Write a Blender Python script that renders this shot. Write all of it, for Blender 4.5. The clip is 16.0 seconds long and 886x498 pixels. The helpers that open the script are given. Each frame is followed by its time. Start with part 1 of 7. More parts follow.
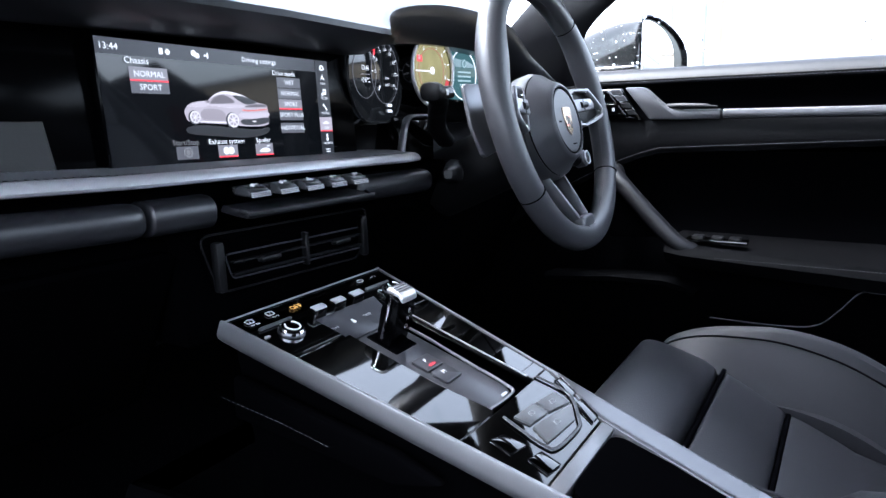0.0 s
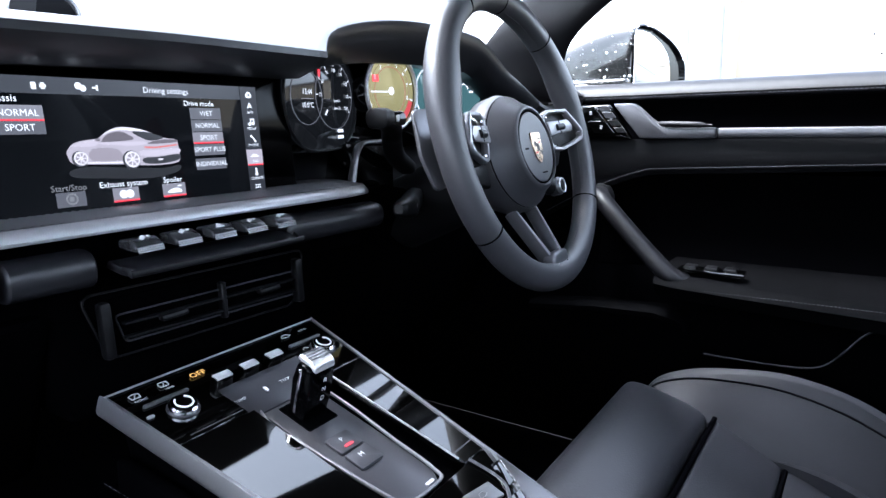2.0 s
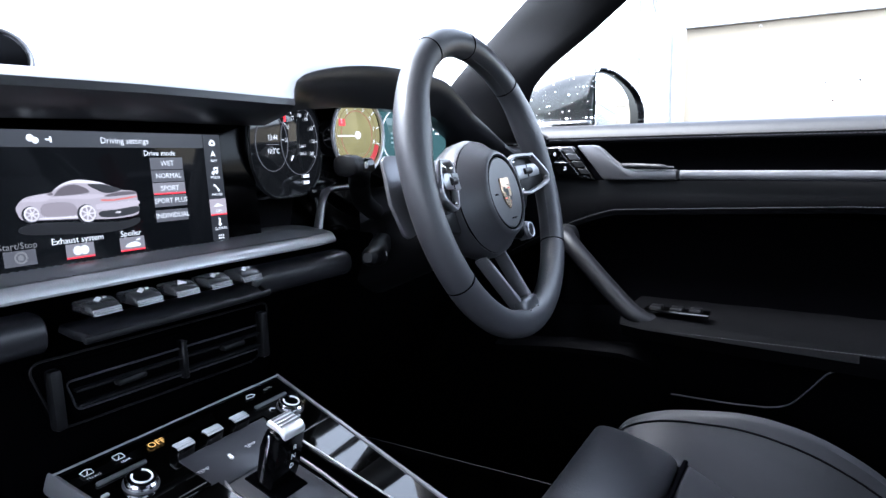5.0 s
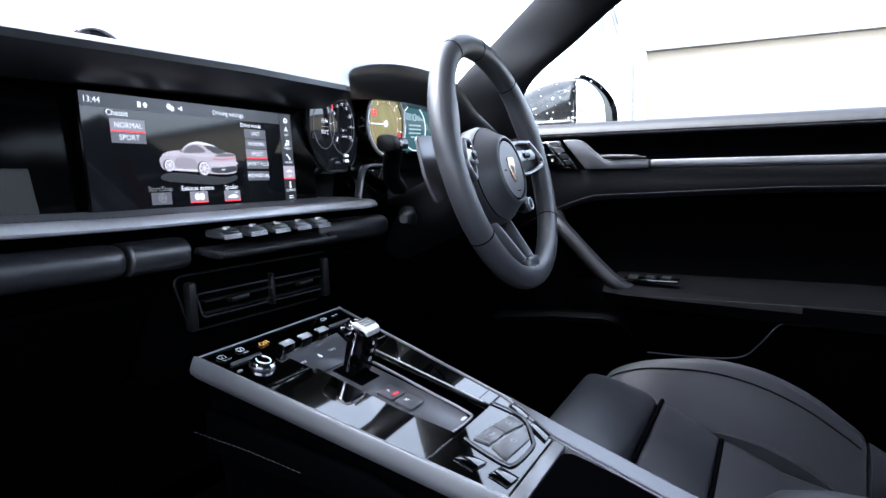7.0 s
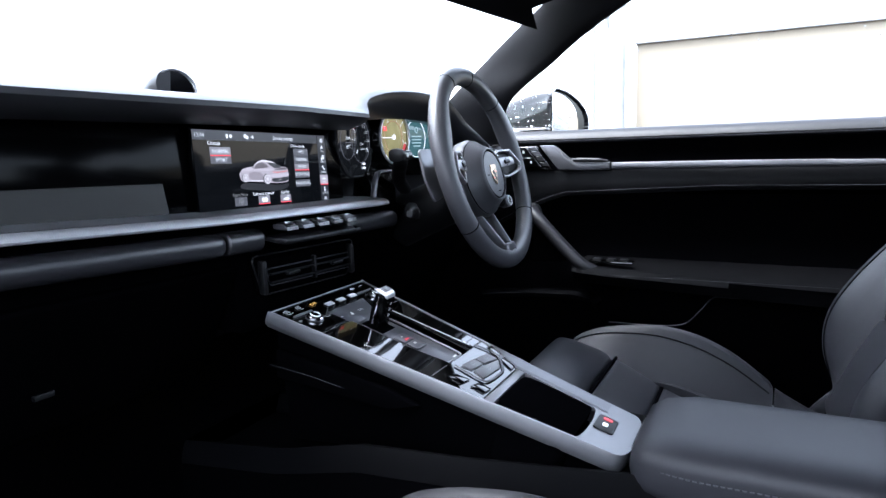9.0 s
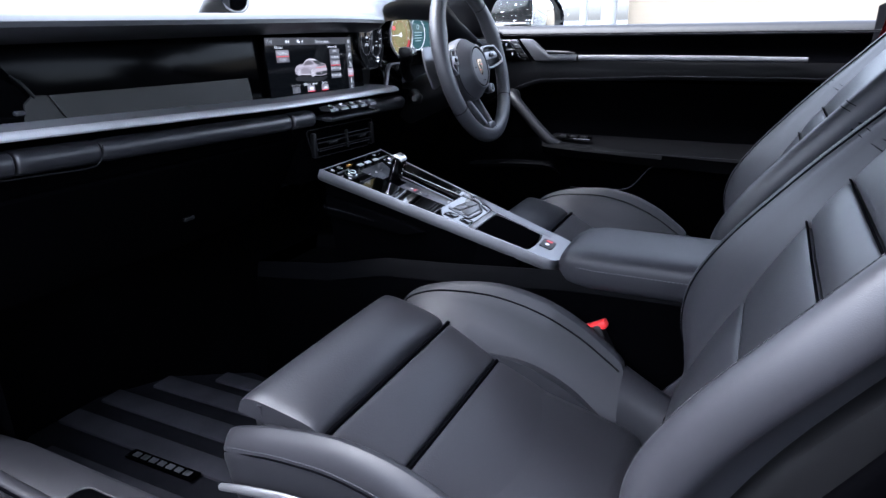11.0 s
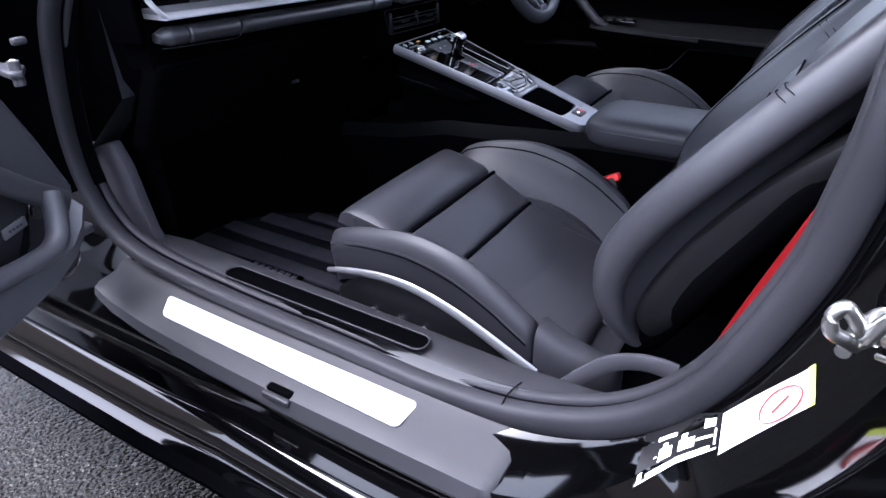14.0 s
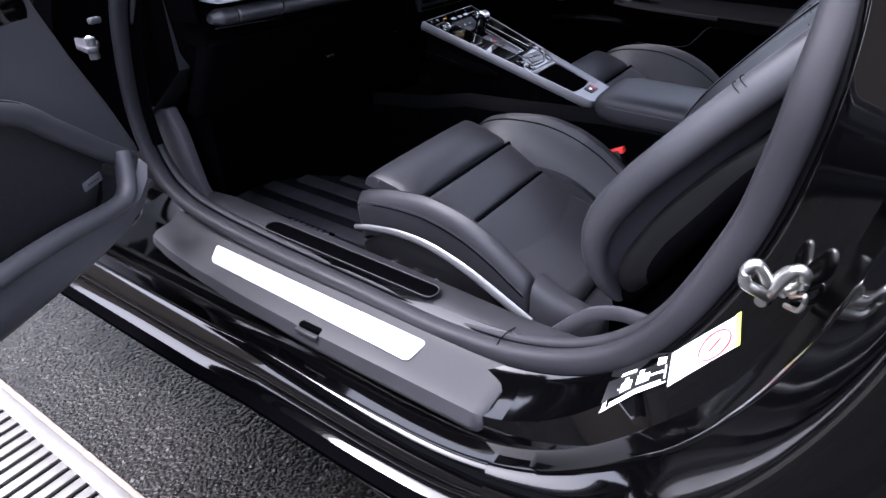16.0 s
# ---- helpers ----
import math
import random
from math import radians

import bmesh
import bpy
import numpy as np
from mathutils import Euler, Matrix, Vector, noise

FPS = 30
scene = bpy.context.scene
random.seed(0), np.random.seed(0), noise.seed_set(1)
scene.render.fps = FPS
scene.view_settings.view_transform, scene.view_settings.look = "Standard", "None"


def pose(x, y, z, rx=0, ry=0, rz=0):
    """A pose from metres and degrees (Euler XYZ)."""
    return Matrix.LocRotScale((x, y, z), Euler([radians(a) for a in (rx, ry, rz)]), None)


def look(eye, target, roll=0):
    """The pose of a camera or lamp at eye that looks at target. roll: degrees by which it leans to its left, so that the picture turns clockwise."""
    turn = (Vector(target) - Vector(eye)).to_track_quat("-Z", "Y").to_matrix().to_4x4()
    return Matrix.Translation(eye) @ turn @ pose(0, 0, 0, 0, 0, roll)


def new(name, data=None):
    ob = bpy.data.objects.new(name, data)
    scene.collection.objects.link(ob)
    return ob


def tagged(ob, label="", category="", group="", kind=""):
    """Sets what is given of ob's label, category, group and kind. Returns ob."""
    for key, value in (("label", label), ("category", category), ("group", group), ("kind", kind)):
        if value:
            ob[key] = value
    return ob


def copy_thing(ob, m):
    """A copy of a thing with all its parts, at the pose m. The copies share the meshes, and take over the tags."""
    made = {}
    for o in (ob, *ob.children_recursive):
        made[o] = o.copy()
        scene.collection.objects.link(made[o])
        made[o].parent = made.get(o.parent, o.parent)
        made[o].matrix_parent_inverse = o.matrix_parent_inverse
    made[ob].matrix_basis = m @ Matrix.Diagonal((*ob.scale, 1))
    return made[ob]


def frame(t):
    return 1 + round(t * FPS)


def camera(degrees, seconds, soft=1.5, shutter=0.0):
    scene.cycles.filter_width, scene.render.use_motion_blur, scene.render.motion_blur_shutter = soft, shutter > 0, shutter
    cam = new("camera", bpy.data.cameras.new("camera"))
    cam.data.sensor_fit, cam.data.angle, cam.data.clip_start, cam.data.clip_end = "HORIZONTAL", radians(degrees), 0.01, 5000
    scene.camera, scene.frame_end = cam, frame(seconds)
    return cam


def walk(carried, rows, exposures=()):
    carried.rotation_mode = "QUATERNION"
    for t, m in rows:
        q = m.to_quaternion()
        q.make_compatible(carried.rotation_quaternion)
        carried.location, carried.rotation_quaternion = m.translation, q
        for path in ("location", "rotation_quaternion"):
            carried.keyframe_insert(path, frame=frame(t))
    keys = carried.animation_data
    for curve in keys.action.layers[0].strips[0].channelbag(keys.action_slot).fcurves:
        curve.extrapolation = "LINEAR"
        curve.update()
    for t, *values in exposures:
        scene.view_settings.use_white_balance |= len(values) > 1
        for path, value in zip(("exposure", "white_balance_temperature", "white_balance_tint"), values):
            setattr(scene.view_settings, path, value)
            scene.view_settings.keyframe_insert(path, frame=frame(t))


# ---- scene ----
cam = camera(69.0, 16.0)
PATH = [
    (0, (-0.42, 0.036, 0.854), (1.228, 1.09, 0.439), -1.7),
    (0.5, (-0.409, 0.035, 0.859), (1.227, 1.11, 0.447), -1.7),
    (1, (-0.368, 0.034, 0.868), (1.259, 1.121, 0.454), -1.8),
    (1.5, (-0.34, 0.026, 0.877), (1.283, 1.121, 0.464), -1.7),
    (2, (-0.31, 0.019, 0.881), (1.309, 1.119, 0.468), -1.8),
    (2.5, (-0.286, 0.015, 0.895), (1.328, 1.119, 0.478), -1.7),
    (3, (-0.269, 0.013, 0.901), (1.348, 1.118, 0.496), -1.8),
    (3.5, (-0.256, 0.011, 0.903), (1.373, 1.105, 0.516), -1.7),
    (6, (-0.374, 0.054, 0.881), (1.37, 0.988, 0.588), -1.6),
    (6.5, (-0.42, 0.039, 0.863), (1.334, 0.957, 0.582), -1.6),
    (7, (-0.47, 0.024, 0.851), (1.29, 0.935, 0.586), -1.7),
    (7.5, (-0.518, 0.012, 0.848), (1.246, 0.916, 0.582), -1.8),
    (8, (-0.568, -0.008, 0.851), (1.196, 0.894, 0.578), -1.6),
    (10.5, (-0.916, -0.21, 0.934), (0.809, 0.654, 0.408), -2.0),
    (11, (-1.006, -0.233, 0.936), (0.683, 0.605, 0.271), -1.2),
    (11.5, (-1.076, -0.26, 0.941), (0.586, 0.587, 0.221), -1.0),
    (12, (-1.13, -0.283, 0.958), (0.499, 0.584, 0.187), -1.1),
    (12.5, (-1.167, -0.292, 0.964), (0.435, 0.582, 0.146), -1.0),
    (13, (-1.204, -0.314, 0.974), (0.36, 0.568, 0.093), -0.9),
    (13.5, (-1.231, -0.345, 0.977), (0.293, 0.556, 0.046), -1.1),
    (14, (-1.255, -0.379, 0.991), (0.221, 0.545, 0.008), -1.2),
    (14.5, (-1.28, -0.405, 1.006), (0.162, 0.528, -0.02), -1.1),
    (15, (-1.298, -0.428, 1.021), (0.113, 0.521, -0.031), -1.3),
    (15.5, (-1.318, -0.449, 1.033), (0.077, 0.518, -0.025), -1.2),
    (16, (-1.335, -0.476, 1.05), (0.037, 0.509, -0.022), -1.2),
]
walk(cam, [(t, look(eye, target, roll)) for t, eye, target, roll in PATH], exposures=[(0, 3.62, 5700, 10), (3.5, 3.62, 5700, 10), (8, 3.50, 5700, 10), (10.5, 3.36, 5650, 12), (13, 3.25, 5500, 18), (16, 3.12, 5850, 20)])

# ---- world and light ----
world = bpy.data.worlds.new("overcast_sky")
scene.world = world
world.use_nodes = True
wn = world.node_tree
sky = wn.nodes.new("ShaderNodeTexSky")
sky.sky_type = "NISHITA"
sky.sun_disc = False
sky.sun_elevation = radians(66)
sky.sun_rotation = radians(326)
sky.air_density, sky.dust_density, sky.ozone_density = 1.0, 4.0, 0.6
cloud = wn.nodes.new("ShaderNodeHueSaturation")
cloud.inputs["Saturation"].default_value = 0.35
wn.links.new(sky.outputs[0], cloud.inputs["Color"])
wn.links.new(cloud.outputs[0], wn.nodes["Background"].inputs[0])
wn.nodes["Background"].inputs[1].default_value = 0.165
sun = new("sun", bpy.data.lights.new("sun", "SUN"))
sun.data.energy, sun.data.angle, sun.data.color = 1.1, radians(30), (1.0, 0.97, 0.93)
sun.matrix_world = look((-1.3, 1.9, 5.2), (0, 0, 0))


# ---- materials ----
def ramp2(nt, fac, a, b, pa=0.35, pb=0.65):
    r = nt.nodes.new("ShaderNodeValToRGB")
    r.color_ramp.elements[0].position, r.color_ramp.elements[1].position = pa, pb
    r.color_ramp.elements[0].color, r.color_ramp.elements[1].color = (*a, 1), (*b, 1)
    nt.links.new(fac, r.inputs[0])
    return r.outputs[0]


def surface(name, col, rough, metal=0.0, col2=None, grain=400.0, bump=0.05, stain=6.0, kind="noise", coat=0.0, spec=0.5, rough2=None, dist=0.001):
    """A node material with a large stain and a fine grain."""
    m = bpy.data.materials.new(name)
    m.use_nodes = True
    nt = m.node_tree
    p = nt.nodes["Principled BSDF"]
    co = nt.nodes.new("ShaderNodeTexCoord").outputs["Object"]
    big = nt.nodes.new("ShaderNodeTexNoise")
    big.inputs["Scale"].default_value, big.inputs["Detail"].default_value = stain, 5.0
    nt.links.new(co, big.inputs["Vector"])
    c2 = col2 or tuple(min(1.0, c * 1.25) for c in col)
    nt.links.new(ramp2(nt, big.outputs["Fac"], col, c2), p.inputs["Base Color"])
    rr_ = nt.nodes.new("ShaderNodeMapRange")
    rr_.inputs["From Min"].default_value, rr_.inputs["From Max"].default_value = 0.3, 0.7
    rr_.inputs["To Min"].default_value, rr_.inputs["To Max"].default_value = rough * 0.9, rough2 or min(1.0, rough * 1.12)
    nt.links.new(big.outputs["Fac"], rr_.inputs["Value"])
    nt.links.new(rr_.outputs[0], p.inputs["Roughness"])
    p.inputs["Metallic"].default_value = metal
    p.inputs["Coat Weight"].default_value = coat
    p.inputs["Coat Roughness"].default_value = 0.04
    p.inputs["Specular IOR Level"].default_value = spec
    if bump > 0:
        if kind == "voronoi":
            fine = nt.nodes.new("ShaderNodeTexVoronoi")
            fine.inputs["Scale"].default_value = grain
            out = fine.outputs["Distance"]
        elif kind == "wave":
            fine = nt.nodes.new("ShaderNodeTexWave")
            fine.inputs["Scale"].default_value = grain
            fine.bands_direction = "DIAGONAL"
            out = fine.outputs["Fac"]
        else:
            fine = nt.nodes.new("ShaderNodeTexNoise")
            fine.inputs["Scale"].default_value, fine.inputs["Detail"].default_value = grain, 3.0
            out = fine.outputs["Fac"]
        nt.links.new(co, fine.inputs["Vector"])
        bp = nt.nodes.new("ShaderNodeBump")
        bp.inputs["Strength"].default_value, bp.inputs["Distance"].default_value = bump, dist
        nt.links.new(out, bp.inputs["Height"])
        nt.links.new(bp.outputs[0], p.inputs["Normal"])
    return m


LIT = 0.115


def glow(name, col, strength):
    m = bpy.data.materials.new(name)
    m.use_nodes = True
    p = m.node_tree.nodes["Principled BSDF"]
    p.inputs["Base Color"].default_value = (*[c * 0.03 for c in col], 1)
    p.inputs["Emission Color"].default_value = (*col, 1)
    p.inputs["Emission Strength"].default_value = strength * LIT
    p.inputs["Roughness"].default_value = 0.3
    return m


def glass(name, tint=(1, 1, 1), rough=0.0, gloss=0.9):
    m = bpy.data.materials.new(name)
    m.use_nodes = True
    nt = m.node_tree
    nt.nodes.remove(nt.nodes["Principled BSDF"])
    a, b, mix, lw, pw, ml = (nt.nodes.new(k) for k in ("ShaderNodeBsdfTransparent", "ShaderNodeBsdfGlossy", "ShaderNodeMixShader", "ShaderNodeLayerWeight", "ShaderNodeMath", "ShaderNodeMath"))
    a.inputs[0].default_value = (*tint, 1)
    b.inputs["Roughness"].default_value = rough
    lw.inputs[0].default_value = 0.5
    pw.operation, ml.operation = "POWER", "MULTIPLY_ADD"
    pw.inputs[1].default_value = 5.0
    ml.inputs[1].default_value, ml.inputs[2].default_value = gloss, 0.03
    nt.links.new(lw.outputs["Facing"], pw.inputs[0])
    nt.links.new(pw.outputs[0], ml.inputs[0])
    nt.links.new(ml.outputs[0], mix.inputs[0])
    nt.links.new(a.outputs[0], mix.inputs[1])
    nt.links.new(b.outputs[0], mix.inputs[2])
    nt.links.new(mix.outputs[0], nt.nodes["Material Output"].inputs[0])
    return m


def wet_asphalt():
    """Dark stones in a wet binder: two sizes of bump, puddled film between them."""
    m = surface("wet_asphalt", (0.0030, 0.0026, 0.0021), 0.2, col2=(0.0050, 0.0044, 0.0036), bump=0, stain=3)
    nt = m.node_tree
    p = nt.nodes["Principled BSDF"]
    co = nt.nodes.new("ShaderNodeTexCoord").outputs["Object"]
    stones, grit, film = (nt.nodes.new(k) for k in ("ShaderNodeTexVoronoi", "ShaderNodeTexNoise", "ShaderNodeTexNoise"))
    stones.inputs["Scale"].default_value, stones.inputs["Randomness"].default_value = 115.0, 1.0
    grit.inputs["Scale"].default_value, grit.inputs["Detail"].default_value = 260.0, 4.0
    film.inputs["Scale"].default_value, film.inputs["Detail"].default_value = 16.0, 6.0
    for k in (stones, grit, film):
        nt.links.new(co, k.inputs["Vector"])
    b1, b2 = nt.nodes.new("ShaderNodeBump"), nt.nodes.new("ShaderNodeBump")
    b1.inputs["Strength"].default_value, b1.inputs["Distance"].default_value = 0.6, 0.008
    b1.invert = True
    b2.inputs["Strength"].default_value, b2.inputs["Distance"].default_value = 0.45, 0.0030
    nt.links.new(stones.outputs["Distance"], b1.inputs["Height"])
    nt.links.new(grit.outputs["Fac"], b2.inputs["Height"])
    nt.links.new(b1.outputs[0], b2.inputs["Normal"])
    nt.links.new(b2.outputs[0], p.inputs["Normal"])
    wet = nt.nodes.new("ShaderNodeMapRange")
    wet.inputs["From Min"].default_value, wet.inputs["From Max"].default_value = 0.38, 0.62
    wet.inputs["To Min"].default_value, wet.inputs["To Max"].default_value = 0.06, 0.32
    nt.links.new(film.outputs["Fac"], wet.inputs["Value"])
    nt.links.new(wet.outputs[0], p.inputs["Roughness"])
    p.inputs["Specular IOR Level"].default_value = 0.10
    # single pale stones
    pale, pick = nt.nodes.new("ShaderNodeTexVoronoi"), nt.nodes.new("ShaderNodeMapRange")
    pale.inputs["Scale"].default_value = 150.0
    pick.inputs["From Min"].default_value, pick.inputs["From Max"].default_value = 0.86, 0.98
    nt.links.new(co, pale.inputs["Vector"])
    nt.links.new(pale.outputs["Color"], pick.inputs["Value"])
    mix = nt.nodes.new("ShaderNodeMix")
    mix.data_type = "RGBA"
    nt.links.new(pick.outputs[0], mix.inputs["Factor"])
    nt.links.new(p.inputs["Base Color"].links[0].from_socket, mix.inputs[6])
    mix.inputs[7].default_value = (0.070, 0.066, 0.058, 1)
    nt.links.new(mix.outputs[2], p.inputs["Base Color"])
    return m


LEATHER = surface("black_leather", (0.0180, 0.0180, 0.0212), 0.43, grain=1100, bump=0.14, stain=5, kind="voronoi", dist=0.0005, spec=0.48)
LEATHER_SMOOTH = surface("smooth_leather", (0.0150, 0.0150, 0.0177), 0.48, grain=1400, bump=0.10, stain=4, kind="voronoi", dist=0.0004, spec=0.26)
LEATHER_PERF = surface("perforated_leather", (0.0180, 0.0180, 0.0212), 0.43, grain=420, bump=0.22, stain=5, kind="voronoi", dist=0.0006, spec=0.46)
SOFT = surface("soft_touch_plastic", (0.0036, 0.0036, 0.0046), 0.45, grain=1200, bump=0.10, stain=3, kind="voronoi", dist=0.0004, spec=0.35)
DASHTOP = surface("dash_top_leather", (0.0115, 0.0115, 0.0138), 0.36, grain=1300, bump=0.10, stain=3, kind="voronoi", dist=0.0003, spec=0.75)
SHELLSKIN = surface("satin_seat_shell", (0.0030, 0.0030, 0.0034), 0.5, grain=900, bump=0.1, stain=6, spec=0.18)
PLASTIC = surface("black_plastic", (0.0026, 0.0026, 0.0031), 0.42, grain=1500, bump=0.08, stain=8, dist=0.0004, spec=0.28)
INLAY = surface("matt_brown_black_inlay", (0.0115, 0.0110, 0.0102), 0.42, grain=600, bump=0.06, stain=5, spec=0.42)
# near-black for dark trim; in recesses and undersides it also carries the shade
DARK = surface("dark_trim_and_shade", (0.0007, 0.0007, 0.0009), 0.8, grain=900, bump=0.1, stain=8, spec=0.0)
SILLGREY = surface("grey_sill_plastic", (0.0105, 0.0105, 0.0125), 0.58, grain=1600, bump=0.2, stain=9, dist=0.0005, spec=0.28)
RUBBER = surface("rubber_seal", (0.0105, 0.0105, 0.0128), 0.6, grain=700, bump=0.06, stain=7, spec=0.24)
GLOSSBLACK = surface("gloss_black_paint", (0.0008, 0.0008, 0.001), 0.05, coat=0.5, bump=0, stain=4)
BODYBLACK = surface("black_body_paint", (0.0004, 0.0004, 0.0005), 0.06, bump=0, stain=4, spec=0.45)
# driver door leather, darkened to hold the shade inside the closed door
DOORSKIN = surface("shaded_door_leather", (0.0016, 0.0016, 0.0020), 0.45, grain=1300, bump=0.08, stain=3, kind="voronoi", dist=0.0003, spec=0.09)
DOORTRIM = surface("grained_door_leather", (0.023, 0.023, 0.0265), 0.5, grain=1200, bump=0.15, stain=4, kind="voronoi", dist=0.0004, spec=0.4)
PIANO = surface("piano_black_trim", (0.0005, 0.0005, 0.0005), 0.03, coat=0.0, grain=30, bump=0.003, stain=4, spec=0.7)
FASCIA = surface("gloss_black_fascia", (0.0007, 0.0007, 0.0009), 0.14, grain=30, bump=0.003, stain=4, spec=0.06)
SILVER = surface("satin_dark_silver", (0.155, 0.155, 0.162), 0.36, metal=0.6, grain=1200, bump=0.05, stain=7)
GREYKEY = surface("satin_grey_keys", (0.034, 0.034, 0.039), 0.36, metal=0.2, grain=1200, bump=0.04, stain=7)
KEYGREY = surface("pale_satin_keys", (0.075, 0.076, 0.080), 0.34, metal=0.3, grain=1200, bump=0.03, stain=7)
TRAY = surface("satin_black_tray", (0.012, 0.012, 0.014), 0.32, grain=1200, bump=0.03, stain=9, spec=0.5)
SWITCHCAP = surface("dark_satin_switch", (0.075, 0.075, 0.080), 0.28, metal=0.6, grain=1200, bump=0.03, stain=9)
BLADE = surface("satin_gunmetal", (0.11, 0.11, 0.118), 0.34, metal=0.6, grain=1200, bump=0.03, stain=9)
BRIGHT = surface("brushed_aluminium", (0.48, 0.48, 0.50), 0.42, metal=0.35, grain=900, bump=0.1, stain=12)
LIPSILVER = surface("satin_bright_silver", (0.60, 0.60, 0.61), 0.36, metal=0.6, grain=1200, bump=0.04, stain=7)
SHELFGREY = surface("ribbed_dark_silver", (0.25, 0.25, 0.26), 0.36, metal=0.5, grain=1200, bump=0.05, stain=7)
CHROME = surface("chrome", (0.7, 0.7, 0.72), 0.1, metal=1.0, grain=300, bump=0.01, stain=20)
STEEL = surface("zinc_plated_steel", (0.5, 0.5, 0.48), 0.3, metal=1.0, grain=200, bump=0.1, stain=40)
WATER = surface("bright_water_beads", (0.75, 0.77, 0.80), 0.08, metal=0.55, grain=300, bump=0.0, stain=40)
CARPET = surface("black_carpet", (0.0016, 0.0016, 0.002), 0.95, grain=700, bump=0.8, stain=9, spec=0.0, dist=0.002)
SUEDE = surface("grey_carpet_lining", (0.028, 0.027, 0.031), 0.95, grain=500, bump=0.6, stain=14, spec=0.1, dist=0.0015)
HEADLINER = surface("dark_headliner", (0.012, 0.012, 0.014), 0.95, grain=500, bump=0.4, stain=4, spec=0.1)
STITCH = surface("grey_thread", (0.045, 0.045, 0.05), 0.7, grain=900, bump=0.2)
SEAM = surface("seam_groove", (0.0015, 0.0015, 0.002), 0.8, grain=900, bump=0.1, spec=0.0)
MATBASE = surface("dark_mat_pile", (0.011, 0.011, 0.013), 0.95, grain=500, bump=0.6, stain=14, spec=0.0, dist=0.0015)
MATRIB = surface("ribbed_mat_pile", (0.038, 0.037, 0.042), 0.95, grain=500, bump=0.6, stain=14, spec=0.0, dist=0.0015)
# shade on the tunnel top, door armrest and map pocket, put into the colour
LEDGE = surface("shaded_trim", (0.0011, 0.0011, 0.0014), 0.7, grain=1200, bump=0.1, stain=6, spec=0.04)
YARD = surface("brown_yard_wall", (0.26, 0.215, 0.17), 0.9, grain=30, bump=0.4, stain=1.0)
WHEELSKIN = surface("smooth_wheel_leather", (0.034, 0.034, 0.038), 0.43, grain=1400, bump=0.10, stain=4, kind="voronoi", dist=0.0004, spec=0.55)
BELTPAD = surface("sheen_leather", (0.0060, 0.0060, 0.0073), 0.45, grain=1400, bump=0.10, stain=4, kind="voronoi", dist=0.0003, spec=0.22)
RED = surface("red_webbing", (0.16, 0.003, 0.0045), 0.7, spec=0.1, grain=700, bump=0.6, kind="wave", stain=12)
REDPLASTIC = surface("red_plastic", (0.62, 0.03, 0.03), 0.35, grain=300, bump=0.02)
WHITE = surface("white_print", (0.75, 0.75, 0.75), 0.6, grain=300, bump=0.02)
STITCHGREY = surface("grey_print", (0.22, 0.22, 0.23), 0.5, bump=0)
CREAM = surface("cream_render", (0.235, 0.198, 0.146), 0.9, col2=(0.262, 0.225, 0.172), grain=60, bump=0.3, stain=1.2)
ASPHALT = wet_asphalt()
GRATE = surface("galvanised_grate", (0.088, 0.085, 0.079), 0.45, metal=0.4, grain=90, bump=0.15, stain=20)
POSTGREY = surface("pale_grey_steel", (0.34, 0.345, 0.35), 0.5, metal=0.2, grain=90, bump=0.1, stain=9)
GLASS = glass("clear_glass", (0.93, 0.95, 0.95))


# ---- mesh helpers ----
def V(*a):
    return Vector(a)


def spl(pts, n=8, closed=False):
    """Catmull-Rom through the points."""
    pts = [Vector(p) for p in pts]
    out, k = [], len(pts)
    for i in range(k if closed else k - 1):
        if closed:
            a, b, c, d = (pts[(i + j) % k] for j in (-1, 0, 1, 2))
        else:
            a, b, c, d = pts[max(i - 1, 0)], pts[i], pts[i + 1], pts[min(i + 2, k - 1)]
        for j in range(n):
            t = j / n
            out.append(0.5 * (2 * b + (c - a) * t + (2 * a - 5 * b + 4 * c - d) * t * t + (3 * b - a - 3 * c + d) * t ** 3))
    if not closed:
        out.append(pts[-1])
    return out


def loft(rings, ring_closed=True, path_closed=False, cap=True):
    bm = bmesh.new()
    vs = [[bm.verts.new(p) for p in r] for r in rings]
    m, n = len(vs), len(vs[0])
    for i in range(m if path_closed else m - 1):
        a, b = vs[i], vs[(i + 1) % m]
        for j in range(n if ring_closed else n - 1):
            bm.faces.new((a[j], a[(j + 1) % n], b[(j + 1) % n], b[j]))
    if cap and ring_closed and not path_closed:
        bm.faces.new(vs[0][::-1])
        bm.faces.new(vs[-1])
    bmesh.ops.recalc_face_normals(bm, faces=bm.faces)
    return bm


def dense(rows, n):
    """More rings between the given ones, along smooth lines."""
    cols = [spl(list(c), n) for c in zip(*rows)]
    return [list(r) for r in zip(*cols)]


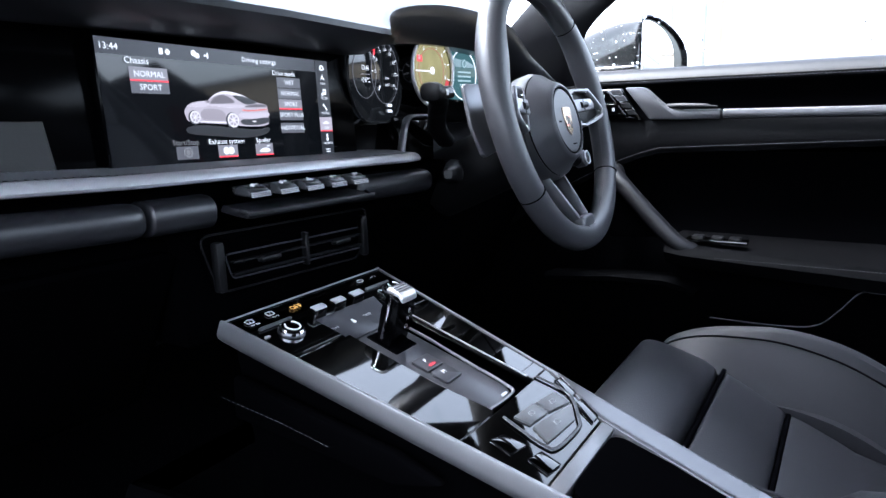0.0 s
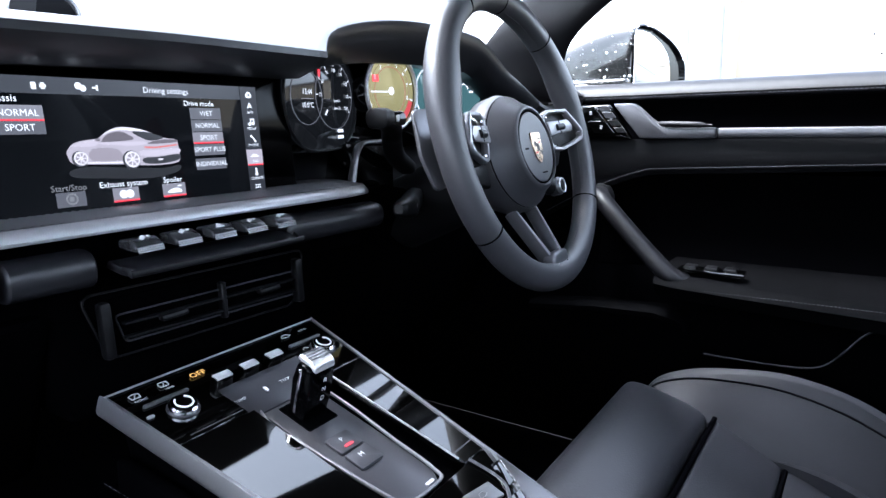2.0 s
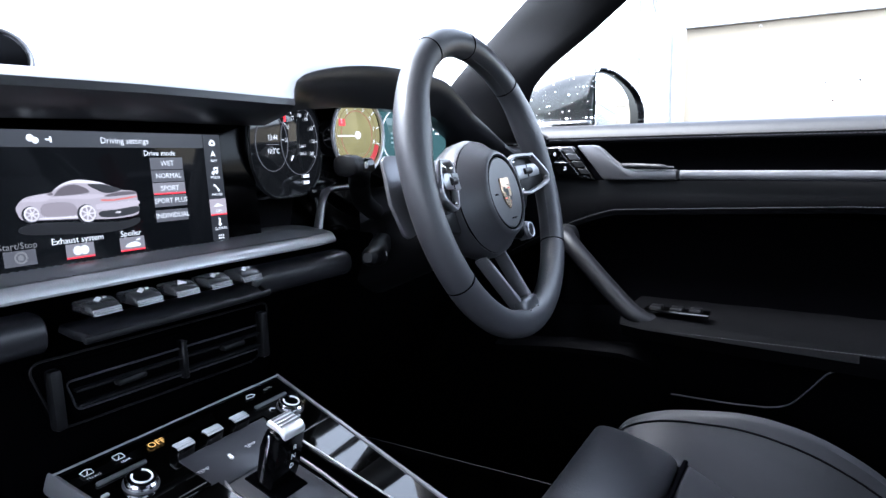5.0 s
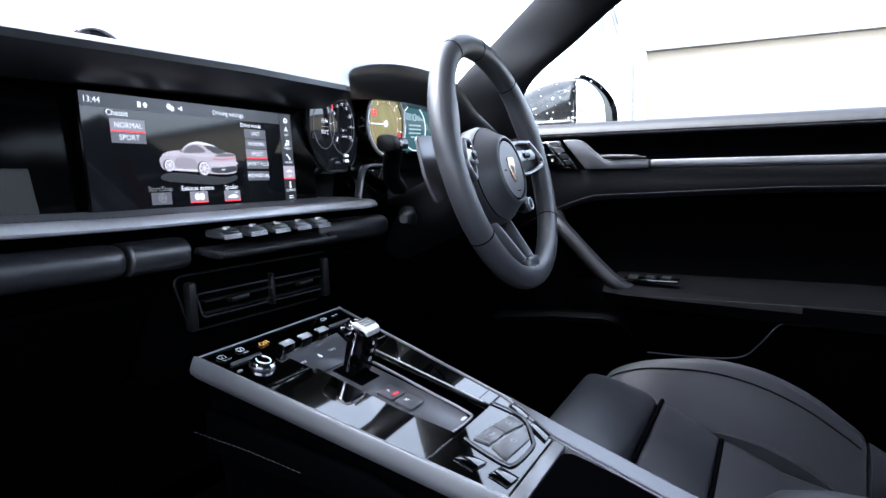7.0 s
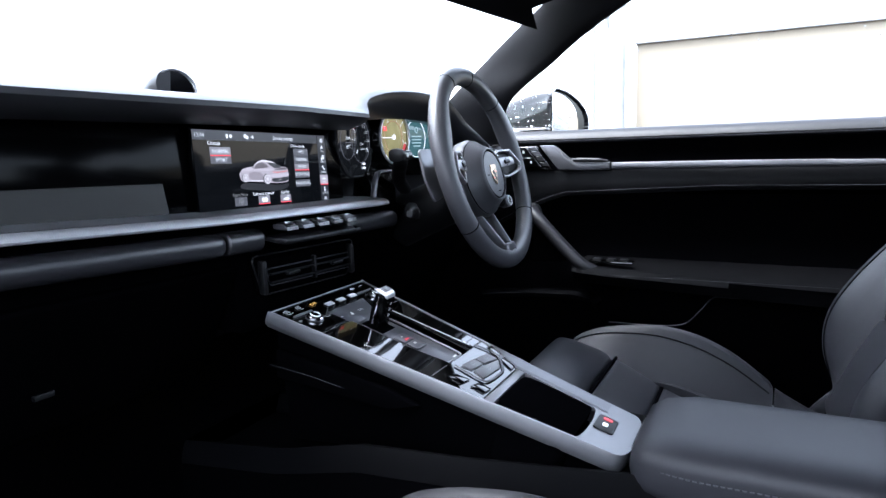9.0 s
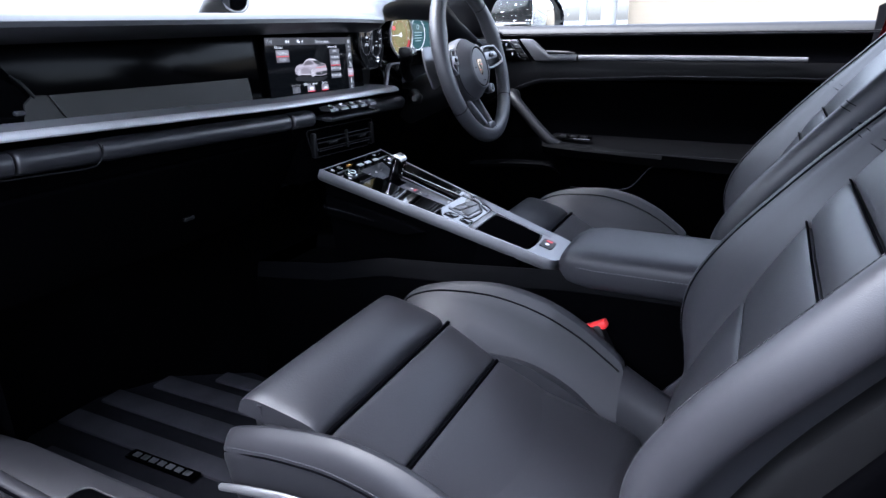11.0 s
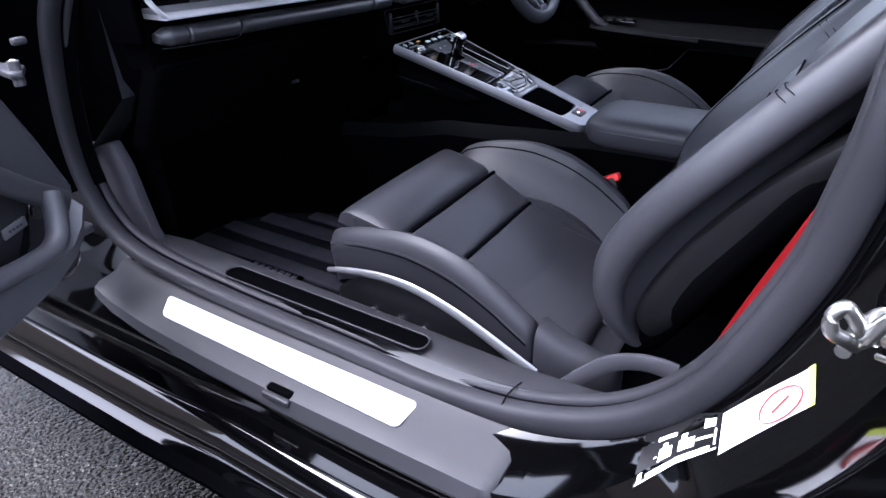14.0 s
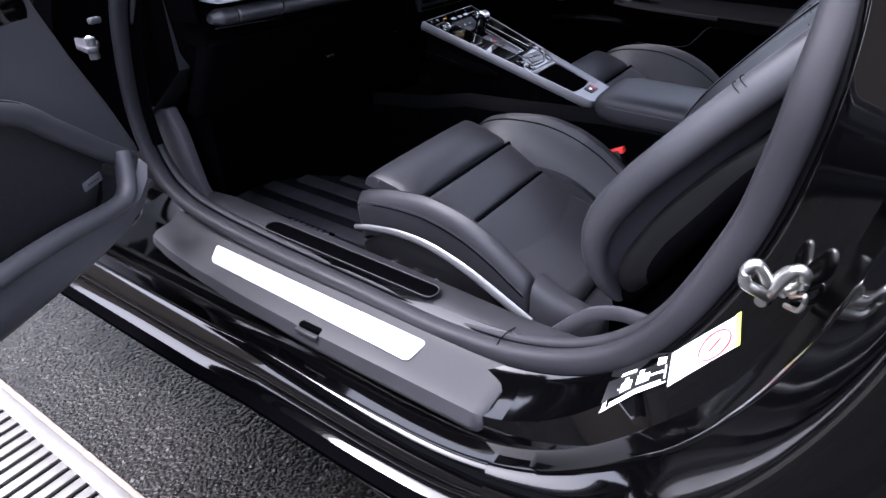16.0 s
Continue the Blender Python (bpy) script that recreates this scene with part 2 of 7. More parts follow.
def tube(path, ra, rb=None, n=16, closed=False, up=(0, 0, 1), power=2.0, cap=True):
    """Sweep a superellipse (ra across, rb along up) along the path; ra and rb may be lists."""
    k = len(path)
    rb = ra if rb is None else rb
    rings = []
    for i, p in enumerate(path):
        p = Vector(p)
        t = Vector(path[(i + 1) % k if closed else min(i + 1, k - 1)]) - Vector(path[i - 1 if closed else max(i - 1, 0)])
        t.normalize()
        u = Vector(up[i] if isinstance(up[0], (tuple, list, Vector)) else up)
        s = t.cross(u)
        s = s.normalized() if s.length > 1e-5 else V(1, 0, 0)
        u = s.cross(t).normalized()
        a = ra[i] if isinstance(ra, (list, tuple)) else ra
        b = rb[i] if isinstance(rb, (list, tuple)) else rb
        ring = []
        for j in range(n):
            w = 2 * math.pi * j / n
            c, d = math.cos(w), math.sin(w)
            ring.append(p + s * (a * math.copysign(abs(c) ** (2 / power), c)) + u * (b * math.copysign(abs(d) ** (2 / power), d)))
        rings.append(ring)
    return loft(rings, True, closed, cap)


def sharp_bevel(bm, w, seg=2, angle=30):
    ed = [e for e in bm.edges if len(e.link_faces) == 2 and e.calc_face_angle(0) > radians(angle)]
    if ed and w > 0:
        bmesh.ops.bevel(bm, geom=ed, offset=w, segments=seg, affect="EDGES", profile=0.5, clamp_overlap=True)
    return bm


def slab(outline, depth, bevel=0.001, seg=2):
    """A plate from a closed outline of points, made thick along the vector depth."""
    bm = bmesh.new()
    a = [bm.verts.new(p) for p in outline]
    d = Vector(depth)
    b = [bm.verts.new(Vector(p) + d) for p in outline]
    n = len(a)
    bm.faces.new(a)
    bm.faces.new(b[::-1])
    for i in range(n):
        bm.faces.new((a[i], b[i], b[(i + 1) % n], a[(i + 1) % n]))
    bmesh.ops.recalc_face_normals(bm, faces=bm.faces)
    return sharp_bevel(bm, bevel, seg)


def rbox(c, s, bevel=0.003, seg=2, m=None):
    """A box with rounded edges, centre c and size s, turned by m."""
    bm = bmesh.new()
    bmesh.ops.create_cube(bm, size=1.0)
    bmesh.ops.scale(bm, vec=s, verts=bm.verts)
    sharp_bevel(bm, bevel, seg)
    bmesh.ops.transform(bm, matrix=Matrix.Translation(c) @ (m.to_4x4() if m else Matrix()), verts=bm.verts)
    return bm


def rr(w, h, r, n=5):
    """A rounded rectangle round the origin, as pairs."""
    out = []
    for cx, cy, a0 in ((w / 2 - r, h / 2 - r, 0), (-w / 2 + r, h / 2 - r, 90), (-w / 2 + r, -h / 2 + r, 180), (w / 2 - r, -h / 2 + r, 270)):
        for i in range(n + 1):
            a = radians(a0 + 90 * i / n)
            out.append((cx + r * math.cos(a), cy + r * math.sin(a)))
    return out


def pillow(c00, c10, c11, c01, thick, bulge=0.006, nu=22, nv=22, p=5.0, sag=None, q=None):
    """An upholstered pad over four corners (u runs c00 to c10, v runs c00 to c01): rounded rim, soft middle, open below."""
    c00, c10, c11, c01 = map(Vector, (c00, c10, c11, c01))
    nrm = (c10 - c00).cross(c01 - c00).normalized()
    q = q or p
    rings = []
    for j in range(nv + 1):
        v = 0.5 - 0.5 * math.cos(math.pi * j / nv)
        row = []
        for i in range(nu + 1):
            u = 0.5 - 0.5 * math.cos(math.pi * i / nu)
            b = (c00 * (1 - u) + c10 * u) * (1 - v) + (c01 * (1 - u) + c11 * u) * v
            eu = (1 - abs(2 * u - 1) ** p) ** (1 / p)
            ev = (1 - abs(2 * v - 1) ** q) ** (1 / q)
            h = thick * (min(eu, 1) * min(ev, 1) - 1) + bulge * (1 - (2 * u - 1) ** 2) * (1 - (2 * v - 1) ** 2)
            if sag:
                h += sag(u, v)
            row.append(b + nrm * h)
        rings.append(row)
    return loft(rings, False, False, False)


def finish(bm, name, mat, angle=40):
    me = bpy.data.meshes.new(name)
    bm.to_mesh(me)
    bm.free()
    me.materials.append(mat)
    me.polygons.foreach_set("use_smooth", [True] * len(me.polygons))
    me.set_sharp_from_angle(angle=radians(angle))
    return me


def part(name, bm, mat, parent=None, label="", angle=40):
    ob = new(name, finish(bm, name, mat, angle))
    if parent is not None:
        ob.parent = parent
        ob.matrix_parent_inverse = parent.matrix_world.inverted() if parent.type != "EMPTY" else Matrix.Translation(-parent.location)
    if label:
        ob["label"] = label
    return ob


def thing(name, at, label, category, group="", kind=""):
    return tagged(new(name), label, category, group, kind) if at is None else tagged(_at(new(name), at), label, category, group, kind)


def _at(ob, at):
    ob.location = at
    return ob


def solo(name, bm, mat, label, category, kind="", group="", angle=40):
    return tagged(new(name, finish(bm, name, mat, angle)), label, category, group, kind)


def merge(*bms):
    out = bmesh.new()
    for b in bms:
        me = bpy.data.meshes.new("tmp")
        b.to_mesh(me)
        b.free()
        out.from_mesh(me)
        bpy.data.meshes.remove(me)
    return out


def wire(path, r=0.0012, n=6, closed=False):
    return tube([Vector(p) for p in path], r, n=n, closed=closed)


def stitches(path, step=0.006, length=0.004, r=0.0006, up=(0, 0, 1)):
    """A row of thread stitches along a path, in one mesh."""
    pts = [Vector(p) for p in path]
    bm = bmesh.new()
    acc = 0.0
    for a, b in zip(pts, pts[1:]):
        d = (b - a).length
        if d < 1e-6:
            continue
        t = (b - a) / d
        while acc < d:
            c = a + t * acc
            m = Matrix.Translation(c) @ t.to_track_quat("X", "Z").to_matrix().to_4x4() @ Matrix.Diagonal((length, r * 2, r * 2, 1))
            bmesh.ops.create_cube(bm, size=1.0, matrix=m)
            acc += step
        acc -= d
    return bm


def text(body, size, at, right, up, mat, parent, extrude=0.0003, align="CENTER"):
    """Letters as a mesh, centred on a point and laid along two directions."""
    cu = bpy.data.curves.new("writing", "FONT")
    cu.body, cu.size, cu.extrude, cu.align_x, cu.align_y = body, size, extrude, align, "CENTER"
    cu.resolution_u = 2
    tmp = bpy.data.objects.new("writing", cu)
    me = bpy.data.meshes.new_from_object(tmp)
    bpy.data.objects.remove(tmp)
    r, u = Vector(right).normalized(), Vector(up).normalized()
    n = r.cross(u)
    me.transform(Matrix(((r.x, u.x, n.x, at[0]), (r.y, u.y, n.y, at[1]), (r.z, u.z, n.z, at[2]), (0, 0, 0, 1))))
    me.materials.clear()
    me.materials.append(mat)
    ob = new("writing", me)
    ob.parent = parent
    if parent.type == "EMPTY":
        ob.matrix_parent_inverse = Matrix.Translation(-parent.location)
    return ob


def disc(c, r, n, depth, up=(0, 0, 1), k=32, bevel=0.0005):
    """A round plate at c facing n."""
    n = Vector(n).normalized()
    a = n.cross(Vector(up)).normalized()
    b = n.cross(a)
    c = Vector(c)
    return slab([c + a * (r * math.cos(2 * math.pi * i / k)) + b * (r * math.sin(2 * math.pi * i / k)) for i in range(k)], n * -depth, bevel, 1)


def ring(c, r, n, thick, up=(0, 0, 1), k=40, m=8, flat=None):
    n = Vector(n).normalized()
    a = n.cross(Vector(up)).normalized()
    b = n.cross(a)
    c = Vector(c)
    return tube([c + a * (r * math.cos(2 * math.pi * i / k)) + b * (r * math.sin(2 * math.pi * i / k)) for i in range(k)], thick, flat or thick, m, True, up=n)


# ---- ground and surroundings ----
def build_ground():
    bm = bmesh.new()
    bmesh.ops.create_grid(bm, x_segments=1, y_segments=1, size=300.0)
    solo("ground", bm, ASPHALT, "dark wet asphalt yard under the parked car", "ground", "structure")


def build_far_wall():
    """Cream rendered building across the yard with a coping, and a grey steel post at its corner."""
    house = thing("building", (6.0, -3.0, 0), "cream rendered building with a flat roof across the yard", "building")
    part("wall", rbox((8.3, -5.2, 1.07), (0.6, 13.4, 2.14), 0.01), CREAM, house)
    part("coping", rbox((8.28, -5.2, 2.17), (0.66, 13.44, 0.07), 0.01), BRIGHT, house, "grey metal roof edge")
    part("downpipe", tube([(7.9, 1.72, 0), (7.9, 1.72, 4.6)], 0.10), POSTGREY, house, "grey downpipe")
    part("post", tube([(7.9, 2.05, 0), (7.9, 2.05, 4.6)], 0.05), POSTGREY, house, "grey steel post")
    part("brace", tube([(7.9, 1.74, 2.1), (7.9, 2.05, 3.2)], 0.035), SILVER, house, "dark steel brace")


RUST = surface("rusty_concrete", (0.10, 0.075, 0.06), 0.8, col2=(0.22, 0.17, 0.14), grain=200, bump=0.6, stain=30)


def build_yard_walls():
    """Plain walls out of view, added to give the rocker paint brown reflections."""
    solo("wall_yard_front", rbox((-5.6, 8.2, 2.5), (8.0, 0.3, 5.0), 0.02), YARD, "plain brown wall added out of view ahead of the car", "wall", "structure")
    solo("wall_yard_left", rbox((-9.0, 0, 0.9), (0.3, 26, 1.8), 0.02), YARD, "plain brown wall added out of view beside the car", "wall", "structure")


def build_drain():
    """Slotted channel grate set flush in the yard, alongside the car."""
    g = thing("drain_grate", (-1.145, 0.6, 0.0), "pale galvanised slotted drain grate in the yard", "drain grate")
    part("channel", rbox((-1.145, 0.6, -0.03), (0.19, 5.0, 0.066), 0.002), DARK, g)
    for sx in (-1, 1):
        part("frame", rbox((-1.145 + sx * 0.084, 0.6, 0.004), (0.032, 5.0, 0.016), 0.002), GRATE, g)
        part("kerb_strip", rbox((-1.145 + sx * 0.107, 0.6, 0.003), (0.013, 5.0, 0.010), 0.003), RUST, g, "rusty concrete edge")
    bar = rbox((0, 0, 0), (0.142, 0.023, 0.012), 0.003)
    me = finish(bar, "bar", GRATE)
    for i in range(146):
        ob = new("bar", me)
        ob.parent = g
        ob.matrix_parent_inverse = Matrix.Translation(-g.location)
        ob.location = (-1.145, -1.866 + 0.034 * i, 0.0058)


# ---- body shell ----
SEAL_PTS = [(0.58, 1.00), (0.655, 0.860), (0.706, 0.730), (0.724, 0.590), (0.690, 0.484), (0.602, 0.430), (0.400, 0.409), (0.160, 0.402), (-0.027, 0.396), (-0.158, 0.408), (-0.266, 0.456),
            (-0.344, 0.541), (-0.400, 0.680), (-0.418, 0.775), (-0.425, 0.860), (-0.42, 0.96), (-0.36, 1.10), (-0.24, 1.21), (-0.02, 1.26), (0.16, 1.24), (0.40, 1.14)]


def seal_x(z):
    """The opening leans inwards above the belt line."""
    return -0.69 if z < 0.85 else -0.69 + (z - 0.85) * 0.45


def seal_loop(dx=0.0, grow=0.0, n=6, post=None):
    """The seal's line; post is the growth up the rear post, where it differs."""
    pts = spl([(seal_x(z) + dx, y, z) for y, z in SEAL_PTS], n, True)
    if grow or post:
        c = V(0, 0.13, 0.80)
        out = []
        for i, p in enumerate(pts):
            t = (pts[(i + 1) % len(pts)] - pts[i - 1]).normalized()
            nrm = V(0, t.z, -t.y)
            if nrm.dot(p - c) < 0:
                nrm = -nrm
            w = 0.0 if post is None else min(1.0, max(0.0, (0.02 - p.y) / 0.22))
            out.append(p + nrm * (grow + ((post or 0.0) - grow) * w * w * (3 - 2 * w)))
        pts = out
    return pts


# the body's section outwards from the seal: along the sill and up the rear post (inwards offset, growth)
SILL_SECTION = [(0.02, -0.02), (-0.012, 0.014), (-0.030, 0.020), (-0.060, 0.034), (-0.104, 0.040), (-0.112, 0.078), (-0.143, 0.081), (-0.149, 0.072), (-0.158, 0.0735), (-0.170, 0.085), (-0.178, 0.099), (-0.181, 0.116), (-0.198, 0.126), (-0.214, 0.136), (-0.210, 0.152)]
POST_SECTION = [(0.02, -0.02), (-0.012, 0.014), (-0.028, 0.020), (-0.033, 0.027), (-0.038, 0.034), (-0.054, 0.080), (-0.075, 0.086), (-0.095, 0.0885), (-0.112, 0.091), (-0.124, 0.100), (-0.146, 0.103), (-0.158, 0.112), (-0.176, 0.116), (-0.192, 0.132), (-0.204, 0.170)]


def section(z, y):
    w = 0.0 if y > 0.0 else min(1.0, max(0.0, (z - 0.392) / 0.12))
    w = w * w * (3 - 2 * w)
    return [(a * (1 - w) + c * w, b * (1 - w) + d * w) for (a, b), (c, d) in zip(SILL_SECTION, POST_SECTION)]


def loop_normals(pts):
    c, out = V(0, 0.13, 0.80), []
    for i, p in enumerate(pts):
        t = (pts[(i + 1) % len(pts)] - pts[i - 1]).normalized()
        nrm = V(0, t.z, -t.y)
        out.append(-nrm if nrm.dot(V(0, p.y - c.y, p.z - c.z)) < 0 else nrm)
    return out


def build_seal():
    ob = thing("door_seal", (-0.69, 0.1, 0.39), "black rubber door seal round the open passenger doorway", "door seal")
    line = seal_loop(-0.003, 0.0, 6, -0.004)
    part("bulb", tube(line, [0.0125 + 0.0060 * min(1.0, max(0.0, (0.02 - p.y) / 0.22)) for p in line], 0.0150, 16, True, up=(1, 0, 0), power=2.8), RUBBER, ob)
    part("lip", tube(seal_loop(0.0205, -0.005, 6, -0.016), 0.0105, 0.0095, 14, True, up=(1, 0, 0), power=2.8), RUBBER, ob)
    part("groove", tube(seal_loop(0.0115, -0.002, 6, -0.009), 0.010, 0.003, 8, True, up=(1, 0, 0)), SEAM, ob)
    part("joint", wire(spl([(-0.655, -0.120, 0.424), (-0.675, -0.118, 0.428), (-0.692, -0.115, 0.424), (-0.707, -0.112, 0.408)], 5), 0.0012), SEAM, ob)


def build_shell():
    body = thing("car_body", (-0.8, 0.1, 0.2), "gloss black coupe body round the open doorway", "car body", kind="structure")
    base = seal_loop(n=12)
    for _ in range(70):
        base = [(base[k - 1] + base[k] * 2 + base[(k + 1) % len(base)]) / 4 for k in range(len(base))]
    nrm = loop_normals(base)
    secs = [section(p.z, p.y) for p in base]
    loops = [[p + q * s[k][1] + V(s[k][0], 0, 0) for p, q, s in zip(base, nrm, secs)] for k in range(len(SILL_SECTION))]
    e = next(k for k in range(80, len(base)) if base[k].y < -0.16)
    s0 = next(k for k in range(72, len(base)) if base[k].y < 0.25)
    front = [[V(-0.69 + a, y, 0.394 - g) for a, g in SILL_SECTION] for y in (1.1, 0.9, 0.7, 0.55, 0.40)]
    rings = front + [[r[k] for r in loops] for k in range(s0, e + 1)]
    part("rocker", loft([r[:6] + spl(r[6:-2], 4) for r in rings], False, False, False), BODYBLACK, body)
    # lowest facets in near-black: the shade under the rocker is in the colour
    part("rocker_shade", loft([r[-3:] for r in rings], False, False, False), DARK, body, "rocker underside in near-black that holds its shade")
    part("door_jamb", loft([r[e:] + r[:1] for r in loops], False, False, False), BODYBLACK, body)
    h = next(k for k in range(len(base)) if base[k].z < 0.53)
    part("hinge_jamb", loft([r[:h] for r in loops[:6]], False, False, False), DARK, body)
    ys = [-1.5, -0.9, -0.5, -0.3, -0.10, 0.0, 0.1, 0.3, 0.5, 0.7, 0.9, 1.1]
    low = [(-0.890, 0.245), (-0.876, 0.21), (-0.85, 0.18), (-0.80, 0.16), (-0.60, 0.15)]
    part("underskirt", loft([[V(x, y, z) for x, z in low] for y in ys], False, False, False), DARK, body)
    # rear quarter skin behind the doorway
    pick = [k for k, p in enumerate(loops[-1]) if p.y < 0.06 and p.z < 1.05]
    nr = loop_normals(base)
    rows = []
    for g, dx in ((0.0, 0.0), (0.012, -0.010), (0.05, -0.018), (0.14, -0.022), (0.35, -0.015), (0.8, 0.03)):
        row = []
        for k in pick:
            p, q = loops[-1][k], nr[k]
            ge = min(g, max(0.0, (p.z - 0.17) / -q.z)) if q.z < -1e-3 else g
            f = min(1.0, max(0.0, (0.02 - p.y) / 0.30))
            f = f * f * (3 - 2 * f)
            row.append(p + q * ge * f + V(dx * f, 0, 0))
        rows.append(row)
    part("rear_quarter", loft(rows, False, False, False), BODYBLACK, body)
    # closed roof
    def roof(x, y, drop=0.0):
        dz = {0.50: 0.10, 0.34: 0.06, 0.2: 0.025, 0.0: 0.0, -0.3: 0.005, -0.5: 0.03, -0.7: 0.07, -1.2: 0.25, -1.6: 0.45}[y]
        return V(x, y + (0.0 - 0.16 * (x / 0.56) ** 4 if y == 0.50 else 0.0), 1.315 - 0.10 * (x / 0.62) ** 2 - dz - drop)

    def roof_strip(xs, ys_, drop=0.0):
        return loft([[roof(x, y, drop) for x in xs] for y in ys_], False, False, False)

    wide = (-0.56, -0.4, -0.2, 0, 0.2, 0.4, 0.56)
    part("roof_panel", merge(roof_strip(wide, (0.50, 0.34, 0.2, 0.0, -0.3, -0.5, -0.7)), roof_strip((-0.56, -0.46), (-0.7, -1.2, -1.6)), roof_strip((0.46, 0.56), (-0.7, -1.2, -1.6))), GLOSSBLACK, body)
    rw = part("rear_window", roof_strip((-0.46, -0.2, 0, 0.2, 0.46), (-0.7, -1.2, -1.6)), GLASS, body, "sloping rear window")
    rw.visible_shadow = False
    part("bonnet", loft([[V(x, y, 0.86 - 0.12 * (abs(x) / 0.8) ** 3 - dz) for x in (-0.80, -0.6, -0.3, 0, 0.3, 0.6, 0.80)] for y, dz in ((1.10, 0.0), (1.3, 0.05), (1.7, 0.16), (2.0, 0.32))], False, False, False), GLOSSBLACK, body)
    part("front_wing", loft([[V(-0.82 - 0.08 * math.sin(math.pi * k / 8), y, 0.16 + 0.62 * k / 8) for k in range(9)] for y in (1.0, 1.15, 1.4, 1.8)], False, False, False), GLOSSBLACK, body)
    part("hinge_pillar", loft([[V(x, y, z) for x, y in ((-0.70, 0.80), (-0.76, 0.83), (-0.80, 0.90), (-0.82, 1.02))] for z in (0.30, 0.5, 0.7, 0.95)], False, False, False), GLOSSBLACK, body)
    part("side_skin", loft([[V(0.86 + 0.05 * math.sin(math.pi * k / 8), y, 0.16 + 0.70 * k / 8) for k in range(9)] for y in (-1.5, -0.5, 0.5, 1.2, 1.9)], False, False, False), GLOSSBLACK, body)


def build_jamb_fittings():
    """Door striker, check strap, hinge and labels on the door frame."""
    jamb = bpy.data.objects["door_jamb"].data
    tris = [[jamb.vertices[k].co + bpy.data.objects["door_jamb"].location for k in q] for p in jamb.polygons for q in ((p.vertices[0], p.vertices[1], p.vertices[2]), (p.vertices[0], p.vertices[2], p.vertices[-1]))]

    def on_jamb(y, z):
        """The outermost place of the frame over a spot in side view."""
        best = None
        for a, b, c in tris:
            d = (b.y - a.y) * (c.z - a.z) - (c.y - a.y) * (b.z - a.z)
            if abs(d) < 1e-12:
                continue
            s = ((y - a.y) * (c.z - a.z) - (c.y - a.y) * (z - a.z)) / d
            t = ((b.y - a.y) * (z - a.z) - (y - a.y) * (b.z - a.z)) / d
            if s >= -1e-6 and t >= -1e-6 and s + t <= 1.00001:
                x = a.x + s * (b.x - a.x) + t * (c.x - a.x)
                best = x if best is None else min(best, x)
        return -0.735 if best is None else best

    st = thing("door_striker", (-0.745, -0.44, 0.67), "bright zinc door striker bolted to the door frame", "door striker")
    part("plate", slab([(on_jamb(-0.442, 0.676) - 0.003, -0.442 + 0.009 * math.cos(a) - 0.009 * math.sin(a), 0.676 + 0.027 * math.sin(a)) for a in [2 * math.pi * i / 20 for i in range(20)]], (0.006, 0, 0), 0.001), STEEL, st)
    part("loop", tube(spl([(-0.742, -0.440, 0.668), (-0.760, -0.432, 0.682), (-0.766, -0.420, 0.690), (-0.766, -0.417, 0.703), (-0.764, -0.423, 0.712), (-0.762, -0.430, 0.706), (-0.758, -0.440, 0.692), (-0.742, -0.452, 0.678)], 6), 0.0052, 0.0062, n=12), STEEL, st)
    part("latch_arm", tube(spl([(-0.742, -0.442, 0.672), (-0.758, -0.443, 0.686), (-0.763, -0.449, 0.705), (-0.763, -0.458, 0.718), (-0.761, -0.465, 0.712), (-0.758, -0.464, 0.698), (-0.742, -0.455, 0.682)], 5), 0.0052, 0.0062, n=12), STEEL, st)
    part("guide", tube(spl([(-0.742, -0.458, 0.676), (-0.756, -0.468, 0.690), (-0.757, -0.471, 0.684), (-0.756, -0.468, 0.672), (-0.742, -0.456, 0.664)], 5), 0.0028, n=8), STEEL, st)
    part("bolt", disc((on_jamb(-0.434, 0.656) - 0.006, -0.434, 0.656), 0.0065, (-1, 0.2, 0), 0.006, k=12), STEEL, st)
    def sticker(q, a0, a1, b0, b1, lift, na=8, nb=3):
        """A sheet bent onto the frame, between two shares along and two across its corners q."""
        def at(a, b):
            y = (q[0][0] * (1 - a) + q[1][0] * a) * (1 - b) + (q[3][0] * (1 - a) + q[2][0] * a) * b
            z = (q[0][1] * (1 - a) + q[1][1] * a) * (1 - b) + (q[3][1] * (1 - a) + q[2][1] * a) * b
            return V(on_jamb(y, z) - lift, y, z)
        rows = [[at(a0 + (a1 - a0) * i / na, b0 + (b1 - b0) * k / nb) for k in range(nb + 1)] for i in range(na + 1)]
        under = [[p + V(0.0008, 0, 0) for p in r[::-1]] for r in rows]
        return loft([r + s for r, s in zip(rows, under)], True, False, True), at

    la = thing("warning_label", (-0.735, -0.39, 0.57), "white and yellow round-symbol label on the door frame", "label")
    q = ((-0.361, 0.540), (-0.420, 0.632), (-0.428, 0.598), (-0.366, 0.500))
    bm, at = sticker(q, 0, 0.93, 0, 1, 0.0020)
    part("card", bm, WHITE, la)
    part("yellow_edge", sticker(q, 0.93, 1.0, -0.04, 1, 0.0022, 2)[0], surface("yellow_print", (0.62, 0.70, 0.10), 0.6, bump=0), la)
    part("red_ring", tube([at(0.66 + 0.22 * math.cos(t), 0.52 + 0.40 * math.sin(t)) + V(-0.0006, 0, 0) for t in [2 * math.pi * i / 28 for i in range(28)]], 0.0009, n=6, closed=True, up=(1, 0, 0)), REDPLASTIC, la)
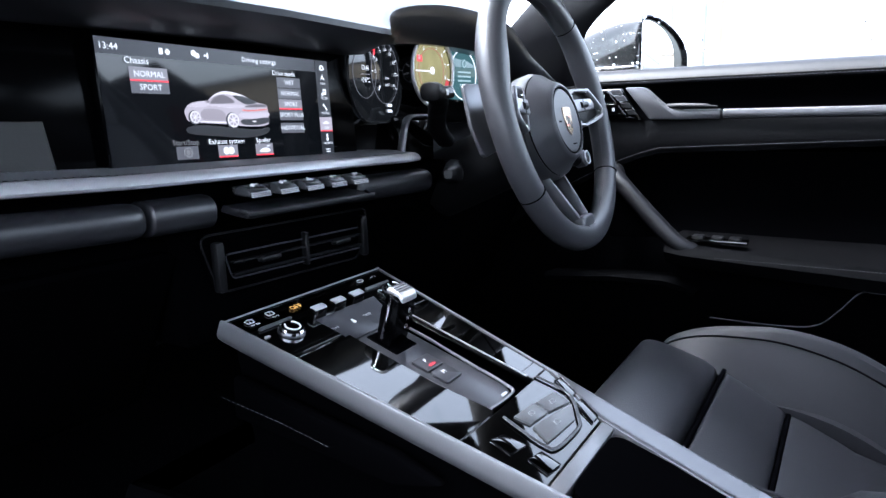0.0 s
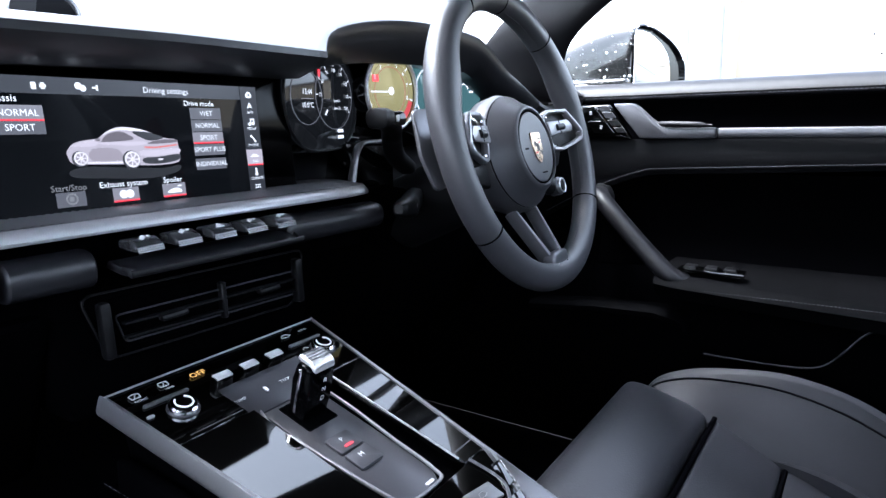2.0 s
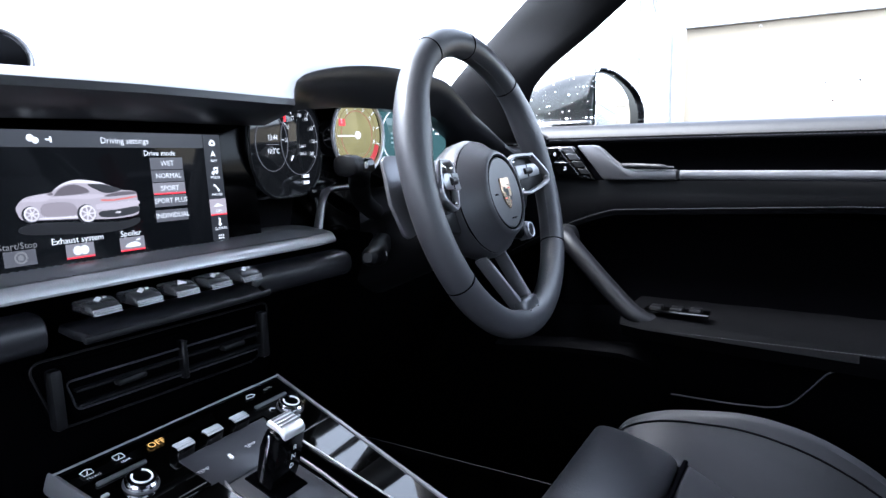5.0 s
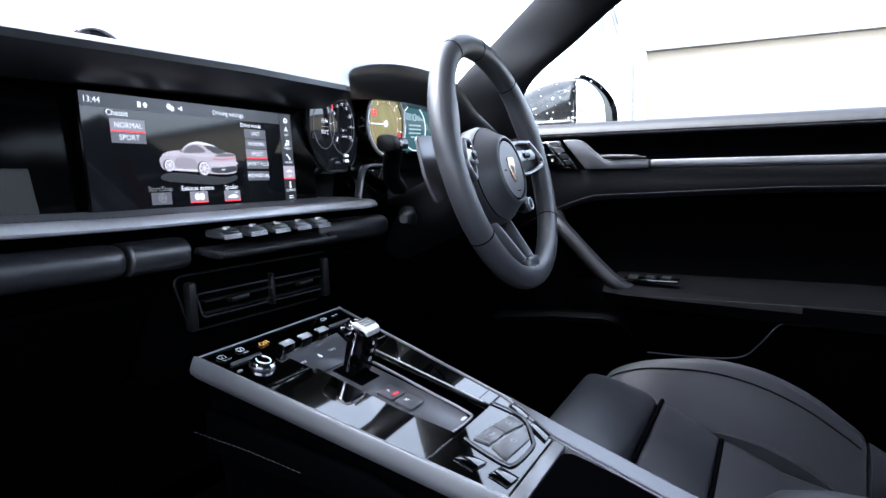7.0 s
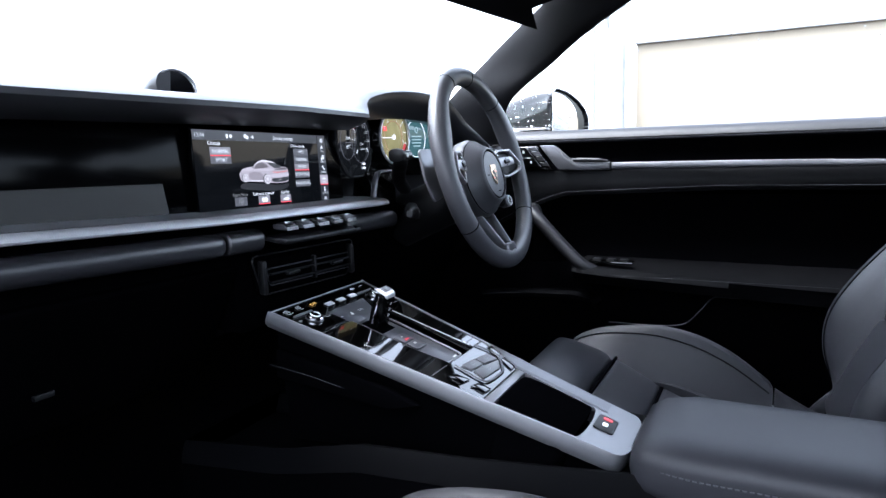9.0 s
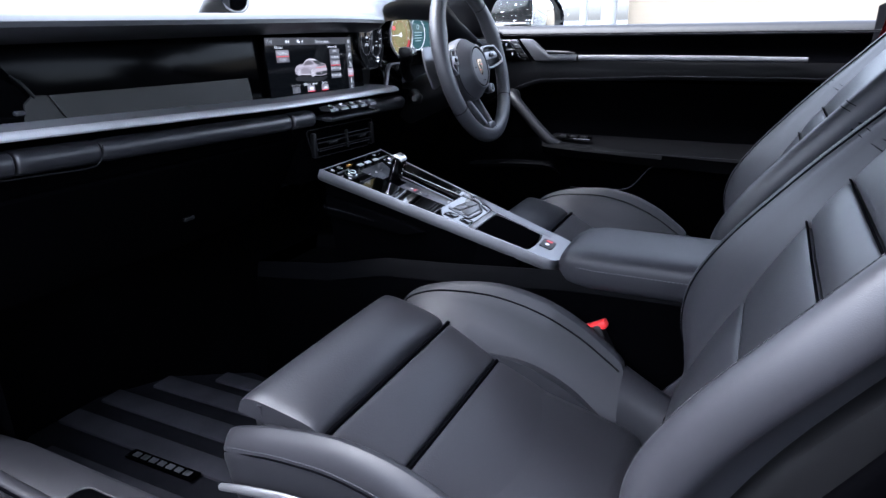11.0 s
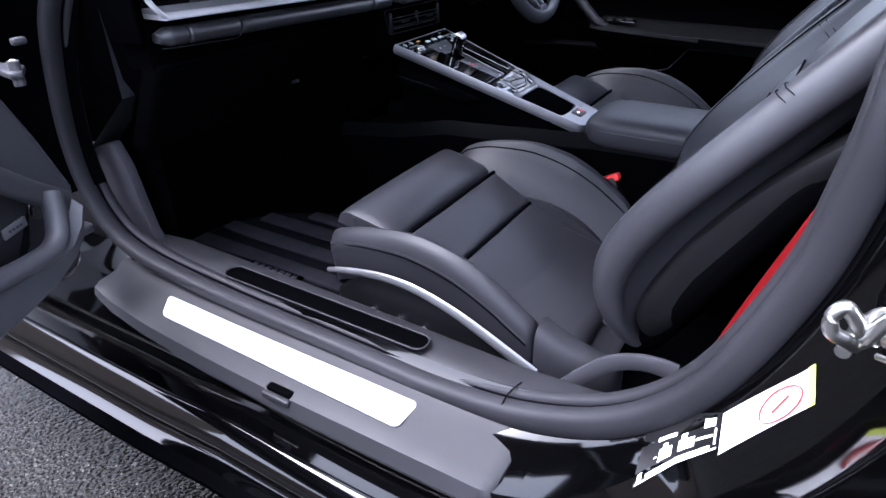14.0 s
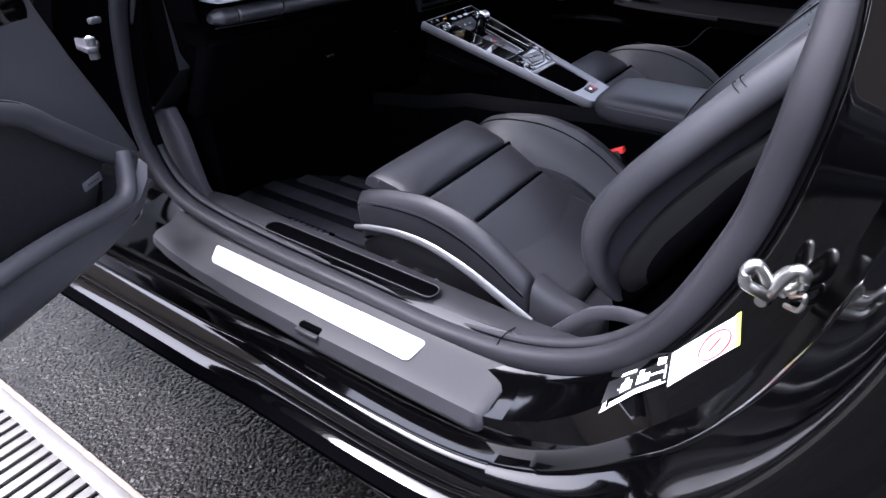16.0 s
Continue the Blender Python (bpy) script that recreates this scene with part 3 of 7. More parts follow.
    part("red_bar", wire([at(0.58, 0.62) + V(-0.0006, 0, 0), at(0.74, 0.40) + V(-0.0006, 0, 0)], 0.0010), REDPLASTIC, la)
    for i in range(5):
        part("print_bar", sticker(q, 0.06 + 0.075 * i, 0.10 + 0.075 * i, 0.30 + 0.2 * (i % 2), 0.42 + 0.2 * (i % 2), 0.0026, 1, 1)[0], surface("blue_print", (0.35, 0.42, 0.55), 0.6, bump=0), la)
    lb = thing("tyre_label", (-0.745, -0.33, 0.49), "black label with white pictograms on the door frame", "label")
    q = ((-0.292, 0.467), (-0.360, 0.540), (-0.364, 0.505), (-0.296, 0.430))
    part("card", sticker(q, 0, 1, 0, 1, 0.0018)[0], PLASTIC, lb)
    for a0, a1, b0, b1 in ((0.02, 0.98, 0.92, 0.96), (0.14, 0.90, 0.80, 0.88), (0.04, 0.09, 0.72, 0.90), (0.26, 0.42, 0.46, 0.70), (0.30, 0.36, 0.36, 0.46), (0.50, 0.70, 0.42, 0.68), (0.53, 0.60, 0.28, 0.42), (0.22, 0.46, 0.22, 0.27), (0.08, 0.24, 0.55, 0.60), (0.72, 0.92, 0.50, 0.56), (0.80, 0.94, 0.08, 0.28), (0.94, 0.965, 0.36, 0.80)):
        part("print_bar", sticker(q, a0, a1, b0, b1, 0.0024, 2, 1)[0], WHITE, lb)
    hi = part("hinge_plate", rbox((-0.79, 0.815, 0.62), (0.05, 0.01, 0.30), 0.003), GLOSSBLACK, bpy.data.objects["car_body"])
    for z in (0.765, 0.562):
        part("strap", slab([(-0.765, 0.640, z), (-0.790, 0.600, z), (-0.806, 0.605, z), (-0.800, 0.650, z), (-0.775, 0.70, z)], (0, 0, 0.010), 0.003), GREYKEY, hi, "grey hinge strap")
        part("knuckle", tube([(-0.790, 0.618, z - 0.012), (-0.790, 0.618, z + 0.022)], 0.008), BLADE, hi)
        part("hinge_bolt", disc((-0.778, 0.645, z + 0.016), 0.006, (-0.3, -0.5, 1), 0.008, k=6), STEEL, hi)
    part("bracket", rbox((-0.775, 0.615, 0.812), (0.020, 0.012, 0.010), 0.003), GREYKEY, hi)
    part("check_strap", rbox((-0.79, 0.62, 0.520), (0.05, 0.06, 0.016), 0.004), GREYKEY, hi)
    part("harness", tube(spl([(-0.76, 0.70, 0.50), (-0.80, 0.62, 0.475), (-0.85, 0.56, 0.49), (-0.90, 0.52, 0.52)], 6), 0.013), GLOSSBLACK, hi)


def build_cabin():
    """Floor, bulkhead, headliner and rear closure."""
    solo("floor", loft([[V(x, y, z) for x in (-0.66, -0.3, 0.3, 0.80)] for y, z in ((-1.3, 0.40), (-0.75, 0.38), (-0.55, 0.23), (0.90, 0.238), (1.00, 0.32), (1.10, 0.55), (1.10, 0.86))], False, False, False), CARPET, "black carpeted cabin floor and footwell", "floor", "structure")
    def lining(xs, ys_):
        dz = {0.49: 0.10, 0.34: 0.06, 0.2: 0.025, 0.0: 0.0, -0.3: 0.005, -0.5: 0.03, -0.7: 0.07}
        return loft([[V(x, y + (0.0 - 0.16 * (x / 0.56) ** 4 if y == 0.49 else 0.0), 1.290 - 0.10 * (x / 0.62) ** 2 - dz[y]) for x in xs] for y in ys_], False, False, False)

    solo("ceiling", lining((-0.56, -0.4, -0.2, 0, 0.2, 0.4, 0.56), (0.49, 0.34, 0.2, 0.0, -0.3, -0.5, -0.7)), HEADLINER, "dark cloth headliner over both seats", "ceiling", "structure")
    solo("wall_rear", loft([[V(x, y, z) for x in (-0.68, 0, 0.74)] for y, z in ((-1.0, 0.25), (-1.05, 0.7), (-1.25, 1.02), (-1.5, 1.04))], False, False, False), CARPET, "dark trimmed rear bulkhead behind the seats", "wall", "structure")
    for nm, x0 in (("wall_left", -0.655), ("wall_right", 0.80)):
        bm = loft([[V(x0, y, 0.20), V(x0, y, z1 * 0.6 + 0.1), V(x0 * (0.98 if x0 < 0 else 0.95), y, z1)] for y, z1 in ((-0.43, 0.95), (-0.7, 1.10), (-1.1, 1.05), (-1.5, 0.95))], False, False, False)
        solo(nm, bm, HEADLINER, "dark rear side trim beside the back seats", "wall", "structure")
    bm = slab([(-0.640, 0.95, 0.66), (-0.628, 0.80, 0.578), (-0.622, 0.690, 0.606), (-0.621, 0.668, 0.562), (-0.620, 0.656, 0.50), (-0.618, 0.646, 0.44), (-0.618, 0.626, 0.410), (-0.618, 0.66, 0.36), (-0.618, 0.80, 0.26), (-0.630, 0.95, 0.26)], (-0.02, 0, 0), 0.004)
    solo("trim", bm, SUEDE, "grey felt lining of the passenger footwell side", "footwell lining", "structure")
    # panel colour holds the shade under the dash end
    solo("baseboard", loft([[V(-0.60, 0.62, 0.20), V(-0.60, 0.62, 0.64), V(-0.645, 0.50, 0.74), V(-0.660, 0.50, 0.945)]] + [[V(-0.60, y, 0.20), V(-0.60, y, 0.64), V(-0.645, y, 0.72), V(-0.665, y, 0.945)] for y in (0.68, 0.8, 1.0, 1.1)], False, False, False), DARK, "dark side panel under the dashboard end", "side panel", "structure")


def build_windscreen():
    w = thing("window_1", (0, 0.9, 0.95), "clear raked windscreen over the dashboard", "windscreen", kind="structure")
    rows = [[V(x * k, y - c * (x / 0.6) ** 2, z) for x in (-0.68, -0.45, -0.2, 0, 0.2, 0.45, 0.68)] for y, z, k, c in ((1.16, 0.93, 1.0, 0.05), (0.96, 1.03, 0.97, 0.10), (0.74, 1.13, 0.9, 0.14), (0.50, 1.21, 0.82, 0.14))]
    g = part("pane", loft(rows, False, False, False), GLASS, w)
    g.visible_shadow = False
    pil = thing("pillar_right", (0.62, 0.55, 0.95), "dark grey padded windscreen pillar", "pillar", kind="structure")
    a = [(0.700, 0.68, 0.900), (0.640, 0.58, 0.985), (0.610, 0.470, 1.065), (0.585, 0.36, 1.140), (0.555, 0.24, 1.20), (0.54, 0.0, 1.235), (0.54, -0.45, 1.225)]
    b = [(0.700, 0.47, 0.895), (0.615, 0.415, 0.984), (0.602, 0.320, 1.050), (0.590, 0.235, 1.105), (0.575, 0.12, 1.160), (0.57, 0.0, 1.18), (0.58, -0.45, 1.15)]
    A, Bp = spl(a, 6), spl(b, 6)
    rings = []
    for p, q in zip(A, Bp):
        t = (q - p)
        n = t.cross(V(0.1, -0.7, 0.6)).normalized()
        n = n if n.x < 0 else -n
        m = (p + q) / 2
        h = t / 2
        rings.append([m + h * math.cos(w_) * 1.0 + n * (0.016 * math.copysign(abs(math.sin(w_)) ** 0.7, math.sin(w_)) - 0.012) for w_ in [2 * math.pi * i / 16 for i in range(16)]])
    part("trim", loft(rings, True, False, True), SOFT, pil)
    pil = thing("pillar_left", (-0.62, 0.55, 0.95), "dark grey padded windscreen pillar", "pillar", kind="structure")
    part("trim", tube(spl([(-0.68, 0.85, 0.86), (-0.63, 0.66, 1.01), (-0.58, 0.47, 1.13), (-0.54, 0.32, 1.20)], 8), 0.03, 0.022, 12, up=(-0.3, -0.6, -0.9)), SOFT, pil)


# ---- passenger sill ----
def build_sill():
    s = thing("door_sill", (-0.75, 0.15, 0.36), "grey plastic door sill cover with a bright tread plate", "door sill")
    rows = []
    for y, e, w in ((0.683, -0.020, 0.56), (0.681, -0.006, 0.60), (0.676, 0.0, 0.63), (0.655, 0.001, 0.68), (0.60, 0.001, 0.78), (0.5, 0.0, 0.88), (0.35, 0, 0.96), (0.2, 0, 1), (-0.10, 0.0, 1), (-0.130, 0.0, 1), (-0.143, 0.0, 0.98), (-0.150, -0.002, 0.93), (-0.153, -0.012, 0.88)):
        rows.append([V(-0.686 - a * w, y, z + (e if a < 0.115 else 0)) for a, z in ((0.0, 0.400), (0.016, 0.394), (0.034, 0.384), (0.092, 0.379), (0.109, 0.372), (0.118, 0.352), (0.110, 0.334))])
    part("cover", loft(rows, False, False, False), SILLGREY, s)
    out = [(-0.7415 + 0.018 * u + v * (1 - 0.3 * u), 0.249 + u + 0.8 * v * (u > 0)) for u, v in rr(0.500, 0.049, 0.010)]
    part("tread_plate", slab([(x, y, 0.3815) for x, y in out], (0, 0, 0.003), 0.0008), BRIGHT, s, "bright brushed metal tread plate")
    for i in range(3):
        part("print_bar", rbox((-0.744, 0.43 - 0.020 * i, 0.3848), (0.014, 0.004 + 0.006 * (i == 0), 0.0004), 0.0), WHITE, s, "pale lettering reduced to bars")
    # a dark block stands for the shaded recess in the cover
    part("cover_recess", rbox((-0.789, 0.188, 0.3745), (0.012, 0.044, 0.008), 0.002), DARK, s)
    part("recess_lip", rbox((-0.7985, 0.188, 0.368), (0.010, 0.050, 0.010), 0.003), SILLGREY, s)
    # inner sill shelf with a long pocket
    rows = []
    for y, z in ((0.665, 0.400), (0.645, 0.412), (0.58, 0.418), (0.48, 0.416), (0.36, 0.414), (0.1, 0.408), (-0.1, 0.400), (-0.2, 0.404), (-0.24, 0.410)):
        rows.append([V(-0.686, y, z - 0.004), V(-0.662, y, z + 0.010), V(-0.645, y, z + 0.011), V(-0.612, y, z + 0.010), V(-0.604, y, z + 0.004), V(-0.600, y, z - 0.03), V(-0.598, y, 0.22)])
    part("inner_trim", loft(rows, False, False, False), SILLGREY, s)
    out = [(-0.652 + v, 0.228 + u) for u, v in rr(0.40, 0.035, 0.016, 8)]
    # flat dark plate: the pocket's inner shade is painted, not modelled
    part("pocket", slab([(x, y, 0.4250 + 0.012 * (y - 0.03)) for x, y in out], (0, 0, -0.004), 0.001), DARK, s, "long dark pocket")
    part("pocket_rim", tube([(x, y, 0.4252 + 0.012 * (y - 0.03)) for x, y in out], 0.0016, n=8, closed=True), SILLGREY, s)


def build_mat():
    m = thing("floor_mat", (-0.35, 0.6, 0.26), "black ribbed floor mat with a small name plate", "floor mat")
    part("base", slab([(-0.585, 0.32, 0.252), (-0.16, 0.32, 0.252), (-0.12, 0.66, 0.252), (-0.20, 0.80, 0.252), (-0.32, 0.872, 0.252), (-0.46, 0.872, 0.252), (-0.585, 0.78, 0.252)], (0, 0, -0.012), 0.003), MATBASE, m)
    for x, w, y1 in ((-0.516, 0.106, 0.80), (-0.389, 0.044, 0.862), (-0.309, 0.044, 0.850), (-0.229, 0.044, 0.80), (-0.165, 0.036, 0.70)):
        part("rib", rbox((x, (0.34 + y1) / 2, 0.2545), (w, y1 - 0.34, 0.008), 0.003), MATRIB, m)
    part("name_plate", rbox((-0.424, 0.577, 0.2605), (0.022, 0.150, 0.004), 0.001), DARK, m, "small plate with raised bars")
    for i in range(7):
        part("print_bar", rbox((-0.424, 0.520 + 0.019 * i, 0.2632), (0.011, 0.013, 0.0014), 0.0004), SILVER, m)


# ---- seats ----
def build_seat():
    """The passenger seat."""
    X = -0.335
    seat = thing("car_seat", (X, 0.1, 0.25), "black leather sports seat with stitched side bolsters", "seat", "front seats")

    def C(x, y, z):
        return V(X + x, y, z)

    part("thigh_pad", pillow(C(-0.160, 0.183, 0.488), C(0.176, 0.183, 0.488), C(0.172, 0.296, 0.520), C(-0.170, 0.296, 0.518), 0.032, 0.013, q=4.0, p=12), LEATHER_PERF, seat)
    part("thigh_front", pillow(C(-0.168, 0.288, 0.502), C(0.170, 0.288, 0.505), C(0.160, 0.290, 0.40), C(-0.160, 0.290, 0.40), 0.02, 0.012, p=6), LEATHER, seat)
    part("middle_pad", pillow(C(-0.152, 0.094, 0.438), C(0.178, 0.094, 0.436), C(0.176, 0.176, 0.480), C(-0.158, 0.176, 0.481), 0.016, 0.005, p=9), LEATHER_PERF, seat)
    part("rear_pad", pillow(C(-0.130, -0.18, 0.318), C(0.140, -0.18, 0.318), C(0.182, 0.090, 0.436), C(-0.152, 0.090, 0.437), 0.016, 0.006, p=9), LEATHER_PERF, seat)
    part("cushion_base", rbox((X, 0.07, 0.33), (0.36, 0.40, 0.17), 0.03, 3, Euler((radians(14), 0, 0)).to_matrix()), LEATHER, seat)
    for sx in (-1, 1):
        rows, crest = [], []
        for y, zc, zr, k in ((0.284, 0.462, 0.474, 0.45), (0.278, 0.466, 0.490, 0.72), (0.262, 0.478, 0.506, 0.90), (0.225, 0.482, 0.521, 1.0), (0.18, 0.472, 0.531, 1.0), (0.11, 0.444, 0.538, 1.0), (0.04, 0.410, 0.527, 1.0), (-0.02, 0.380, 0.501, 1.0), (-0.065, 0.360, 0.470, 0.97), (-0.088, 0.352, 0.452, 0.93), (-0.094, 0.350, 0.440, 0.86)):
            zb = max(0.36, zr - 0.075)
            x0, w = 0.166, 0.074 * k
            sec = [(0, zb - 0.02), (0, zc - 0.02), (0.02, zc), (0.30, zc + 0.30 * (zr - zc)), (0.52, zc + 0.62 * (zr - zc)), (0.66, zr - 0.005), (0.725, zr - 0.0015), (0.81, zr), (0.92, zr - 0.005), (1.0, zr - 0.014), (1.04, zr - 0.026), (1.03, zr - 0.034), (1.0, zr - 0.044), (0.93, zb), (0.85, zb - 0.02)]
            rows.append([C(sx * (x0 + w * a), y, z) for a, z in sec])
            crest.append(C(sx * (x0 + w * 0.60), y, zr - 0.163 * (zr - zc) - 0.0022))
        b = part("cushion_bolster", loft(dense(rows, 4), True, False, True), LEATHER_SMOOTH, seat)
        line = spl(crest[1:-1], 6)
        part("piping", wire([p + V(0, 0, 0.0002) for p in line], 0.0013, 6), SEAM, b)
        edge = [p + V(sx * (0.0320 * k_ + 0.0006), 0, -0.0160) for p, k_ in zip(line, [min(1.0, 0.72 + 0.02 * q) for q in range(len(line))])]
        part("outer_seam", wire(edge, 0.0012, 6), SEAM, b)
        part("stitching", stitches([p + V(sx * 0.0006, 0, 0.006) for p in edge], 0.0042, 0.0028, 0.00035), STITCH, b)
        part("stitching", stitches([p + V(sx * 0.005, 0, 0.0028) for p in line], 0.0042, 0.0028, 0.00035), STITCH, b)
        rows = []
        for y, zr, x0, w in ((-0.097, 0.444, 0.164, 0.066), (-0.104, 0.440, 0.164, 0.066), (-0.128, 0.427, 0.163, 0.065), (-0.155, 0.415, 0.161, 0.062), (-0.185, 0.404, 0.158, 0.058), (-0.205, 0.396, 0.158, 0.046), (-0.212, 0.388, 0.162, 0.030)):
            zb = zr - 0.075
            sec = [(0.0, zb), (0.0, zr - 0.036), (0.10, zr - 0.020), (0.28, zr - 0.008), (0.50, zr - 0.001), (0.70, zr), (0.88, zr - 0.005), (0.98, zr - 0.016), (1.02, zr - 0.032), (1.0, zb + 0.012), (0.9, zb)]
            rows.append(spl([C(sx * (x0 + w * a), y, z) for a, z in sec], 2, True))
        part("hinge_cover", loft(dense(rows, 3), True, False, True), LEATHER_SMOOTH, seat, "leather hinge cover")
    for (a, b) in ((C(-0.158, 0.1795, 0.480), C(0.174, 0.1795, 0.479)), (C(-0.150, 0.092, 0.4335), C(0.178, 0.092, 0.4325))):
        part("seam", wire([a, (a + b) / 2, b], 0.0034, 6), SEAM, seat)
    # back rest, along a leaning line
    up, fw = V(0, -0.430, 0.903), V(0, 0.903, 0.430)

    def B(x, s, n=0.0):
        """A place on the leaning back rest, which bends away towards its top."""
        k = max(0.0, s - 0.2)
        bend = -0.47 * k * k if k < 0.25 else -0.0294 - 0.20 * (k - 0.25)
        return V(X + x, -0.152, 0.42) + up * s + fw * (n + bend)

    part("lower_back_pad", pillow(B(0.168, 0.03, -0.004), B(-0.168, 0.03, -0.004), B(-0.172, 0.205, 0.0), B(0.172, 0.205, 0.0), 0.012, 0.012, p=10), LEATHER_PERF, seat)
    part("upper_back_pad", pillow(B(0.172, 0.207, 0.0), B(-0.172, 0.207, 0.0), B(-0.170, 0.322, 0.002), B(0.170, 0.322, 0.002), 0.012, 0.008, p=10), LEATHER_PERF, seat)
    part("back_band", pillow(B(0.170, 0.325, 0.002), B(-0.170, 0.325, 0.002), B(-0.168, 0.384, 0.004), B(0.168, 0.384, 0.004), 0.012, 0.008, p=8), LEATHER, seat)
    part("shoulder_pad", pillow(B(0.170, 0.387, 0.004), B(-0.170, 0.387, 0.004), B(-0.140, 0.58, 0.000), B(0.140, 0.58, 0.000), 0.012, 0.014, p=10), LEATHER, seat)
    for q in (0.3235, 0.3855):
        part("seam", wire([B(-0.150, q, 0.0040), B(0.0, q, 0.0044), B(0.150, q, 0.0040)], 0.0014), SEAM, seat)
    part("headrest_pad", pillow(B(0.138, 0.575, 0.0), B(-0.138, 0.575, 0.0), B(-0.105, 0.80, 0.0), B(0.105, 0.80, 0.0), 0.016, 0.02, p=9), LEATHER, seat)
    for sx in (-1, 1):
        rows, crest = [], []
        for s_, k, n in ((0.058, 0.90, -0.014), (0.072, 0.94, 0.004), (0.092, 0.97, 0.024), (0.118, 0.99, 0.041), (0.150, 1.01, 0.053), (0.19, 1.02, 0.057), (0.25, 1.02, 0.052), (0.33, 1.01, 0.041), (0.41, 0.97, 0.033), (0.50, 0.90, 0.025), (0.60, 0.78, 0.017), (0.72, 0.64, 0.006), (0.82, 0.55, -0.004)):
            q = 0.150 * min(1.0, k + 0.02)
            w = 0.230 * k - q + 0.012
            sec = [(0, -0.055), (0, -0.012), (0.03, 0.0), (0.28, n * 0.34), (0.50, n * 0.70), (0.66, n - 0.006), (0.73, n - 0.002), (0.82, n), (0.92, n - 0.004), (0.99, n - 0.014), (1.02, n - 0.027), (1.0, n - 0.040), (0.93, n - 0.048), (0.78, n - 0.052), (0.5, min(-0.042, n - 0.052))]
            rows.append(spl([B(sx * (q - 0.012 + w * a), s_, m) for a, m in sec], 2, True))
            crest.append(B(sx * (q - 0.012 + w * 0.715), s_, n - 0.0026))
        b = part("back_bolster", loft(dense(rows, 4), True, False, True), LEATHER, seat)
        line = spl(crest, 5)
        part("piping", wire(line[2:-2], 0.0013), SEAM, b)
        part("stitching", stitches([p + fw * 0.0026 + V(sx * 0.005, 0, 0) for p in line[3:-3]], 0.0042, 0.0026, 0.0002), STITCH, b)
        for q in (0.426, 0.436):
            part("cross_seam", wire(spl([B(sx * (0.133 + 0.098 * a), q, m + 0.0004) for a, m in ((0.10, 0.004), (0.28, 0.0112), (0.50, 0.0225), (0.66, 0.0265), (0.73, 0.0300), (0.82, 0.0322), (0.92, 0.0290), (0.99, 0.0190))], 3), 0.0006), SEAM, b)
    for sx in (-1, 1):
        leaf = [(0.085, -0.052), (0.105, -0.030), (0.15, -0.020), (0.24, -0.022), (0.34, -0.034), (0.43, -0.050), (0.50, -0.066), (0.42, -0.078), (0.28, -0.086), (0.15, -0.086), (0.095, -0.072)]
        rows = []
        for dx, k in ((0.190, 1.0), (0.207, 0.96), (0.213, 0.80), (0.215, 0.45)):
            rows.append([B(sx * dx, 0.26 + (p.x - 0.26) * (0.5 + 0.5 * k), -0.055 + (p.y + 0.055) * k) for p in spl([(a, b, 0) for a, b in leaf], 3, True)])
        part("side_shell", loft(rows, True, False, True), SHELLSKIN, seat, "satin black seat side shell")
    shell = [(-0.15, 0.0), (-0.205, 0.08), (-0.225, 0.20), (-0.225, 0.32), (-0.20, 0.46), (-0.155, 0.62), (-0.115, 0.82), (0.115, 0.82), (0.155, 0.62), (0.20, 0.46), (0.225, 0.32), (0.225, 0.20), (0.205, 0.08), (0.15, 0.0)]
    part("back_shell", slab([B(x, s, -0.085) for x, s in shell], fw * 0.03, 0.010, 3), DARK, seat, "hard black seat shell")
    part("back_core", slab([B(x * 0.86, s, -0.055) for x, s in shell], fw * 0.045, 0.010, 2), DARK, seat)
    # base, side trim and rail
    for sx in (-1, 1):
        part("side_trim", slab([C(sx * 0.238, 0.258, 0.405), C(sx * 0.240, 0.20, 0.445), C(sx * 0.240, 0.10, 0.450), C(sx * 0.240, -0.02, 0.412), C(sx * 0.240, -0.13, 0.365), C(sx * 0.238, -0.14, 0.29), C(sx * 0.238, 0.18, 0.27), C(sx * 0.238, 0.25, 0.30)], (-sx * 0.02, 0, 0), 0.004), PLASTIC, seat)
        path = spl([C(sx * 0.240, 0.272, 0.436), C(sx * 0.244, 0.245, 0.446), C(sx * 0.246, 0.215, 0.453), C(sx * 0.247, 0.160, 0.461), C(sx * 0.248, 0.096, 0.459), C(sx * 0.248, 0.03, 0.442), C(sx * 0.248, -0.026, 0.419), C(sx * 0.248, -0.108, 0.380)], 6)
        k = len(path)
        part("silver_strip", tube(path, 0.004, [0.0045 + 0.006 * (i / (k - 1)) for i in range(k)], 12, up=(0, 0.3, 1)), SILVER, seat, "satin silver trim strip")
        path = spl([C(sx * 0.248, -0.112, 0.378), C(sx * 0.250, -0.131, 0.371), C(sx * 0.252, -0.152, 0.380), C(sx * 0.252, -0.180, 0.412), C(sx * 0.252, -0.215, 0.447), C(sx * 0.252, -0.255, 0.464), C(sx * 0.248, -0.295, 0.462)], 6)
        k = len(path)
        part("release_lever", tube(path, 0.005, [0.008 + 0.004 * min(1, 2 * i / (k - 1)) for i in range(k)], 12, up=[V(0, 0.75, 0.65)] * k, power=3), GREYKEY, seat, "curved grey release lever")
        for y, z, r in ((0.185, 0.385, 0.007), (0.135, 0.375, 0.014), (0.085, 0.385, 0.005), (0.045, 0.362, 0.010)):
            part("adjuster", disc(C(sx * 0.252, y, z), r, (sx, 0, 0.2), 0.016, k=18, bevel=0.002), SILVER, seat, "grey seat adjuster knob")
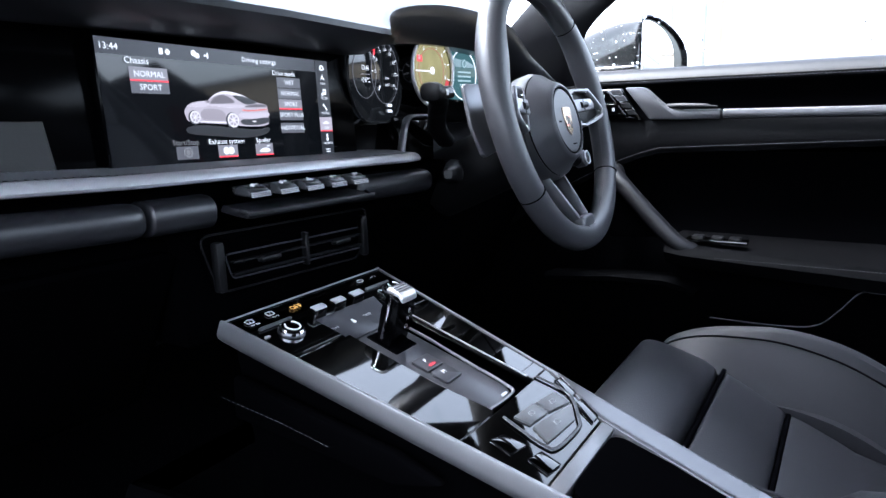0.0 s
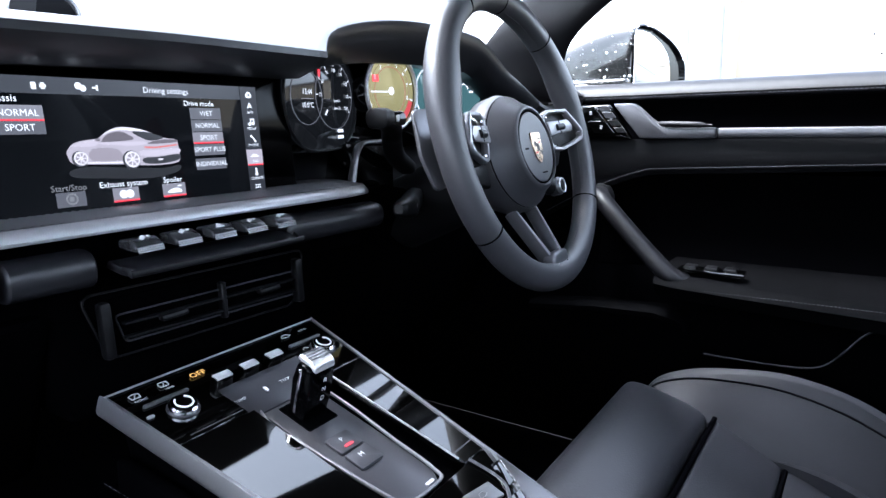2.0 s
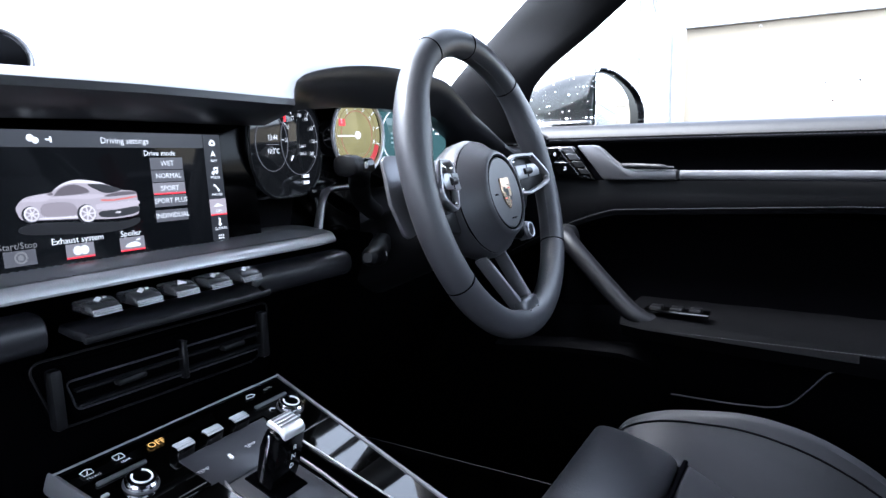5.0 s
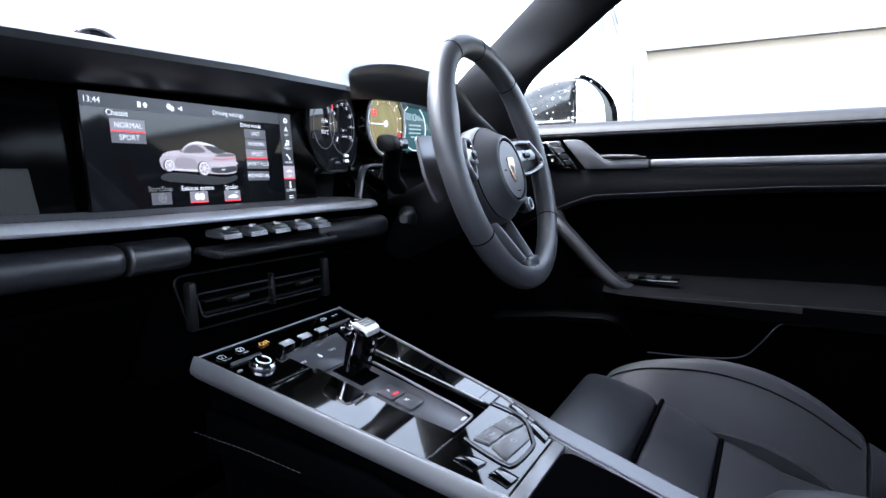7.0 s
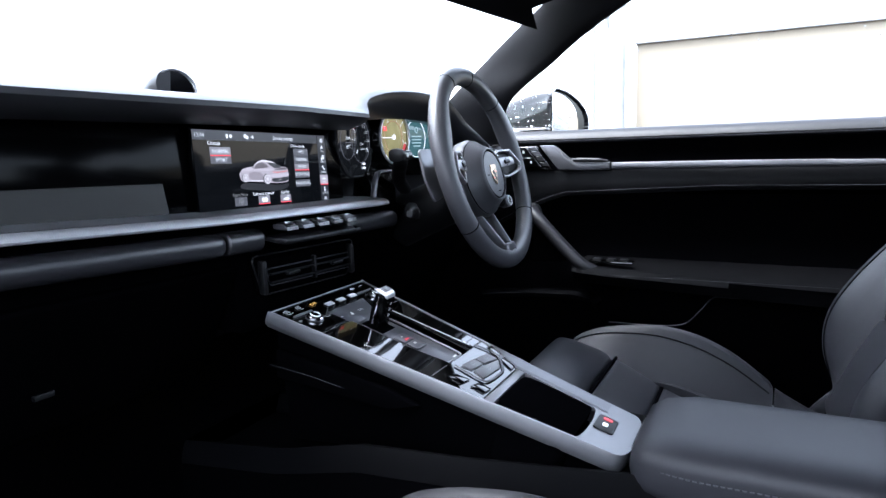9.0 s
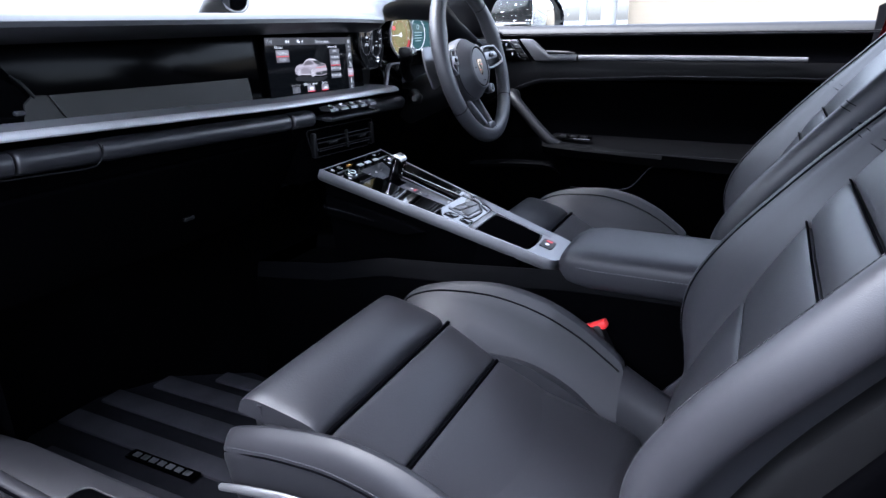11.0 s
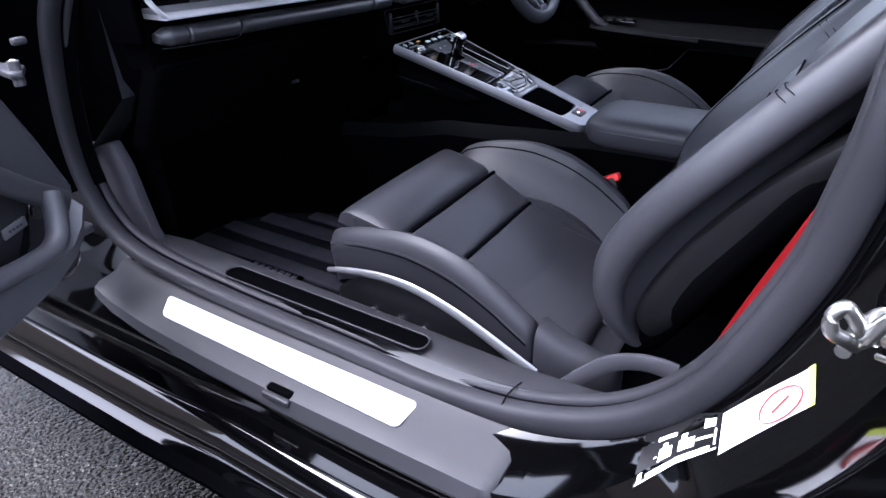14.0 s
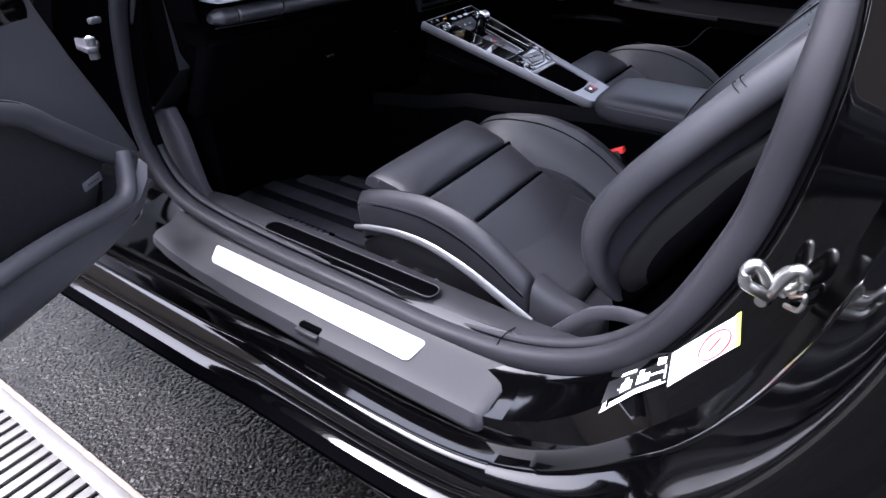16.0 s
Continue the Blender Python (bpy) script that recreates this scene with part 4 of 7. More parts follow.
    for sx in (-0.17, 0.17):
        part("seat_rail", rbox((X + sx, 0.08, 0.255), (0.04, 0.52, 0.04), 0.004), DARK, seat)
    return seat


def build_belts():
    b = thing("seat_belt_buckle", (-0.085, -0.045, 0.44), "black seat belt buckle with a red release button", "seat belt buckle")
    part("body", rbox((-0.088, -0.046, 0.448), (0.022, 0.046, 0.075), 0.006, 2, Euler((radians(-28), 0, 0)).to_matrix()), PLASTIC, b)
    part("button", rbox((-0.088, -0.041, 0.483), (0.017, 0.038, 0.013), 0.003, 2, Euler((radians(-28), 0, 0)).to_matrix()), REDPLASTIC, b, "red release button")
    w = thing("seat_belt", (-0.63, -0.34, 0.42), "red seat belt webbing hanging beside the seat", "seat belt")
    a = [(-0.584, -0.305, 0.420), (-0.584, -0.334, 0.505), (-0.584, -0.363, 0.585), (-0.584, -0.403, 0.693), (-0.584, -0.437, 0.784), (-0.580, -0.458, 0.85), (-0.57, -0.50, 0.98)]
    path = spl(a, 6)
    k = len(path)
    wd = [0.005 + 0.018 * min(1, 1.6 * i / (k - 1)) for i in range(k)]
    part("webbing", tube(path, 0.0014, wd, 10, up=(0, 0.85, 0.45), power=6), RED, w)
    part("rivet", disc((-0.5870, -0.366, 0.610), 0.003, (-1, 0, 0), 0.004, k=12), DARK, w)
    w2 = thing("seat_belt", (0.42, -0.3, 0.42), "red seat belt webbing behind the driver seat", "seat belt")
    path = spl([(0.60, -0.26, 0.42), (0.615, -0.30, 0.50), (0.64, -0.36, 0.62), (0.65, -0.43, 0.80), (0.62, -0.46, 0.95)], 6)
    part("webbing", tube(path, 0.0014, 0.024, 10, up=(0, 0.85, 0.45), power=6), RED, w2)


# ---- dashboard ----
def roll_z(x):
    """The dash runs a touch higher towards the passenger."""
    return -0.022 * x + 0.022 * max(0.0, -x - 0.15)


def brow(x):
    t = (x - 0.392) / 0.228
    return 0.052 * max(0.0, 1 - t * t) ** 0.55 if abs(t) < 1 else 0.0


def build_dash():
    d = thing("dashboard", (0, 0.7, 0.7), "black leather dashboard with a satin silver shelf", "dashboard")
    xs = [-0.655 + 0.0125 * i for i in range(114)]
    rows = []
    for x in xs:
        h, z = brow(x), roll_z(x)
        fall = 0.050 * min(1.0, max(0.0, (x - 0.50) / 0.16))
        g = 0.024 * h / 0.052
        z = z if x > 0 else 0.0
        c = 1.0 - min(1.0, h / 0.030)
        o = 0.030 * c
        rows.append([V(x, 1.12, 0.90), V(x, 0.95, 0.918 + z), V(x, 0.75, 0.940 + z + h * 0.50 - fall), V(x, 0.60, 0.951 + z + h * 0.93 - fall), V(x, 0.545 - o, 0.9545 + z + h - fall), V(x, 0.517 - o, 0.954 + z + h - fall), V(x, 0.502 - o, 0.951 + z + h - fall), V(x, 0.493 - o, 0.945 + z + h - fall), V(x, 0.492 - o, 0.939 + z + h - fall),
                     V(x, 0.497 - o * 0.8, 0.931 + z + h - g * 0.4 - fall), V(x, 0.520 - o * 0.6, 0.922 + z + h - g - fall), V(x, 0.560, 0.924 + z + h * 0.96 - g - fall), V(x, 0.600, 0.90 + z), V(x, 0.600, 0.80), V(x, 0.60, 0.70), V(x, 0.75, 0.58), V(x, 1.05, 0.55), V(x, 1.12, 0.7)])
    part("upper_pad", loft(rows, True, False, False), DASHTOP, d)
    return d


def build_dash_parts(d):
    z = roll_z
    part("fascia", slab([(-0.66, 0.530, 0.935), (0.165, 0.530, 0.925), (0.165, 0.522, 0.80), (-0.66, 0.522, 0.82)], (0, 0.05, 0), 0.003), FASCIA, d)
    part("trim_panel", slab([(-0.5135, 0.5235, 0.8635), (-0.178, 0.5235, 0.8560), (-0.174, 0.5195, 0.812), (-0.492, 0.5195, 0.822)], (0, 0.010, 0), 0.0006, 1), INLAY, d, "dark matt trim inlay")
    # the satin shelf across the dash: dark ribbed top, bright lip
    xs = [-0.636, -0.630] + [-0.62 + 0.04 * i for i in range(21)] + [0.19, 0.215, 0.232, 0.244, 0.250]

    def row(x, prof):
        k = 1.0 if x < 0.2 else max(0.15, 1 - ((x - 0.2) / 0.054) ** 2) ** 0.6
        return [V(x, 0.56 - (0.56 - y) * k, 0.812 + (zz - 0.812) * (0.3 + 0.7 * k) + z(x)) for y, zz in prof]

    top = [(0.56, 0.8160), (0.515, 0.8158), (0.4768, 0.8125), (0.4768, 0.809), (0.56, 0.809)]
    part("shelf_top", loft([row(x, top) for x in xs], True, False, True), SHELFGREY, d, "ribbed satin shelf top")
    lip = [(0.4772, 0.8128), (0.4725, 0.8124), (0.4685, 0.8108), (0.4658, 0.8082), (0.4650, 0.8058), (0.4662, 0.8038), (0.472, 0.8025), (0.50, 0.8022), (0.56, 0.8022), (0.56, 0.8085), (0.4775, 0.8088)]
    part("shelf", loft([row(x, lip) for x in xs], True, False, True), LIPSILVER, d, "satin silver shelf edge")
    # fine woven relief on the shelf top
    bm = bmesh.new()
    grid = []
    for i in range(276):
        x = -0.625 + 0.0030 * i
        grid.append([bm.verts.new((x, 0.521 - 0.0434 * j / 13, 0.8161 - 0.0032 * j / 13 + 0.0009 * ((i + j) % 2) + z(x))) for j in range(14)])
    for r0, r1 in zip(grid, grid[1:]):
        for j in range(13):
            bm.faces.new((r0[j], r0[j + 1], r1[j + 1], r1[j]))
    ob = part("shelf_weave", bm, SHELFGREY, d, "finely textured metal weave", 8)
    ob["kind"] = "stuff"
    part("shelf_return", tube(spl([(-0.622, 0.4725, 0.8315), (-0.636, 0.470, 0.8335), (-0.648, 0.468, 0.842), (-0.661, 0.467, 0.858), (-0.680, 0.467, 0.895), (-0.692, 0.468, 0.916), (-0.696, 0.474, 0.922)], 6), 0.0040, 0.0046, 12, up=(0, -1, 0)), LIPSILVER, d, "satin silver end piece")
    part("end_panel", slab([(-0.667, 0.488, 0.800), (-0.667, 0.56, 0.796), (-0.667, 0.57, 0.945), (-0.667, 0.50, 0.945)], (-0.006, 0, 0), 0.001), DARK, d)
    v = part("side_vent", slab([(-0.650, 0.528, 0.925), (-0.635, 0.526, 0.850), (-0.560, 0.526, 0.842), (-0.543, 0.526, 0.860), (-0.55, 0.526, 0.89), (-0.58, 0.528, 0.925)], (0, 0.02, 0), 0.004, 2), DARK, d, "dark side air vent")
    part("vane_tab", rbox((-0.606, 0.519, 0.876), (0.030, 0.008, 0.0085), 0.002, 2, Euler((0, radians(12), 0)).to_matrix()), PLASTIC, v)
    part("slide_tab", rbox((-0.555, 0.520, 0.848), (0.012, 0.007, 0.005), 0.002, 2), GREYKEY, v)
    part("fin", tube(spl([(-0.556, 0.520, 0.889), (-0.546, 0.519, 0.880), (-0.534, 0.519, 0.863)], 5), [0.001] * 4 + [0.002] * 7, n=8), PLASTIC, v)
    part("slat", rbox((-0.605, 0.521, 0.858), (0.060, 0.006, 0.0016), 0.0, 1, Euler((0, radians(4), 0)).to_matrix()), PLASTIC, v)
    part("vent_surround", slab([(-0.546, 0.5225, 0.856), (-0.534, 0.5235, 0.8655), (-0.5155, 0.5235, 0.8640), (-0.494, 0.5195, 0.822), (-0.555, 0.5195, 0.824), (-0.547, 0.521, 0.845)], (0, 0.010, 0), 0.001, 1), INLAY, d, "dark matt vent surround")
    # padded roll below
    for x0, x1 in ((-0.650, -0.602), (-0.599, -0.499), (-0.496, -0.142), (-0.138, -0.080), (0.098, 0.240)):
        n = 16
        us = [0, 0.01, 0.03] + [0.03 + 0.94 * i / (n - 4) for i in range(1, n - 4)] + [0.97, 0.99, 1.0]
        path = [V(x0 + (x1 - x0) * u, 0.486, 0.7785 + z(x0 + (x1 - x0) * u)) for u in us]
        k = [0.80, 0.93] + [1.0] * (len(us) - 4) + [0.93, 0.80]
        if x0 < -0.64:
            k = [0.35, 0.45, 0.55] + [min(1.0, 0.62 + 0.10 * i) for i in range(len(us) - 5)] + [0.93, 0.80]
        part("padded_roll", tube(path, [0.0175 * q for q in k], [0.0138 * q for q in k], 20, up=(0, 0, 1), power=2.6), DASHTOP, d)
    # dark backing and panels: shade below the dash is painted into them
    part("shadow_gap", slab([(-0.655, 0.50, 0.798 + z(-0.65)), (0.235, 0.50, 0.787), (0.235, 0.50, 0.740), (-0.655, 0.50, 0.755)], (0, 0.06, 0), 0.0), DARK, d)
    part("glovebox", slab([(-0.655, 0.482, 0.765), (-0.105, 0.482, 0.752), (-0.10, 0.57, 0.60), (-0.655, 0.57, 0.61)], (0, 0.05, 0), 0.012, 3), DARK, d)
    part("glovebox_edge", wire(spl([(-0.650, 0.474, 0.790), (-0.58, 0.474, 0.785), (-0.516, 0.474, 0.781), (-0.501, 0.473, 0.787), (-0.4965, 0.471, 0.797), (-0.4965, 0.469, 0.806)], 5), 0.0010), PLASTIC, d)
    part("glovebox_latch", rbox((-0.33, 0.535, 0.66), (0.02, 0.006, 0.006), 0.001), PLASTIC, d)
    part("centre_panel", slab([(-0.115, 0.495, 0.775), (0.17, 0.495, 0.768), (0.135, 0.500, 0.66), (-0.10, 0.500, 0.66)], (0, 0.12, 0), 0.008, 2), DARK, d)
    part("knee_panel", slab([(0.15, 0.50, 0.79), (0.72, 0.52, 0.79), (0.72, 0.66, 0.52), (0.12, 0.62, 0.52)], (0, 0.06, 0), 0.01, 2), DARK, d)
    part("column_surround", slab([(0.245, 0.525, 0.800), (0.257, 0.525, 0.846), (0.264, 0.525, 0.851), (0.33, 0.525, 0.852), (0.33, 0.525, 0.79), (0.25, 0.525, 0.785)], (0, 0.04, 0), 0.003, 2), PIANO, d)
    part("surround_trim", tube(spl([(0.243, 0.519, 0.802), (0.250, 0.519, 0.826), (0.256, 0.518, 0.843), (0.265, 0.518, 0.849), (0.285, 0.518, 0.850), (0.325, 0.518, 0.849)], 5), 0.006, 0.0028, 12, up=(0, 0, 1)), SILVER, d, "satin silver edge")
    # switch row
    tray = [V(-0.0685, 0.478, 0.7835), V(-0.070, 0.458, 0.7815), V(-0.0665, 0.4485, 0.7790), V(-0.060, 0.4465, 0.7782), V(0.082, 0.4480, 0.7752), V(0.089, 0.4500, 0.7758), V(0.0925, 0.459, 0.7780), V(0.0915, 0.478, 0.7800)]
    part("switch_tray", slab(tray, (0, 0.004, -0.006), 0.0015, 2), TRAY, d, "satin dark switch tray")
    part("tray_edge", tube(spl([p + V(0, -0.0028, -0.0012) for p in tray[1:-1]], 4), 0.0016, 0.0026, 8), SOFT, d)
    for i in range(5):
        x = -0.0505 + 0.0325 * i
        dz = z(x)
        prof = [(0.474, 0.7970), (0.4600, 0.7982), (0.4525, 0.7952), (0.4495, 0.7915), (0.4520, 0.7888), (0.474, 0.7900)]
        k = part("toggle_switch", slab([(x - 0.0108, y, zz + dz) for y, zz in prof], (0.0216, 0, 0), 0.0018, 3), SWITCHCAP, d, "dark satin toggle switch")
        grip = merge(*[rbox((x, 0.4500 - 0.0004 * q, 0.7922 - 0.0015 * q + dz), (0.0200, 0.0024, 0.0011), 0.0004, 1) for q in range(3)])
        part("grip", grip, LIPSILVER, k, "knurled silver edge")
        tilt = Euler((radians(26), 0, 0)).to_matrix()
        c = V(x, 0.4585, 0.7978 + dz)
        if i == 2:
            part("icon", slab([c + V(-0.0042, -0.0024, -0.0010), c + V(0.0042, -0.0024, -0.0010), c + V(0, 0.0030, 0.0014)], (0, -0.0003, 0.0006), 0.0), WHITE, k, "white warning triangle")
        else:
            part("icon", rbox(c + V(-0.001, 0, 0.0003), (0.0052, 0.0034, 0.0007), 0.0, 1, tilt @ Euler((0, 0, radians(35))).to_matrix()), WHITE, k)
            part("icon", rbox(c + V(0.0045, 0.001, 0.0006), (0.0026, 0.0016, 0.0007), 0.0, 1, tilt), WHITE, k)
    # middle vents
    def vent(u, w, y):
        return (0.0215 + u * (1 + 3.2 * w), y, 0.7300 + w - 0.03 * u)

    v = part("air_vent", slab([vent(u, w, 0.4885) for u, w in rr(0.204, 0.052, 0.010)], (0, 0.012, 0), 0.003), DARK, d)
    part("outer_frame", tube([V(*vent(u, w, 0.4875)) for u, w in rr(0.204, 0.052, 0.010)], 0.0010, n=6, closed=True, up=(0, 1, 0)), PLASTIC, v)
    part("opening", slab([vent(u, w, 0.4865) for u, w in rr(0.185, 0.040, 0.006)], (0, 0.003, 0), 0.0), DARK, v)
    loop = [V(*vent(u + 0.008, w - 0.004, 0.485)) for u, w in rr(0.186, 0.0225, 0.004, 3)]
    part("inner_frame", tube(loop, 0.0008, n=6, closed=True, up=(0, 1, 0)), GREYKEY, v)
    for zz in (-0.009, 0.002):
        part("slat", rbox((0.028, 0.486, 0.7275 + zz), (0.176, 0.010, 0.0016), 0.0, 1, Euler((0, radians(1.7), 0)).to_matrix()), PLASTIC, v)
    part("divider", rbox((0.030, 0.484, 0.7275), (0.005, 0.008, 0.032), 0.001, 1), PLASTIC, v)
    for x in (-0.020, 0.078):
        part("vane_tab", rbox((x, 0.480, 0.7275 - 0.03 * (x - 0.028)), (0.024, 0.008, 0.005), 0.002, 2), PLASTIC, v)
    for x in (-0.074, 0.117):
        part("end_vane", rbox((x, 0.483, 0.7275 - 0.03 * (x - 0.028)), (0.009, 0.010, 0.044), 0.003, 2), PLASTIC, v)
    # stopwatch pod on the dash top
    c = thing("dash_clock", (0.042, 0.755, 0.95), "round black stopwatch pod on top of the dashboard", "clock")
    n = V(-0.30, -0.90, 0.31)
    part("pod", tube([V(0.042, 0.738, 0.990), V(0.044, 0.752, 0.986), V(0.050, 0.790, 0.972), V(0.056, 0.83, 0.950)], [0.0325, 0.0345, 0.031, 0.021], None, 32), PLASTIC, c)
    part("foot", tube([V(0.047, 0.770, 0.972), V(0.047, 0.775, 0.935)], 0.026, 0.020, 20), PLASTIC, c)
    part("dial", disc((0.0415, 0.7365, 0.9905), 0.027, n, 0.002), FASCIA, c)
    part("bezel", ring((0.0415, 0.736, 0.9905), 0.0305, n, 0.0022), SILVER, c)


WHITE_LIT = glow("lit_white", (0.85, 0.87, 0.92), 1.2)
GREY_LIT = glow("lit_grey", (0.10, 0.10, 0.115), 1.0)
MID_LIT = glow("lit_mid_grey", (0.22, 0.21, 0.235), 1.0)
DIM_LIT = glow("lit_dim", (0.20, 0.20, 0.21), 1.0)
RED_LIT = glow("lit_red", (0.9, 0.03, 0.05), 1.3)
AMBER_LIT = glow("lit_amber", (0.9, 0.5, 0.15), 1.2)
CAR_LIT = glow("lit_silver_pink", (0.44, 0.39, 0.43), 1.0)
CAR_SHADE = glow("lit_shaded_pink", (0.30, 0.26, 0.29), 1.0)
CAR_DARK = glow("lit_charcoal", (0.03, 0.03, 0.035), 1.0)
CAR_LIGHT = glow("lit_pale", (0.78, 0.73, 0.77), 1.0)
CAR_PALE = glow("lit_soft_pink", (0.54, 0.48, 0.53), 1.0)
CAR_GLASS = glow("lit_smoke", (0.13, 0.11, 0.125), 1.0)
TAIL_LIT = glow("lit_tail_red", (0.62, 0.16, 0.15), 1.0)
DIM_TEAL = glow("lit_pale_teal", (0.30, 0.42, 0.44), 1.0)


def gloss_black_display(name, col, strength):
    m = glow(name, col, strength)
    p = m.node_tree.nodes["Principled BSDF"]
    p.inputs["Base Color"].default_value = (0.004, 0.004, 0.004, 1)
    p.inputs["Roughness"].default_value = 0.05
    p.inputs["Specular IOR Level"].default_value = 0.40
    return m


def gloss_dial(name, col, strength):
    """A lit dial behind clear glass, unevenly bright like printed card."""
    m = gloss_black_display(name, col, strength)
    nt = m.node_tree
    p = nt.nodes["Principled BSDF"]
    tone = nt.nodes.new("ShaderNodeTexNoise")
    tone.inputs["Scale"].default_value = 22.0
    nt.links.new(nt.nodes.new("ShaderNodeTexCoord").outputs["Object"], tone.inputs["Vector"])
    nt.links.new(ramp2(nt, tone.outputs["Fac"], tuple(k * 0.82 for k in col), tuple(k * 1.12 for k in col)), p.inputs["Emission Color"])
    return m


def build_screen():
    s = thing("touch_screen", (0, 0.55, 0.86), "wide black dashboard touch screen showing a silver car", "screen")
    W, H = 0.237, 0.0925

    def S(u, v, h=0.0):
        """A place on the display, u to the right and v down, both about 0 to 1."""
        x = -0.135 + W * u
        return V(x, 0.5180 - 0.003 * v - h, 0.9135 - H * v - 0.026 * (x + 0.135))

    R, U = (S(1, 0) - S(0, 0)).normalized(), (S(0, 0) - S(0, 1)).normalized()
    N = V(0, -1, 0)

    def quad(name, u0, v0, u1, v1, mat, h, parent, r=0.0):
        return part(name, slab([S(u0, v0, h), S(u1, v0, h), S(u1, v1, h), S(u0, v1, h)], (0, 0.0003, 0), 0.0), mat, parent)

    part("bezel", slab([S(-0.016, -0.05), S(1.060, -0.05), S(1.060, 1.05), S(-0.016, 1.05)], (0, 0.008, 0), 0.0006), FASCIA, s)
    disp = quad("display", -0.008, -0.035, 1.052, 1.03, gloss_black_display("display_glass", (0.004, 0.005, 0.007), 0.5), 0.0006, s)
    quad("status_bar", -0.008, -0.035, 0.972, 0.095, glow("lit_bar", (0.034, 0.036, 0.044), 1.0), 0.0009, disp)
    quad("icon_bar", 0.975, -0.035, 1.052, 1.03, glow("lit_bar_dark", (0.026, 0.028, 0.034), 1.0), 0.0009, disp)
    h = 0.0013
    T = lambda body, size, u, v, mat=WHITE_LIT: text(body, size, S(u, v, h + 0.0005), R, U, mat, disp, 0.0)

    def blob(name, pts, mat, parent, e=0.0004):
        return part(name, slab([S(p.x, p.y, h + e) for p in spl([(a, c, 0) for a, c in pts], 3, True)], (0, 0.0002, 0), 0.0), mat, parent)

    def dot(name, u, v, r, mat, parent, e=0.0004):
        return part(name, slab([S(u + r * math.cos(2 * math.pi * i / 16), v + r * W / H * math.sin(2 * math.pi * i / 16), h + e) for i in range(16)], (0, 0.0002, 0), 0.0), mat, parent)

    T("13:44", 0.0072, 0.033, 0.036)
    T("Driving settings", 0.0066, 0.654, 0.040)
    # status signs: a seat, a gauge, two chat bubbles and a link
    for u, wd, hh in ((0.222, 0.014, 0.052), (0.248, 0.018, 0.020), (0.248, 0.010, 0.048), (0.405, 0.016, 0.014), (0.412, 0.006, 0.046)):
        quad("icon", u - wd / 2, 0.036 - hh / 2, u + wd / 2, 0.036 + hh / 2, WHITE_LIT, h, disp)
    dot("icon", 0.352, 0.026, 0.011, WHITE_LIT, disp)
    dot("icon", 0.366, 0.044, 0.010, WHITE_LIT, disp)
    T("Chassis", 0.0070, 0.125, 0.135)

    def button(label, u, v, w, hh, lit=False, red=False, size=0.0066):
        b = quad("button", u - w / 2, v - hh / 2, u + w / 2, v + hh / 2, MID_LIT if lit else GREY_LIT, h - 0.0002, disp)
        if red:
            part("underline", slab([S(u - w / 2, v + hh / 2 - 0.013, h), S(u + w / 2, v + hh / 2 - 0.013, h), S(u + w / 2, v + hh / 2, h), S(u - w / 2, v + hh / 2, h)], (0, 0.0002, 0), 0.0), RED_LIT, b)
        if label:
            text(label, size, S(u, v, h + 0.0005), R, U, WHITE_LIT, b, 0.0)
        return b

    button("NORMAL", 0.166, 0.242, 0.142, 0.118, True, True)
    button("SPORT", 0.166, 0.352, 0.142, 0.100)
    T("Drive mode", 0.0062, 0.780, 0.145)
    for i, (nm, lit) in enumerate((("WET", 0), ("NORMAL", 0), ("SPORT", 1), ("SPORT PLUS", 0), ("INDIVIDUAL", 0))):
        button(nm, 0.806, 0.236 + 0.1125 * i + 0.022 * (i == 4), 0.132, 0.106, bool(lit), bool(lit), 0.0060)
    for nm, u, lit in (("Start/Stop", 0.278, False), ("Exhaust system", 0.457, True), ("Spoiler", 0.637, True)):
        col = WHITE_LIT if lit else DIM_LIT
        T(nm, 0.0064, u - 0.004, 0.830, col)
        b = button("", u, 0.922, 0.090, 0.118, lit, lit)
        if nm == "Spoiler":
            blob("icon", [(u - 0.026, 0.945), (u - 0.018, 0.920), (u + 0.006, 0.905), (u + 0.022, 0.918), (u + 0.026, 0.945)], col, b)
            part("icon", slab([S(u + 0.012, 0.885, h + 0.0004), S(u + 0.028, 0.880, h + 0.0004), S(u + 0.028, 0.892, h + 0.0004), S(u + 0.014, 0.896, h + 0.0004)], (0, 0.0002, 0), 0.0), col, b)
        elif lit:
            dot("icon", u - 0.010, 0.918, 0.014, col, b)
            dot("icon", u + 0.012, 0.918, 0.014, col, b)
        else:
            part("icon", tube([S(u + 0.016 * math.cos(t), 0.918 + 0.040 * math.sin(t), h + 0.0006) for t in [2 * math.pi * i / 20 for i in range(20)]], 0.0006, n=6, closed=True, up=(0, 1, 0)), col, b)
            dot("icon", u, 0.918, 0.008, col, b)
    quad("icon_lit", 0.975, 0.592, 1.052, 0.750, CAR_LIT, h - 0.0001, disp)
    quad("icon_line", 0.975, 0.740, 1.052, 0.752, RED_LIT, h + 0.0001, disp)
    # menu signs: house, arrow, note, telephone, car, thermometer, grid
    c_ = 1.012
    blob("icon", [(c_ - 0.012, 0.070), (c_ - 0.012, 0.034), (c_, 0.014), (c_ + 0.012, 0.034), (c_ + 0.012, 0.070)], WHITE_LIT, disp)
    dot("icon", c_, 0.048, 0.005, CAR_DARK, disp, 0.0007)
